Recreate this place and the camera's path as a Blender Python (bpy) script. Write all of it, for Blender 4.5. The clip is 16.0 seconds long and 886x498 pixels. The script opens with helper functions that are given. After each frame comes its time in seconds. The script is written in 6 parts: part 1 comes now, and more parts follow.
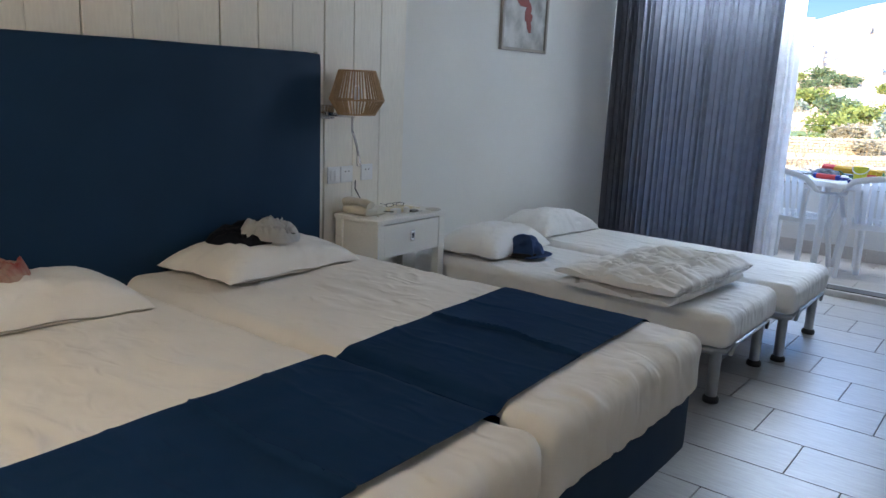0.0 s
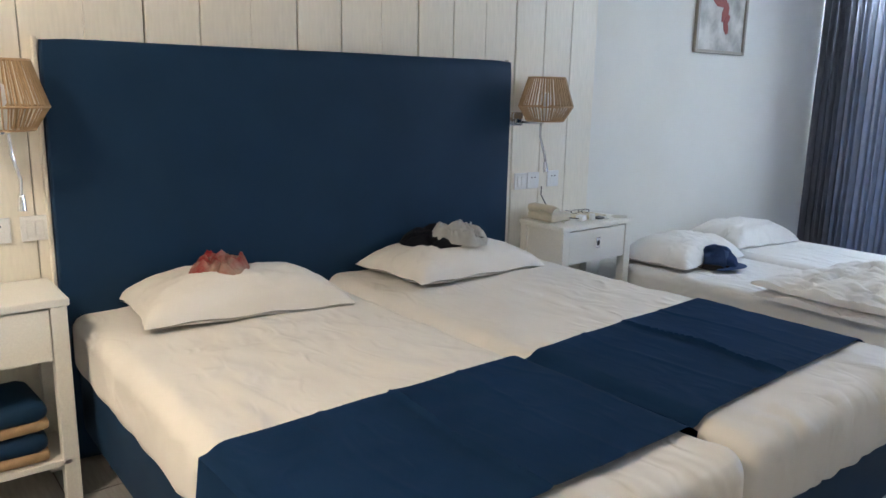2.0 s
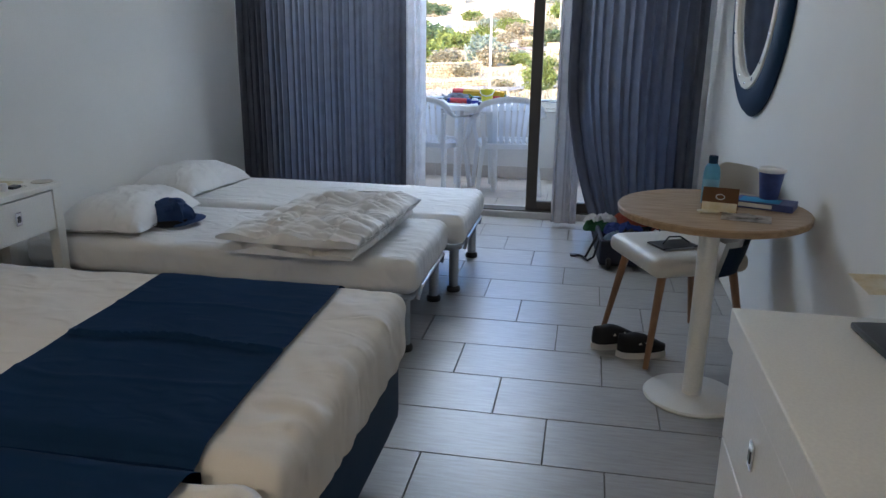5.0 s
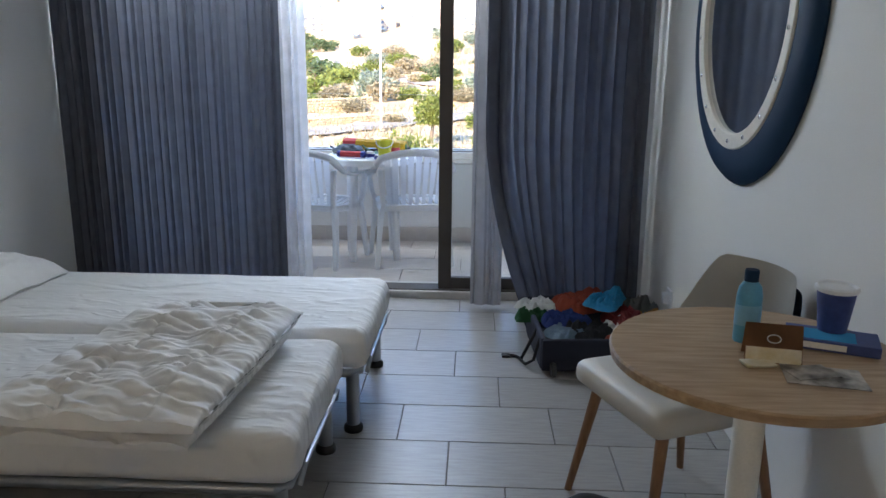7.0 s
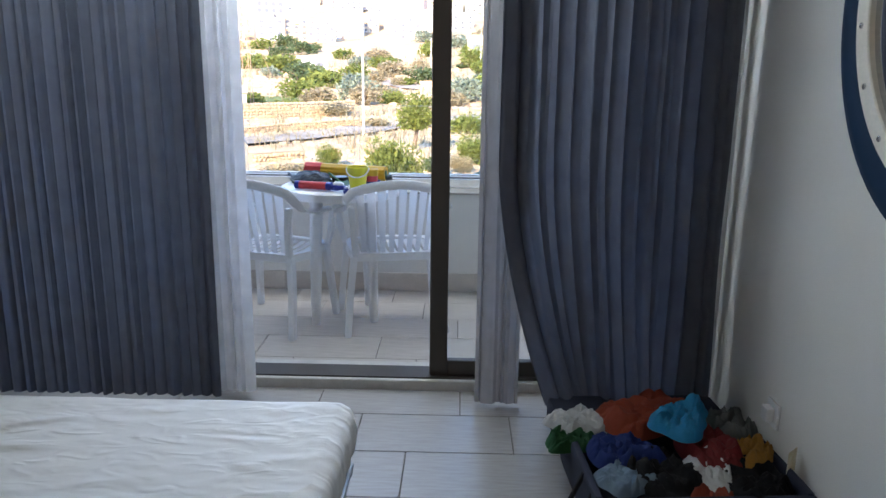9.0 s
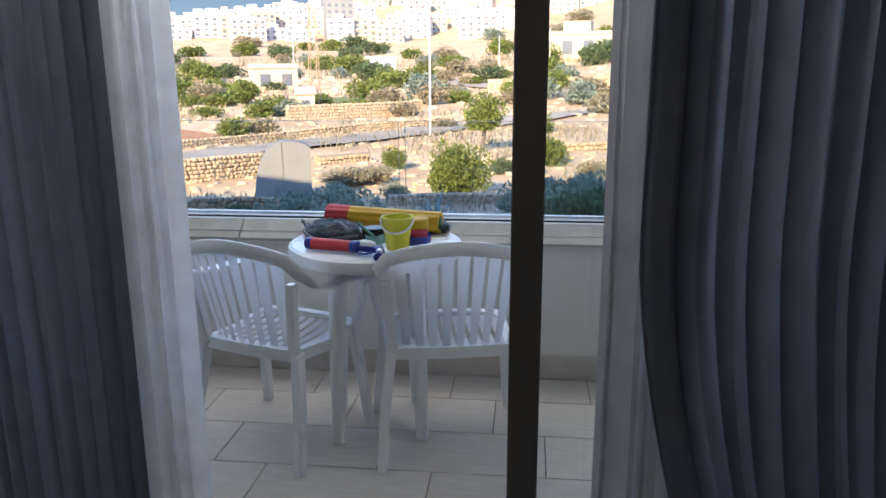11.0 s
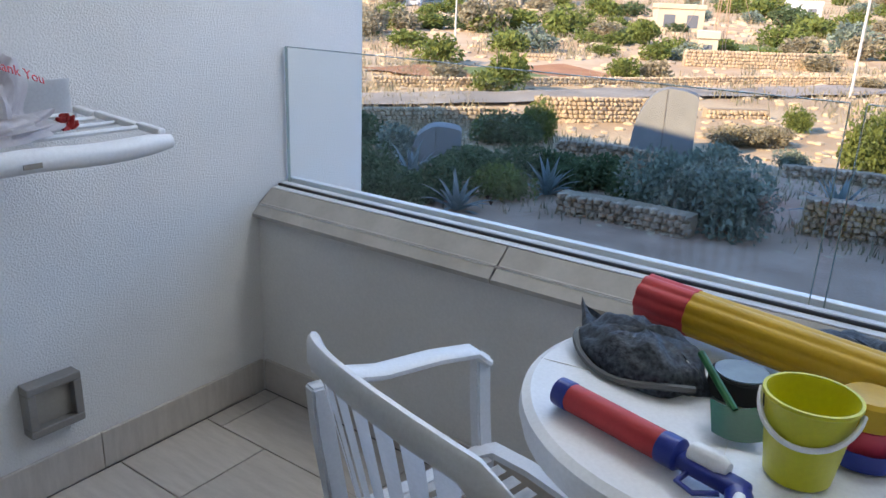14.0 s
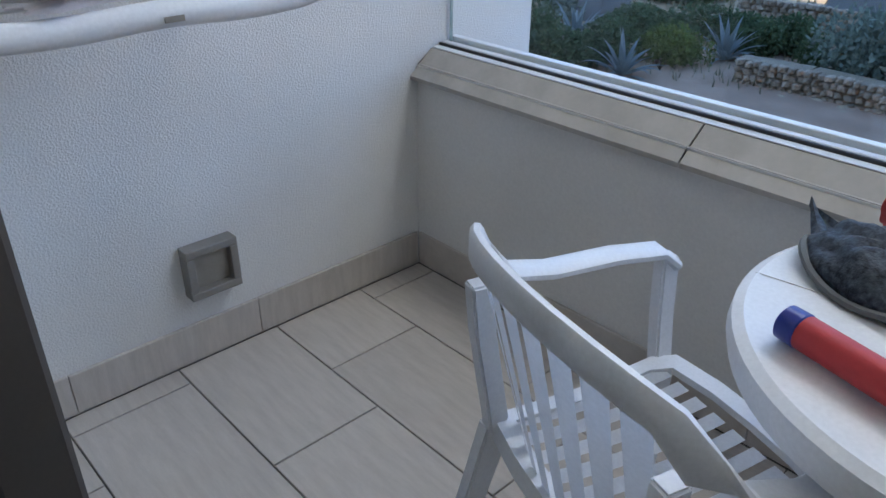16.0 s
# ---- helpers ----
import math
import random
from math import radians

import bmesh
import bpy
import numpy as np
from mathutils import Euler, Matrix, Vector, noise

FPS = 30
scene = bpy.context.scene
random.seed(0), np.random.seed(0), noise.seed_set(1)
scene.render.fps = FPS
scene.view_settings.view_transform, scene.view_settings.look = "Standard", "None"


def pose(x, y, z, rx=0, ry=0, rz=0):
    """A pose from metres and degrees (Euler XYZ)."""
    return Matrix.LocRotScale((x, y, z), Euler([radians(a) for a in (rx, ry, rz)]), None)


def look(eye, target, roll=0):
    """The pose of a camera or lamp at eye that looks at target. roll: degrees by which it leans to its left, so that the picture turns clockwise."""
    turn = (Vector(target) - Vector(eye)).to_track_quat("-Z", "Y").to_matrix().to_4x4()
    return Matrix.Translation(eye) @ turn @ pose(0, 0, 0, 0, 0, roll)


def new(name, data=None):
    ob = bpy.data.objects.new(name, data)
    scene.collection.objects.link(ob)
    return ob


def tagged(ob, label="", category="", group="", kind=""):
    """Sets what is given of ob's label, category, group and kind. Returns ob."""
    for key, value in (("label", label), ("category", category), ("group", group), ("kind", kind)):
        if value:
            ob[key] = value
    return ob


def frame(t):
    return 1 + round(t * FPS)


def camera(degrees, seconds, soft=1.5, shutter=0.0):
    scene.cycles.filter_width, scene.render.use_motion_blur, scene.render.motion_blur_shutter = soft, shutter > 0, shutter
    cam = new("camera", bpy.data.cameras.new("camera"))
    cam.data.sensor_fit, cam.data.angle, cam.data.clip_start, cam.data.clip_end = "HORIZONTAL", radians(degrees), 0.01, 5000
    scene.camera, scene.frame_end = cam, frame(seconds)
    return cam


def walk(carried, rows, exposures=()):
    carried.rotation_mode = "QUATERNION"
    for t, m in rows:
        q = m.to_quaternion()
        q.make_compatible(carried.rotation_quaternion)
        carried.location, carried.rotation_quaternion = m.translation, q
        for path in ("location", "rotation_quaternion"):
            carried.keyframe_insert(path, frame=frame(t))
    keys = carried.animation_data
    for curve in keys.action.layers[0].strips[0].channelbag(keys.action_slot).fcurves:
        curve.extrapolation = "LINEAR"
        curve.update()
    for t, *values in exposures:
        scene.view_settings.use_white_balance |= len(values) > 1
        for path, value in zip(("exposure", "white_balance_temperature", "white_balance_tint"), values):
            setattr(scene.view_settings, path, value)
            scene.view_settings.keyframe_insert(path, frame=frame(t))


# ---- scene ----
cam = camera(60.8, 16.0)
METRES, EYE, TILT, LEAN, TURN = 6.5, 1.382, 0.0, 0.0, 38.2
ROWS = [
    (0.0, 0.0, 0.0, 0.0, 0.52, -12.37, -2.35),
    (0.5, 0.0003, -0.0035, 0.0004, 6.67, -12.24, -2.37),
    (1.0, -0.0041, -0.0049, -0.0006, 10.66, -12.07, -1.55),
    (1.5, -0.0064, -0.0057, -0.0012, 13.03, -12.08, -1.14),
    (2.0, -0.0086, -0.0051, -0.0017, 13.62, -12.13, -1.16),
    (2.5, -0.0092, -0.0038, -0.002, 10.74, -13.24, -1.88),
    (3.0, -0.0134, 0.0023, -0.0045, 1.1, -16.06, -3.46),
    (3.5, -0.025, 0.0107, -0.0065, -11.63, -18.77, -3.58),
    (4.0, -0.0325, 0.0213, -0.0064, -22.44, -19.26, -1.12),
    (4.5, -0.022, 0.0439, -0.0054, -26.46, -17.94, -0.41),
    (5.0, -0.0021, 0.0739, -0.0031, -27.44, -16.36, -0.71),
    (7.5, 0.1033, 0.2696, 0.0012, -36.89, -13.69, -0.31),
    (8.0, 0.1285, 0.3108, -0.0012, -37.19, -13.62, -0.24),
    (8.5, 0.1614, 0.3519, -0.0001, -37.07, -13.52, -0.59),
    (11.0, 0.3133, 0.5676, 0.0017, -31.82, -13.67, 0.26),
    (11.5, 0.3477, 0.6134, 0.0003, -28.19, -13.5, 0.74),
    (12.0, 0.3714, 0.659, -0.0018, -25.44, -13.51, 0.6),
    (12.5, 0.3882, 0.7067, -0.001, -23.13, -13.68, 0.71),
    (13.0, 0.4089, 0.7494, -0.0022, -17.62, -14.72, 1.17),
    (13.5, 0.423, 0.7792, -0.0048, -10.79, -16.28, -0.07),
    (14.0, 0.4269, 0.8034, -0.0096, -2.76, -18.47, -2.3),
    (14.5, 0.4253, 0.8212, -0.0137, 4.8, -21.42, -2.08),
    (15.0, 0.4234, 0.8316, -0.0157, 10.41, -23.93, -0.59),
    (15.5, 0.4213, 0.8357, -0.0167, 11.83, -25.83, -0.16),
    (16.0, 0.4205, 0.835, -0.0175, 8.89, -28.96, -0.37),
]
# stops and white balance: dim room first, then the bright balcony
EXPOSURES = [(t, e, 6250 if t < 7 else 6750 if t < 10 else 7150, 10) for t, e in ((0.0, 3.35), (0.5, 3.55), (1.5, 3.95), (2.4, 4.05), (3.0, 3.5), (3.5, 3.25), (4.5, 3.12), (8.0, 3.1), (8.7, 3.0), (10.5, 2.4), (11.5, 2.35), (12.5, 2.25), (13.5, 2.1), (15.0, 2.1), (16.0, 2.15))]
walk(cam, [(t, pose(0, 0, EYE, TILT, LEAN, TURN) @ pose(METRES * x, METRES * y, METRES * z, 90 + pitch, roll, yaw)) for t, x, y, z, yaw, pitch, roll in ROWS], EXPOSURES)

# ---- light ----
SUN_EL, SUN_AZ = 27.0, 196.0  # the sun stands behind the hotel
world = bpy.data.worlds.new("sky")
scene.world = world
world.use_nodes = True
wn = world.node_tree
sky = wn.nodes.new("ShaderNodeTexSky")
sky.sky_type, sky.sun_disc = "NISHITA", False
sky.sun_elevation, sky.sun_rotation = radians(SUN_EL), radians(SUN_AZ)
sky.air_density, sky.dust_density, sky.ozone_density, sky.altitude = 0.9, 0.0, 6.0, 1200
wn.links.new(sky.outputs[0], wn.nodes["Background"].inputs[0])
wn.nodes["Background"].inputs[1].default_value = 0.15
sun = new("sun", bpy.data.lights.new("sun", "SUN"))
sun.data.energy, sun.data.angle, sun.data.color = 2.3, radians(0.5), (1.0, 0.82, 0.60)
sdir = Vector((math.sin(radians(SUN_AZ)) * math.cos(radians(SUN_EL)), math.cos(radians(SUN_AZ)) * math.cos(radians(SUN_EL)), math.sin(radians(SUN_EL))))
sun.matrix_world = look(sdir * 50, (0, 0, 0))


def sky_lamp(name, eye, target, width, height, watts, colour):
    """An added lamp for the open sky's light, in an opening's upper part."""
    a = new(name, bpy.data.lights.new(name, "AREA"))
    a.data.shape, a.data.size, a.data.size_y, a.data.energy, a.data.color = "RECTANGLE", width, height, watts, colour
    a.matrix_world = look(eye, target)


sky_lamp("balcony_skylight", (-1.5, 7.80, 2.30), (-1.5, 6.4, 0.4), 2.5, 0.5, 4.6, (0.84, 0.92, 1.0))
sky_lamp("door_skylight", (-1.5, 6.05, 2.16), (-1.3, 1.5, 0.9), 2.2, 0.20, 8.0, (0.74, 0.87, 1.0))

# ---- materials ----
def nodes_of(m):
    m.use_nodes = True
    return m.node_tree.nodes, m.node_tree.links, m.node_tree.nodes["Principled BSDF"]


def surface(name, col, rough=0.6, metal=0.0, col2=None, scale=6.0, amount=0.5, grain=120.0, bump=0.15, depth=0.002,
            stretch=(1, 1, 1), pieces=0.0, spec=0.5, sheen=0.0, islands=0.0, trans=0.0):
    """Two-scale surface: broad blotches between col and col2, fine grain in relief and gloss."""
    m = bpy.data.materials.new(name)
    N, L, B = nodes_of(m)
    tc = N.new("ShaderNodeTexCoord")
    mp = N.new("ShaderNodeMapping")
    mp.inputs["Scale"].default_value = stretch
    L.new(tc.outputs["Object"], mp.inputs[0])
    n1, n2 = N.new("ShaderNodeTexNoise"), N.new("ShaderNodeTexNoise")
    n1.inputs["Scale"].default_value, n1.inputs["Detail"].default_value = scale, 5
    n2.inputs["Scale"].default_value, n2.inputs["Detail"].default_value = grain, 3
    L.new(mp.outputs[0], n1.inputs["Vector"])
    L.new(mp.outputs[0], n2.inputs["Vector"])
    ramp = N.new("ShaderNodeMapRange")
    ramp.inputs[1].default_value, ramp.inputs[2].default_value = 0.35, 0.68
    ramp.inputs[3].default_value, ramp.inputs[4].default_value = 0.0, amount
    L.new(n1.outputs[0], ramp.inputs[0])
    mix = N.new("ShaderNodeMix")
    mix.data_type = "RGBA"
    c2 = col2 or tuple(0.75 * c for c in col)
    mix.inputs[6].default_value, mix.inputs[7].default_value = (*col, 1), (*c2, 1)
    L.new(ramp.outputs[0], mix.inputs[0])
    out = mix.outputs[2]
    hsv = N.new("ShaderNodeHueSaturation")
    mr = N.new("ShaderNodeMapRange")
    mr.inputs[3].default_value, mr.inputs[4].default_value = 0.9, 1.1
    L.new(n2.outputs[0], mr.inputs[0])
    val = mr.outputs[0]
    if pieces or islands:
        src = N.new("ShaderNodeObjectInfo").outputs["Random"] if pieces else N.new("ShaderNodeNewGeometry").outputs["Random Per Island"]
        r = N.new("ShaderNodeMapRange")
        k = pieces or islands
        r.inputs[3].default_value, r.inputs[4].default_value = 1 - k, 1 + k
        L.new(src, r.inputs[0])
        mu = N.new("ShaderNodeMath")
        mu.operation = "MULTIPLY"
        L.new(val, mu.inputs[0])
        L.new(r.outputs[0], mu.inputs[1])
        val = mu.outputs[0]
    L.new(val, hsv.inputs["Value"])
    L.new(out, hsv.inputs["Color"])
    L.new(hsv.outputs[0], B.inputs["Base Color"])
    rr = N.new("ShaderNodeMapRange")
    rr.inputs[3].default_value, rr.inputs[4].default_value = max(0.03, rough - 0.1), min(1, rough + 0.1)
    L.new(n1.outputs[0], rr.inputs[0])
    L.new(rr.outputs[0], B.inputs["Roughness"])
    B.inputs["Metallic"].default_value = metal
    B.inputs["Specular IOR Level"].default_value = spec
    if sheen:
        B.inputs["Sheen Weight"].default_value = sheen
    if trans:
        B.inputs["Transmission Weight"].default_value = trans
    if bump:
        b = N.new("ShaderNodeBump")
        b.inputs["Strength"].default_value, b.inputs["Distance"].default_value = bump, depth
        L.new(n2.outputs[0], b.inputs["Height"])
        L.new(b.outputs[0], B.inputs["Normal"])
    return m


def glass_mat(name, tint=(1, 1, 1), rough=0.0):
    m = bpy.data.materials.new(name)
    N, L, B = nodes_of(m)
    N.remove(B)
    t, g, f, x = N.new("ShaderNodeBsdfTransparent"), N.new("ShaderNodeBsdfGlossy"), N.new("ShaderNodeLayerWeight"), N.new("ShaderNodeMixShader")
    t.inputs[0].default_value = (*tint, 1)
    g.inputs["Roughness"].default_value = rough
    f.inputs[0].default_value = 0.5
    w = N.new("ShaderNodeMath")
    w.operation = "POWER"
    w.inputs[1].default_value = 4.0
    q = N.new("ShaderNodeMath")
    q.operation = "MULTIPLY_ADD"
    q.inputs[1].default_value, q.inputs[2].default_value = 0.7, 0.03
    L.new(f.outputs["Facing"], w.inputs[0])
    L.new(w.outputs[0], q.inputs[0])
    L.new(q.outputs[0], x.inputs[0])
    L.new(t.outputs[0], x.inputs[1])
    L.new(g.outputs[0], x.inputs[2])
    L.new(x.outputs[0], N["Material Output"].inputs[0])
    return m


def thin_cloth(name, col, through_part, weave=900.0):
    """Cloth that lets part of the light through."""
    m = bpy.data.materials.new(name)
    N, L, B = nodes_of(m)
    N.remove(B)
    d, t, x = N.new("ShaderNodeBsdfDiffuse"), N.new("ShaderNodeBsdfTranslucent"), N.new("ShaderNodeMixShader")
    n = N.new("ShaderNodeTexNoise")
    n.inputs["Scale"].default_value = 14
    tc = N.new("ShaderNodeTexCoord")
    L.new(tc.outputs["Object"], n.inputs["Vector"])
    h = N.new("ShaderNodeHueSaturation")
    r = N.new("ShaderNodeMapRange")
    r.inputs[3].default_value, r.inputs[4].default_value = 0.82, 1.18
    L.new(n.outputs[0], r.inputs[0])
    L.new(r.outputs[0], h.inputs["Value"])
    h.inputs["Color"].default_value = (*col, 1)
    L.new(h.outputs[0], d.inputs[0])
    L.new(h.outputs[0], t.inputs[0])
    x.inputs[0].default_value = through_part
    L.new(d.outputs[0], x.inputs[1])
    L.new(t.outputs[0], x.inputs[2])
    L.new(x.outputs[0], N["Material Output"].inputs[0])
    return m


def creased(name, col, col2, crease=4.0, depth=0.012, stretch=(1.0, 1.0, 1.0), grain=700.0, rough=0.85, spec=0.2):
    """Woven cloth with sharp wandering creases over a fine weave."""
    m = surface(name, col, rough, col2=col2, scale=3.5, amount=0.6, grain=grain, bump=0.25, depth=0.0007, spec=spec)
    N, L, B = nodes_of(m)
    weave = B.inputs["Normal"].links[0].from_node
    tc, mp = N.new("ShaderNodeTexCoord"), N.new("ShaderNodeMapping")
    mp.inputs["Scale"].default_value = stretch
    L.new(tc.outputs["Object"], mp.inputs[0])
    last = None
    for sc, dp in ((crease, depth), (crease * 2.7, depth * 0.35)):
        n = N.new("ShaderNodeTexNoise")
        n.noise_type = "RIDGED_MULTIFRACTAL"
        n.inputs["Scale"].default_value, n.inputs["Detail"].default_value = sc, 2.0
        n.inputs["Distortion"].default_value = 0.8
        L.new(mp.outputs[0], n.inputs["Vector"])
        b = N.new("ShaderNodeBump")
        b.inputs["Strength"].default_value, b.inputs["Distance"].default_value = 0.9, dp
        L.new(n.outputs[0], b.inputs["Height"])
        if last:
            L.new(last.outputs[0], b.inputs["Normal"])
        last = b
    L.new(last.outputs[0], weave.inputs["Normal"])
    return m


M_WALL = surface("wall_paint", (0.80, 0.79, 0.76), 0.75, col2=(0.74, 0.73, 0.70), scale=2.2, grain=260, bump=0.12, depth=0.001)
M_PANEL = surface("panel_paint", (0.82, 0.78, 0.70), 0.45, col2=(0.77, 0.73, 0.65), scale=4, grain=90, bump=0.08, depth=0.0008, stretch=(1, 1, 0.15))
M_GAP = surface("panel_gap", (0.24, 0.2, 0.15), 0.9)
M_CEIL = surface("ceiling_paint", (0.82, 0.81, 0.79), 0.85, grain=200)
M_TILE = surface("wood_look_tile", (0.37, 0.355, 0.34), 0.36, col2=(0.29, 0.275, 0.26), scale=9, amount=0.8, grain=60, bump=0.10, depth=0.0012, stretch=(1, 9, 1), pieces=0.06)
M_GROUT = surface("grout", (0.16, 0.145, 0.13), 0.9, grain=300)
M_BTILE = surface("balcony_tile", (0.56, 0.51, 0.465), 0.5, col2=(0.46, 0.415, 0.375), scale=7, amount=0.8, grain=60, bump=0.15, depth=0.0015, stretch=(1, 7, 1), pieces=0.05)
M_NAVY = surface("navy_upholstery", (0.009, 0.034, 0.08), 0.6, col2=(0.007, 0.026, 0.062), scale=3, grain=700, bump=0.2, depth=0.0008, spec=0.18)
M_RUNNER = creased("navy_cloth", (0.022, 0.068, 0.17), (0.015, 0.050, 0.125), 3.2, 0.014, (1.0, 2.2, 1.0), spec=0.12)
M_SHEET = creased("white_sheet", (0.80, 0.765, 0.72), (0.74, 0.70, 0.655), 3.2, 0.026, (1.0, 1.8, 1.0))
M_SHEET2 = creased("white_duvet", (0.82, 0.81, 0.80), (0.76, 0.75, 0.745), 4.0, 0.022, (1.0, 2.0, 1.0))
M_BLACK = surface("black_plastic", (0.015, 0.015, 0.017), 0.4, grain=300, bump=0.05)
M_STEEL = surface("grey_metal", (0.42, 0.44, 0.47), 0.38, metal=0.75, scale=12, grain=200, bump=0.08, depth=0.0005)
M_CHROME = surface("chrome", (0.75, 0.75, 0.77), 0.14, metal=1.0, bump=0.0)
M_PAINTW = surface("white_lacquer", (0.80, 0.785, 0.74), 0.4, col2=(0.76, 0.74, 0.69), scale=5, grain=140, bump=0.05, depth=0.0006)
M_OAK = surface("oak", (0.46, 0.315, 0.19), 0.42, col2=(0.31, 0.195, 0.105), scale=6, amount=0.9, grain=80, bump=0.15, depth=0.0006, stretch=(1.2, 12, 12))
M_LEGWOOD = surface("leg_wood", (0.27, 0.14, 0.07), 0.45, col2=(0.19, 0.09, 0.045), scale=12, amount=0.8, grain=120, stretch=(8, 8, 1))
M_CREAM = surface("cream_leather", (0.58, 0.54, 0.48), 0.5, col2=(0.52, 0.48, 0.42), scale=6, grain=400, bump=0.2, depth=0.0008)
M_CURTAIN = thin_cloth("blackout_curtain", (0.145, 0.152, 0.182), 0.45)
M_LINING = thin_cloth("curtain_lining", (0.42, 0.41, 0.42), 0.25)
M_SHEER = thin_cloth("sheer_curtain", (0.85, 0.85, 0.87), 0.42)
M_ALU = surface("bronze_aluminium", (0.065, 0.056, 0.05), 0.45, metal=0.2, grain=300, bump=0.03)
M_RAIL = surface("aluminium_rail", (0.80, 0.81, 0.83), 0.4, metal=0.05, grain=200, bump=0.05)
M_GLASS = glass_mat("window_glass", (0.97, 0.985, 0.98))
M_MIRROR = surface("mirror_glass", (0.62, 0.64, 0.66), 0.03, metal=1.0, bump=0.0, amount=0.0)
M_STUCCO = surface("balcony_stucco", (0.80, 0.79, 0.775), 0.85, col2=(0.70, 0.685, 0.66), scale=2.2, amount=0.7, grain=190, bump=0.6, depth=0.005)
M_PARAPET = surface("parapet_render", (0.74, 0.725, 0.70), 0.85, col2=(0.66, 0.645, 0.615), scale=3, grain=140, bump=0.2, depth=0.002)
M_COPING = surface("stone_coping", (0.46, 0.435, 0.40), 0.6, col2=(0.36, 0.335, 0.30), scale=11, amount=0.8, grain=70, bump=0.25, depth=0.0015)
M_MARBLE = surface("marble_sill", (0.66, 0.64, 0.61), 0.3, col2=(0.45, 0.43, 0.41), scale=8, amount=0.7, bump=0.03)
M_RESIN = surface("white_resin", (0.80, 0.81, 0.83), 0.36, col2=(0.74, 0.75, 0.77), scale=8, grain=160, bump=0.05, depth=0.0005)
M_JUTE = surface("jute_cord", (0.44, 0.30, 0.17), 0.85, col2=(0.32, 0.21, 0.115), scale=40, grain=500, bump=0.4, depth=0.001)


def plain(name, col, rough=0.5, **kw):
    return surface(name, col, rough, **kw)


# ---- helpers for meshes ----
def part(name, bm, mat, parent=None, label="", smooth=False):
    me = bpy.data.meshes.new(name)
    bm.to_mesh(me)
    bm.free()
    me.materials.append(mat)
    if smooth:
        me.polygons.foreach_set("use_smooth", [True] * len(me.polygons))
        me.set_sharp_from_angle(angle=radians(42))
    ob = new(name, me)
    if parent:
        ob.parent = parent
    if label:
        tagged(ob, label)
    return ob


def structure(name, bm, mat, label, category, smooth=False):
    return tagged(part(name, bm, mat, None, "", smooth), label, category, kind="structure")


def thing(name, label, category, at=None, group=""):
    e = new(name)
    e.empty_display_size = 0.1
    if at is not None:
        e.matrix_world = at
    return tagged(e, label, category, group)


def box(x0, y0, z0, x1, y1, z1, bevel=0.0, seg=2, bm=None):
    bm = bm or bmesh.new()
    r = bmesh.ops.create_cube(bm, size=1.0, matrix=Matrix.Translation(((x0 + x1) / 2, (y0 + y1) / 2, (z0 + z1) / 2)) @ Matrix.Diagonal((x1 - x0, y1 - y0, z1 - z0, 1)))
    if bevel:
        es = list({e for v in r["verts"] for e in v.link_edges})
        bmesh.ops.bevel(bm, geom=es, offset=bevel, segments=seg, affect="EDGES", profile=0.5)
    return bm


def lathe(profile, seg=32, bm=None, m=None, cap=True):
    """A body turned round z from (radius, height) pairs."""
    bm = bm or bmesh.new()
    m = m or Matrix()
    rings = []
    for r, z in profile:
        rings.append([bm.verts.new(m @ Vector((r * math.cos(2 * math.pi * i / seg), r * math.sin(2 * math.pi * i / seg), z))) for i in range(seg)])
    for a, b in zip(rings, rings[1:]):
        for i in range(seg):
            bm.faces.new((a[i], a[(i + 1) % seg], b[(i + 1) % seg], b[i]))
    if cap:
        bm.faces.new(list(reversed(rings[0])))
        bm.faces.new(rings[-1])
    bmesh.ops.recalc_face_normals(bm, faces=bm.faces)
    return bm


def tube(points, r, seg=8, bm=None, closed=False):
    """A round bar along points; r one radius or one for each point."""
    bm = bm or bmesh.new()
    ps = [Vector(p) for p in points]
    n = len(ps)
    rs = r if isinstance(r, (list, tuple)) else [r] * n
    rings = []
    up = None
    for i, p in enumerate(ps):
        a = ps[(i - 1) % n] if closed or i > 0 else p
        b = ps[(i + 1) % n] if closed or i < n - 1 else p
        t = (b - a).normalized()
        if up is None:
            up = t.orthogonal().normalized()
        up = (up - t * up.dot(t)).normalized()
        s = t.cross(up)
        rings.append([bm.verts.new(p + rs[i] * (math.cos(2 * math.pi * k / seg) * up + math.sin(2 * math.pi * k / seg) * s)) for k in range(seg)])
    pairs = list(zip(rings, rings[1:])) + ([(rings[-1], rings[0])] if closed else [])
    for a, b in pairs:
        for k in range(seg):
            bm.faces.new((a[k], a[(k + 1) % seg], b[(k + 1) % seg], b[k]))
    if not closed:
        bm.faces.new(list(reversed(rings[0])))
        bm.faces.new(rings[-1])
    return bm


def sheet(fn, nu, nv, thick=0.0, bm=None):
    """A cloth or shell: fn(u, v) for u, v in 0..1, with a real thickness."""
    bm = bm or bmesh.new()
    g = [[bm.verts.new(fn(i / nu, j / nv)) for j in range(nv + 1)] for i in range(nu + 1)]
    fs = [bm.faces.new((g[i][j], g[i + 1][j], g[i + 1][j + 1], g[i][j + 1])) for i in range(nu) for j in range(nv)]
    if thick:
        bmesh.ops.solidify(bm, geom=fs, thickness=thick)
        bmesh.ops.recalc_face_normals(bm, faces=bm.faces)
    return bm


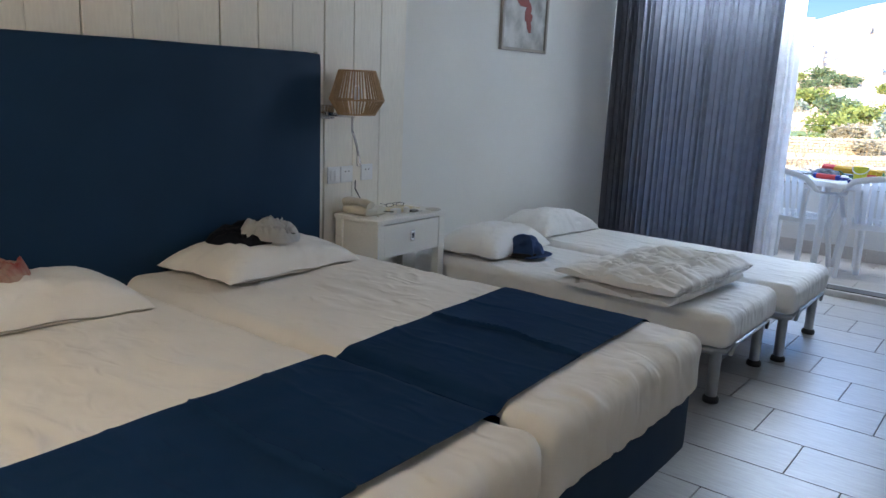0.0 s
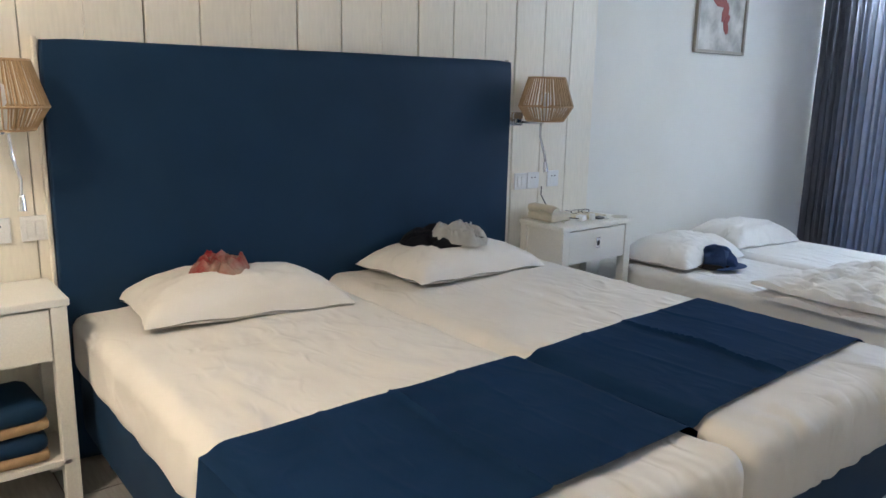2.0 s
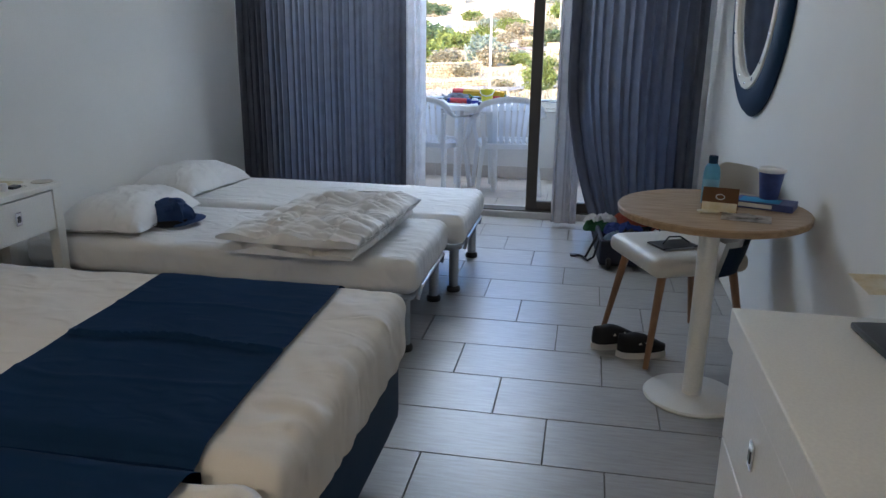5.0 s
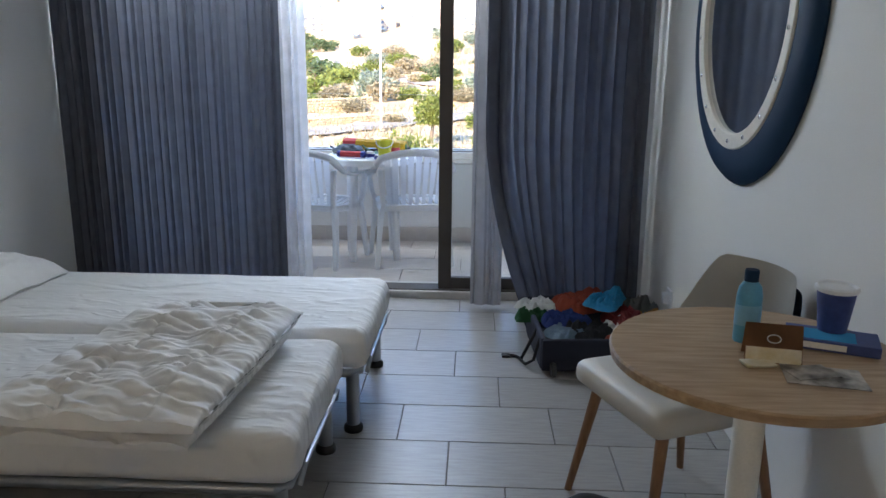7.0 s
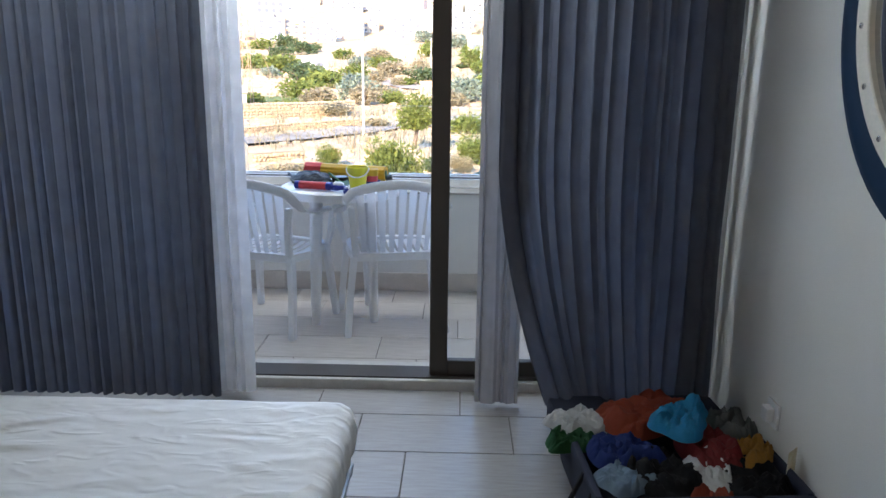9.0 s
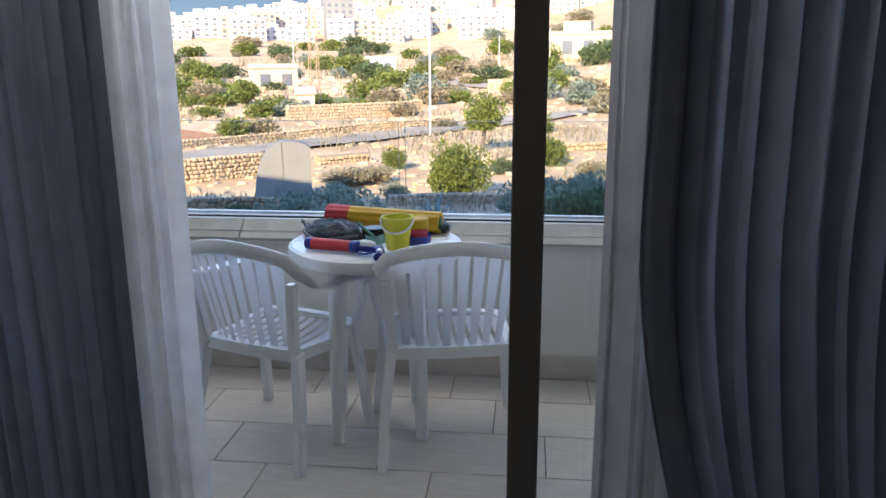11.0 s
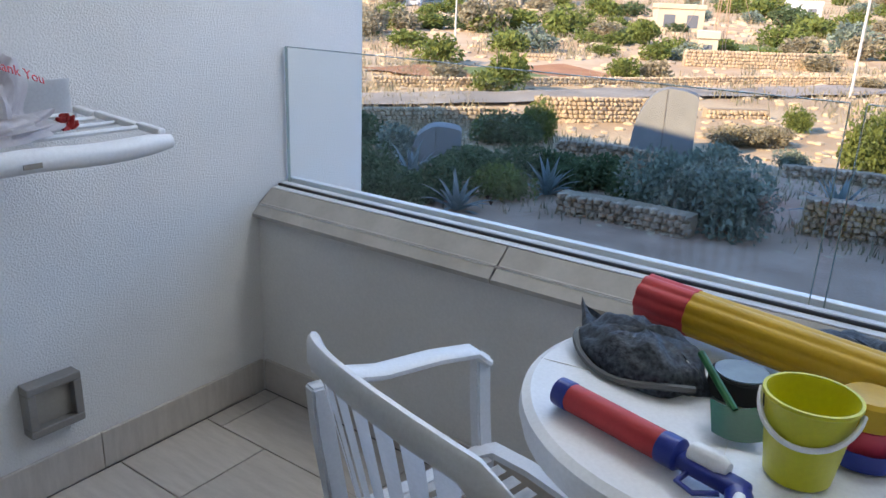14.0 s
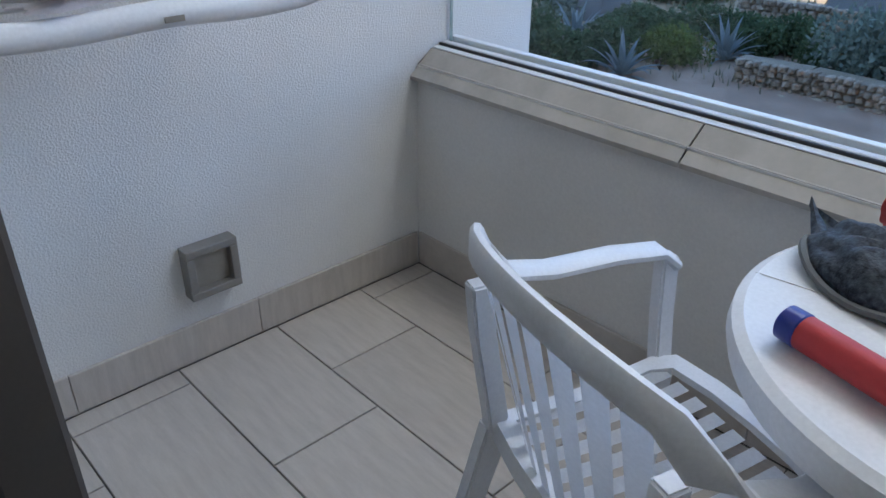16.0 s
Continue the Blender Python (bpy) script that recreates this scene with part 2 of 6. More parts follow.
def soft_box(x0, y0, z0, x1, y1, z1, r, cuts, wrinkle=None):
    """A stuffed body with rounded edges; wrinkle(p, n) gives how far a point is pushed out."""
    bm = box(x0, y0, z0, x1, y1, z1)
    bmesh.ops.subdivide_edges(bm, edges=bm.edges[:], cuts=cuts, use_grid_fill=True)
    lo, hi = Vector((x0 + r, y0 + r, z0 + r)), Vector((x1 - r, y1 - r, z1 - r))
    for v in bm.verts:
        inner = Vector([min(max(v.co[k], lo[k]), hi[k]) for k in range(3)])
        d = v.co - inner
        n = d.normalized() if d.length > 1e-6 else Vector((0, 0, 1))
        p = inner + n * min(r, d.length if d.length < r else r)
        v.co = p + n * (wrinkle(p, n) if wrinkle else 0)
    return bm


def wob(p, s, seed=0.0):
    return noise.noise(Vector((p[0] * s + seed, p[1] * s - seed, p[2] * s + 2 * seed)))


def rot(axis, deg):
    return Matrix.Rotation(radians(deg), 4, axis)


def moved(bm, m):
    bmesh.ops.transform(bm, matrix=m, verts=bm.verts)
    return bm

# ---- the room ----
XL, XR, YB, YF, H = -2.88, 0.50, -1.6, 5.86, 2.55
YO = 6.06  # outer face of the window wall
structure("wall_west", box(XL - 0.2, YB - 0.2, -0.1, XL, YO, H), M_WALL, "smooth white painted wall beside the beds", "wall")
structure("wall_east", box(XR, YB - 0.2, -0.1, XR + 0.2, YO, H), M_WALL, "white painted wall with the round mirror", "wall")
structure("wall_south", box(XL, YB - 0.2, -0.1, XR, YB, H), M_WALL, "plain white wall closing the room", "wall")
structure("ceiling", box(XL - 0.2, YB - 0.2, H, XR + 0.2, YO, H + 0.2), M_CEIL, "flat white painted ceiling", "ceiling")
structure("floor", box(XL - 0.2, YB - 0.2, -0.2, XR + 0.2, YO, -0.008), M_GROUT, "wood-look grey tiled floor with dark joints", "floor")
# window wall: head above, short returns at both ends
structure("wall_north", box(XL, YF, 2.28, XR, YO, H), M_WALL, "white wall strip over the balcony door", "wall")
structure("wall_north_return", box(XL, YF, -0.008, XL + 0.16, YO, 2.28), M_WALL, "white wall return beside the balcony door", "wall")
structure("door_sill", box(XL + 0.16, YF + 0.02, -0.008, XR - 0.01, YO + 0.04, 0.045, 0.006), M_MARBLE, "pale marble sill under the balcony door", "sill")

# panelling behind the beds: boards of 0.2 m with thin gaps
pw = structure("panelling", box(XL, YB + 0.01, 0.0, XL + 0.010, 3.232, H - 0.01), M_GAP, "cream painted vertical board panelling", "panelling")
bm_p = box(XL + 0.008, -0.0983, 0.0, XL + 0.026, 0.0983, H - 0.012, 0.003, 1)
first = part("board", bm_p, M_PANEL, pw)
first.location.y = 3.122
for k in range(1, 23):
    b = new("board", first.data)
    b.parent = pw
    b.location.y = 3.122 - 0.2 * k - (0.004 if k % 3 == 0 else 0)


# ---- balcony door and glazing ----
def window_leaf(name, x0, x1, y, label):
    t = tagged(new(name), label, "window", kind="structure")
    w = 0.078
    for nm, q in (("stile", (x0, y, 0.045, x0 + w, y + 0.045, 2.28)), ("stile", (x1 - w, y, 0.045, x1, y + 0.045, 2.28)),
                  ("bottom_rail", (x0 + w, y + 0.002, 0.045, x1 - w, y + 0.043, 0.12)), ("top_rail", (x0 + w, y + 0.002, 2.2, x1 - w, y + 0.043, 2.28))):
        part(nm, box(*q, 0.004, 1), M_ALU, t)
    p = part("pane", box(x0 + w - 0.01, y + 0.019, 0.11, x1 - w + 0.01, y + 0.025, 2.21), M_GLASS, t, "clear glass pane")
    p.visible_shadow = False
    return t


window_leaf("window_1", -0.718, 0.42, 5.93, "dark bronze framed sliding glass leaf")
window_leaf("window_2", -2.72, -1.60, 5.98, "dark bronze framed fixed glass leaf")
window_leaf("door_1", -2.66, -1.55, 5.93, "dark bronze sliding balcony door slid open")
structure("door_track", box(-2.72, 5.90, 0.045, 0.49, 6.03, 0.052), M_ALU, "dark aluminium floor track of the sliding door", "track")
structure("jamb", box(0.42, 5.9, 0.045, 0.497, 6.03, 2.28, 0.003, 1), M_ALU, "dark aluminium window jamb", "frame")
lk = thing("door_handle", "black recessed handle plate on the sliding door", "handle")
part("plate", box(-1.60, 5.905, 0.98, -1.575, 5.929, 1.16, 0.006), M_BLACK, lk)
part("grip", box(-1.595, 5.895, 1.03, -1.58, 5.906, 1.11, 0.004), M_BLACK, lk)


# ---- curtains ----
def curtain(name, x0, x1, y, z0, z1, mat, label, folds, amp, seed, shape=None, nz=26):
    def fn(u, v):
        x = x0 + (x1 - x0) * u
        z = z0 + (z1 - z0) * v
        ph = folds * u * 2 * math.pi + 2.2 * wob((u * 5, 0, seed), 1.0, seed) + 1.6 * wob((u * 13, 0, seed), 1.0, seed + 4) + 0.5 * wob((u * 3, v * 2, seed), 1.4, seed)
        a = amp * (0.75 + 0.5 * wob((u * 9, 0.3 * v, seed), 1.0, seed))
        p = Vector((x + 0.35 * amp * math.cos(ph), y + a * math.sin(ph) + 0.25 * a * math.sin(2.3 * ph + seed), z))
        return shape(p, u, v) if shape else p
    return tagged(part(name, sheet(fn, int(folds * 12), nz, 0.0), mat, None, "", True), label, "curtain")


def hang_right(p, u, v):
    # the lower part is caught back by the luggage piled on its hem
    k = max(0.0, 1 - v / 0.42)
    q = p.copy()
    q.x += 0.27 * k ** 1.7 * (1 - u) ** 1.6 * (0.8 + 0.2 * math.sin(9 * u))
    q.y -= 0.16 * k ** 1.5 * (1 - abs(2 * u - 0.7)) + 0.07 * math.sin(14 * u + 7 * v) * k
    return q


curtain("curtain", -2.876, -1.60, 5.74, 0.02, 2.46, M_CURTAIN, "slate blue blackout curtain hanging in pleats", 27, 0.024, 1.0)
curtain("curtain", -0.46, 0.42, 5.69, 0.05, 2.46, M_CURTAIN, "slate blue blackout curtain caught behind luggage at its hem", 13, 0.032, 4.0, hang_right)
curtain("curtain", -0.53, -0.35, 5.74, 0.015, 2.46, M_LINING, "pale grey lining edge of the curtain", 2, 0.03, 7.0)
curtain("sheer_curtain", -1.64, -1.47, 5.80, 0.02, 2.46, M_SHEER, "white sheer curtain bunched beside the door opening", 4, 0.03, 9.0)
curtain("sheer_curtain", 0.30, 0.475, 5.80, 0.02, 2.46, M_SHEER, "white sheer curtain bunched beside the wall", 3, 0.025, 11.0)
tr = thing("curtain_rail", "white double curtain rail under the ceiling", "curtain rail")
part("rail", box(XL + 0.01, 5.68, 2.46, XR - 0.01, 5.71, 2.49, 0.003), M_PAINTW, tr)
part("rail", box(XL + 0.01, 5.78, 2.46, XR - 0.01, 5.81, 2.49, 0.003), M_PAINTW, tr)
part("fascia", box(XL + 0.01, 5.60, 2.40, XR - 0.01, 5.62, 2.549, 0.003), M_PAINTW, tr)


# ---- beds ----
def hotel_bed(y0, y1, seed):
    t = thing("bed", "navy upholstered hotel bed with a white sheet", "bed", group="hotel beds")
    part("base", soft_box(-2.85, y0 + 0.015, 0.13, -0.845, y1 - 0.015, 0.37, 0.018, 6), M_NAVY, t, "navy upholstered bed base", True)

    def wr(p, n):
        side = 1 - abs(n.z)
        w = 0.007 * wob(p, 2.2, seed) + 0.004 * wob((p.x * 4, p.y * 0.9, p.z), 3.0, seed) + 0.005 * max(0.0, 0.16 - abs(wob((p.x * 1.2 + p.y, p.y * 1.8 - p.x, 0), 1.7, seed + 9))) / 0.16
        foot = min(1.0, max(0.0, (p.x + 1.0) / 0.1))
        w += foot * (0.014 * abs(wob((p.x * 1.2, p.y * 3.7 + 5 * p.x, p.z * 1.5), 2.2, seed + 3)) + 0.010 * abs(wob((p.x * 2, p.y * 9 + 4 * p.z, p.z * 3), 2.0, seed + 5))) + side * 0.006 * wob((p.x * 3, p.y * 3, p.z), 2.0, seed)
        return w
    part("mattress", soft_box(-2.84, y0 + 0.005, 0.345, -0.825, y1 - 0.005, 0.57, 0.055, 90, wr), M_SHEET, t, "mattress in a creased white sheet", True)
    for x in (-2.7, -0.98):
        for y in (y0 + 0.1, y1 - 0.1):
            part("leg", lathe([(0.022, 0), (0.028, 0.01), (0.032, 0.132)], 16, m=Matrix.Translation((x, y, 0))), M_BLACK, t, "black tapered leg", True)
    return t


def runner(y0, y1, x0, skew, drop0, drop1, seed):
    def fn(u, v):
        w0, w1 = drop0, drop1
        L = w0 + (y1 - y0) + w1
        s = v * L
        r = 0.05
        if s < w0:
            y, z = y0 - 0.018 - 0.12 * (w0 - s), 0.567 - (w0 - s)
        elif s > L - w1:
            y, z = y1 + 0.009, 0.567 - (s - (L - w1))
        else:
            y = y0 + (s - w0)
            e = min(y - y0, y1 - y)
            z = 0.5885 - (0.02 * (1 - e / r) ** 2 if e < r else 0)
        x = x0 + (0.585 + 0.02 * v) * u + skew * v + 0.006 * math.sin(3 * v + seed)
        z += 0.004 * wob((x * 2, y * 2, 0), 2.0, seed) + 0.0025 * wob((x * 6, y * 2.4, 0), 2.5, seed + 1)
        # the raised lip of the fold across the middle, wandering a little
        mid = (y0 + y1) / 2 - 0.02 + 0.03 * wob((u * 1.5, seed, 0), 1.2, seed) + 0.012 * math.sin(7 * u + seed)
        c = y - mid
        lip = 0.014 * min(1.0, 12 * u + 0.2, 12 * (1 - u) + 0.2) * (0.75 + 0.4 * wob((u * 5, 2, 0), 1.0, seed))
        z += lip * math.exp(-(c / 0.006) ** 2) + (0.005 * math.exp(-c / 0.05) if c > 0 else 0)
        z += 0.003 * math.exp(-((c + 0.21 + 0.03 * math.sin(4 * u)) / 0.012) ** 2) + 0.003 * math.exp(-((c - 0.24) / 0.012) ** 2)
        return Vector((x, y, z))
    return tagged(part("bed_runner", sheet(fn, 60, 300, 0.004), M_RUNNER, None, "", True), "navy cloth runner laid across the foot of a bed", "bed runner", "bed runners")


def pillow(name, m, sx, sy, h, seed, label, mat):
    bm = bmesh.new()
    for sgn in (1, -1):
        def fn(u, v):
            a, b = 2 * u - 1, 2 * v - 1
            ca, cb = a * (1 - 0.06 * (1 - b * b)), b * (1 - 0.09 * (1 - a * a))
            e = max(0.0, (1 - a ** 4) * (1 - b ** 4)) ** 0.6
            w = 0.016 * wob((a * 2.0, b * 2.0, sgn), 1.0, seed) + 0.011 * abs(wob((a * 5 + b, b * 3 - a, sgn), 1.0, seed)) + 0.005 * abs(wob((a * 11, b * 8, sgn), 1.0, seed + 3))
            edge = (1 - e) * (0.010 * math.sin(9 * a + 7 * b + seed) - 0.006)
            return Vector((ca * sx / 2, cb * sy / 2, (e * h * 0.80 + w * e if sgn > 0 else -e * h * 0.20) + 0.35 * edge + 0.002 * sgn))
        sheet(fn, 64, 48, 0, bm)
    bmesh.ops.remove_doubles(bm, verts=bm.verts, dist=0.003)
    bmesh.ops.recalc_face_normals(bm, faces=bm.faces)
    ob = tagged(part(name, bm, mat, None, "", True), label, "pillow", "pillows on the beds")
    ob.matrix_world = m
    return ob


hotel_bed(0.485, 1.488, 1.0)
hotel_bed(1.500, 2.545, 5.0)
runner(0.49, 1.484, -1.545, -0.025, 0.22, 0.05, 1.0)
runner(1.515, 2.525, -1.562, -0.075, 0.05, 0.06, 4.0)
pillow("pillow", pose(-2.58, 1.01, 0.592, 0, 2, 90 - 4), 0.76, 0.45, 0.135, 1.0, "plump white pillow on the hotel bed", M_SHEET)
pillow("pillow", pose(-2.58, 2.03, 0.592, 0, 2, 90 + 4), 0.76, 0.45, 0.135, 3.0, "plump white pillow lying askew on the bed", M_SHEET)
hb = thing("headboard", "tall navy upholstered headboard on the panelled wall", "headboard")
part("cushion", soft_box(XL + 0.027, 0.468, 0.02, XL + 0.095, 2.545, 1.50, 0.02, 24, lambda p, n: 0.002 * wob(p, 3)), M_NAVY, hb, "", True)
part("trim", box(XL + 0.026, 2.547, 0.02, XL + 0.055, 2.560, 1.505, 0.002, 1), M_PANEL, hb, "pale edging strip")
part("trim", box(XL + 0.026, 0.453, 0.02, XL + 0.055, 0.466, 1.505, 0.002, 1), M_PANEL, hb, "pale edging strip")


# ---- folding extra beds ----
def folding_bed(y0, y1, dx, seed):
    t = thing("folding_bed", "low folding bed with a white sheet on grey metal legs", "bed", group="extra folding beds")

    def wr(p, n):
        side = 1 - abs(n.z)
        foot = max(0.0, (p.x + 1.2) / 0.3)
        return 0.005 * wob(p, 2.5, seed) + (0.3 + foot) * 0.014 * abs(wob((p.x * 0.9, p.y * 11 + 2 * p.x, p.z * 2), 2.2, seed)) + side * 0.004 * wob(p, 9, seed)
    part("mattress", soft_box(-2.82, y0 + 0.004, 0.265, -0.895 + dx, y1 - 0.004, 0.425, 0.05, 46, wr), M_SHEET2, t, "thin mattress in a white sheet", True)
    fr = tube([(-2.78, y0 + 0.04, 0.245), (-0.96 + dx, y0 + 0.04, 0.245), (-0.93 + dx, y0 + 0.07, 0.245), (-0.93 + dx, y1 - 0.07, 0.245), (-0.96 + dx, y1 - 0.04, 0.245), (-2.78, y1 - 0.04, 0.245)], 0.017, 10, closed=True)
    part("frame", fr, M_STEEL, t, "grey tubular frame", True)
    part("end_bar", tube([(-0.905 + dx, y0 + 0.10, 0.225), (-0.895 + dx, y0 + 0.13, 0.275), (-0.895 + dx, y1 - 0.13, 0.275), (-0.905 + dx, y1 - 0.10, 0.225)], 0.009, 8), M_STEEL, t, "", True)
    for x in (-2.6, -0.955 + dx):
        for y in (y0 + 0.06, y1 - 0.06):
            lg = part("leg", lathe([(0.026, 0.02), (0.026, 0.24)], 18, m=Matrix.Translation((x, y, 0))), M_STEEL, t, "grey tubular leg", True)
            part("foot", lathe([(0.036, 0), (0.038, 0.01), (0.036, 0.022), (0.028, 0.03)], 18, m=Matrix.Translation((x, y, 0))), M_BLACK, lg, "black rubber foot", True)
    return t


folding_bed(3.29, 4.055, -0.075, 2.0)
folding_bed(4.105, 4.87, 0.0, 6.0)
pillow("pillow", pose(-2.50, 3.66, 0.446, 0, 2, 90 + 6), 0.70, 0.44, 0.15, 6.0, "white pillow on the folding bed", M_SHEET2)
pillow("pillow", pose(-2.60, 4.46, 0.444, 0, 2, 90 - 2), 0.70, 0.42, 0.15, 8.0, "white pillow on the folding bed by the curtain", M_SHEET2)


def duvet():
    t = thing("duvet", "white quilted duvet folded on the folding beds, gathered seams", "duvet", pose(-1.44, 3.58, 0.432, 0, 0, -4))

    def layer(z0, thick, xa, xb, ya, yb, seams, seed):
        """One fold: a closed loop round a rounded edge at xb, thinner at xa, puckered beside its seams."""
        def fn(u, v):
            y = ya + (yb - ya) * v + 0.012 * wob((u * 2, 0, seed), 1.5, seed)
            a = 2 * math.pi * u
            k = 0.5 - 0.5 * math.cos(a)
            narrow = 0.05 * v
            x = xb - (xb - xa - narrow) * k
            q = math.copysign(abs(math.sin(a)) ** 0.55, math.sin(a))
            half = thick * (0.5 - 0.14 * k)
            top = q > 0
            end = min(1.0, 8 * min(v, 1 - v) + 0.35)
            z = z0 + half + q * half * end
            if top:
                for sx in seams:
                    d = x - (xb - sx * (xb - xa))
                    near = math.exp(-(abs(d) / 0.085) ** 1.2)
                    pk = abs(wob((x * 3.0, y * 15 + 5 * x, 0), 1.6, seed + 10 * sx)) + 0.6 * abs(wob((x * 7, y * 30 - 4 * x, 1), 1.3, seed))
                    z += q * (0.050 * near * (pk - 0.25) - 0.012 * math.exp(-(d / 0.010) ** 2))
                z += q * (0.030 * wob((x * 4 + 2 * y, y * 5 - 2 * x, 0), 1.2, seed) + 0.034 * abs(wob((x * 6 + 4 * y, y * 9, 2), 1.2, seed + 2)))
            else:
                z += 0.003 * wob((x * 5, y * 9, 0), 1.0, seed)
            x += 0.010 * abs(wob((0, y * 22, z * 6), 1.5, seed)) * (1 - k)
            return Vector((x, y, max(z, 0.001)))
        bm = sheet(fn, 150, 170, 0)
        bmesh.ops.remove_doubles(bm, verts=bm.verts, dist=0.0005)
        bmesh.ops.holes_fill(bm, edges=[e for e in bm.edges if e.is_boundary], sides=0)
        bmesh.ops.recalc_face_normals(bm, faces=bm.faces)
        return bm
    part("fold", layer(0.0, 0.06, -0.335, 0.27, -0.415, 0.44, (0.3,), 4.0), M_SHEET2, t, "lower fold", True)
    part("fold", layer(0.046, 0.085, -0.33, 0.30, -0.43, 0.47, (0.22, 0.62), 7.0), M_SHEET2, t, "gathered upper fold", True)


duvet()

# ---- bedside tables, lamps and sockets ----
def handle_plate(parent, at, along="x"):
    """A small square chrome pull with a keyhole slot, on a drawer front facing +x (or -x)."""
    sgn = 1 if along == "x" else -1
    x, y, z = at
    h = part("handle", box(min(x, x + 0.006 * sgn), y - 0.016, z - 0.028, max(x, x + 0.006 * sgn), y + 0.016, z + 0.028, 0.003), M_CHROME, parent, "square chrome pull")
    part("recess", box(min(x + 0.005 * sgn, x + 0.008 * sgn), y - 0.008, z - 0.014, max(x + 0.005 * sgn, x + 0.008 * sgn), y + 0.008, z + 0.012, 0.001, 1), M_BLACK, h)


def nightstand(y0, y1, shelf_z):
    t = thing("nightstand", "white painted bedside table with one drawer", "nightstand", group="bedside tables")
    xb, xf = XL + 0.03, -2.535
    part("top", box(xb, y0, 0.675, xf, y1, 0.70, 0.004), M_PAINTW, t)
    for x in (xb + 0.004, xf - 0.052):
        for y in (y0 + 0.008, y1 - 0.056):
            part("leg", box(x, y, 0, x + 0.048, y + 0.048, 0.675, 0.003), M_PAINTW, t)
    for y in (y0 + 0.02, y1 - 0.036):
        part("side_panel", box(xb + 0.052, y, 0.49, xf - 0.052, y + 0.016, 0.675), M_PAINTW, t)
    part("back_panel", box(xb + 0.008, y0 + 0.056, 0.49, xb + 0.02, y1 - 0.056, 0.675), M_PAINTW, t)
    d = part("drawer", box(xf - 0.03, y0 + 0.059, 0.50, xf - 0.008, y1 - 0.059, 0.668, 0.003), M_PAINTW, t)
    handle_plate(d, (xf - 0.008, (y0 + y1) / 2, 0.595))
    part("shelf", box(xb + 0.06, y0 + 0.03, shelf_z, xf - 0.004, y1 - 0.03, shelf_z + 0.022, 0.003), M_PAINTW, t)
    return t


nightstand(2.69, 3.24, 0.14)
nightstand(-0.13, 0.44, 0.14)


def sconce(y):
    t = thing("wall_lamp", "woven jute wall lamp with a chrome gooseneck reading spot", "wall lamp", group="bedside wall lamps")
    z = 1.22
    part("wall_plate", box(XL + 0.027, y - 0.17, z - 0.035, XL + 0.042, y - 0.03, z + 0.035, 0.004), M_CHROME, t)
    part("arm", tube([(XL + 0.04, y - 0.08, z - 0.01), (XL + 0.10, y - 0.05, z - 0.012), (XL + 0.16, y, z - 0.01)], 0.012, 8), M_CHROME, t, "", True)
    cx = XL + 0.17
    sh = part("shade", tube([(cx + 0.135 * math.cos(a), y + 0.135 * math.sin(a), z + 0.065) for a in np.linspace(0, 6.2832, 25)[:-1]], 0.004, 6, closed=True), M_JUTE, t, "cords of tan jute on a wire frame", True)
    for zz, rr in ((z + 0.205, 0.09), (z - 0.005, 0.09)):
        part("hoop", tube([(cx + rr * math.cos(a), y + rr * math.sin(a), zz) for a in np.linspace(0, 6.2832, 25)[:-1]], 0.004, 6, closed=True), M_JUTE, sh, "", True)
    for k in range(48):
        a = 2 * math.pi * (k + 0.25 * wob((k * 0.7, 0, 0), 1.0)) / 48
        c, s = math.cos(a), math.sin(a)
        part("cord", tube([(cx + 0.09 * c, y + 0.09 * s, z + 0.205), (cx + 0.135 * c, y + 0.135 * s, z + 0.065), (cx + 0.09 * c, y + 0.09 * s, z - 0.005)], 0.0033, 4), M_JUTE, sh, "", True)
    part("socket", lathe([(0.02, 0), (0.022, 0.05), (0.018, 0.07)], 14, m=Matrix.Translation((cx, y, z - 0.005))), M_PAINTW, t, "", True)
    bulb = part("bulb", lathe([(0.008, 0), (0.02, 0.02), (0.026, 0.045), (0.018, 0.068), (0.004, 0.075)], 14, m=Matrix.Translation((cx, y, z + 0.06))), M_RESIN, t, "", True)
    neck = [(cx - 0.05, y + 0.02, z - 0.02), (cx - 0.055, y + 0.025, z - 0.09), (cx - 0.035, y + 0.04, z - 0.17), (cx - 0.02, y + 0.035, z - 0.215)]
    part("gooseneck", tube(neck, 0.006, 8), M_CHROME, t, "", True)
    part("reading_spot", tube([neck[-1], (cx - 0.012, y + 0.033, z - 0.265)], [0.010, 0.014], 12), M_CHROME, t, "", True)


sconce(2.705)
sconce(0.33)


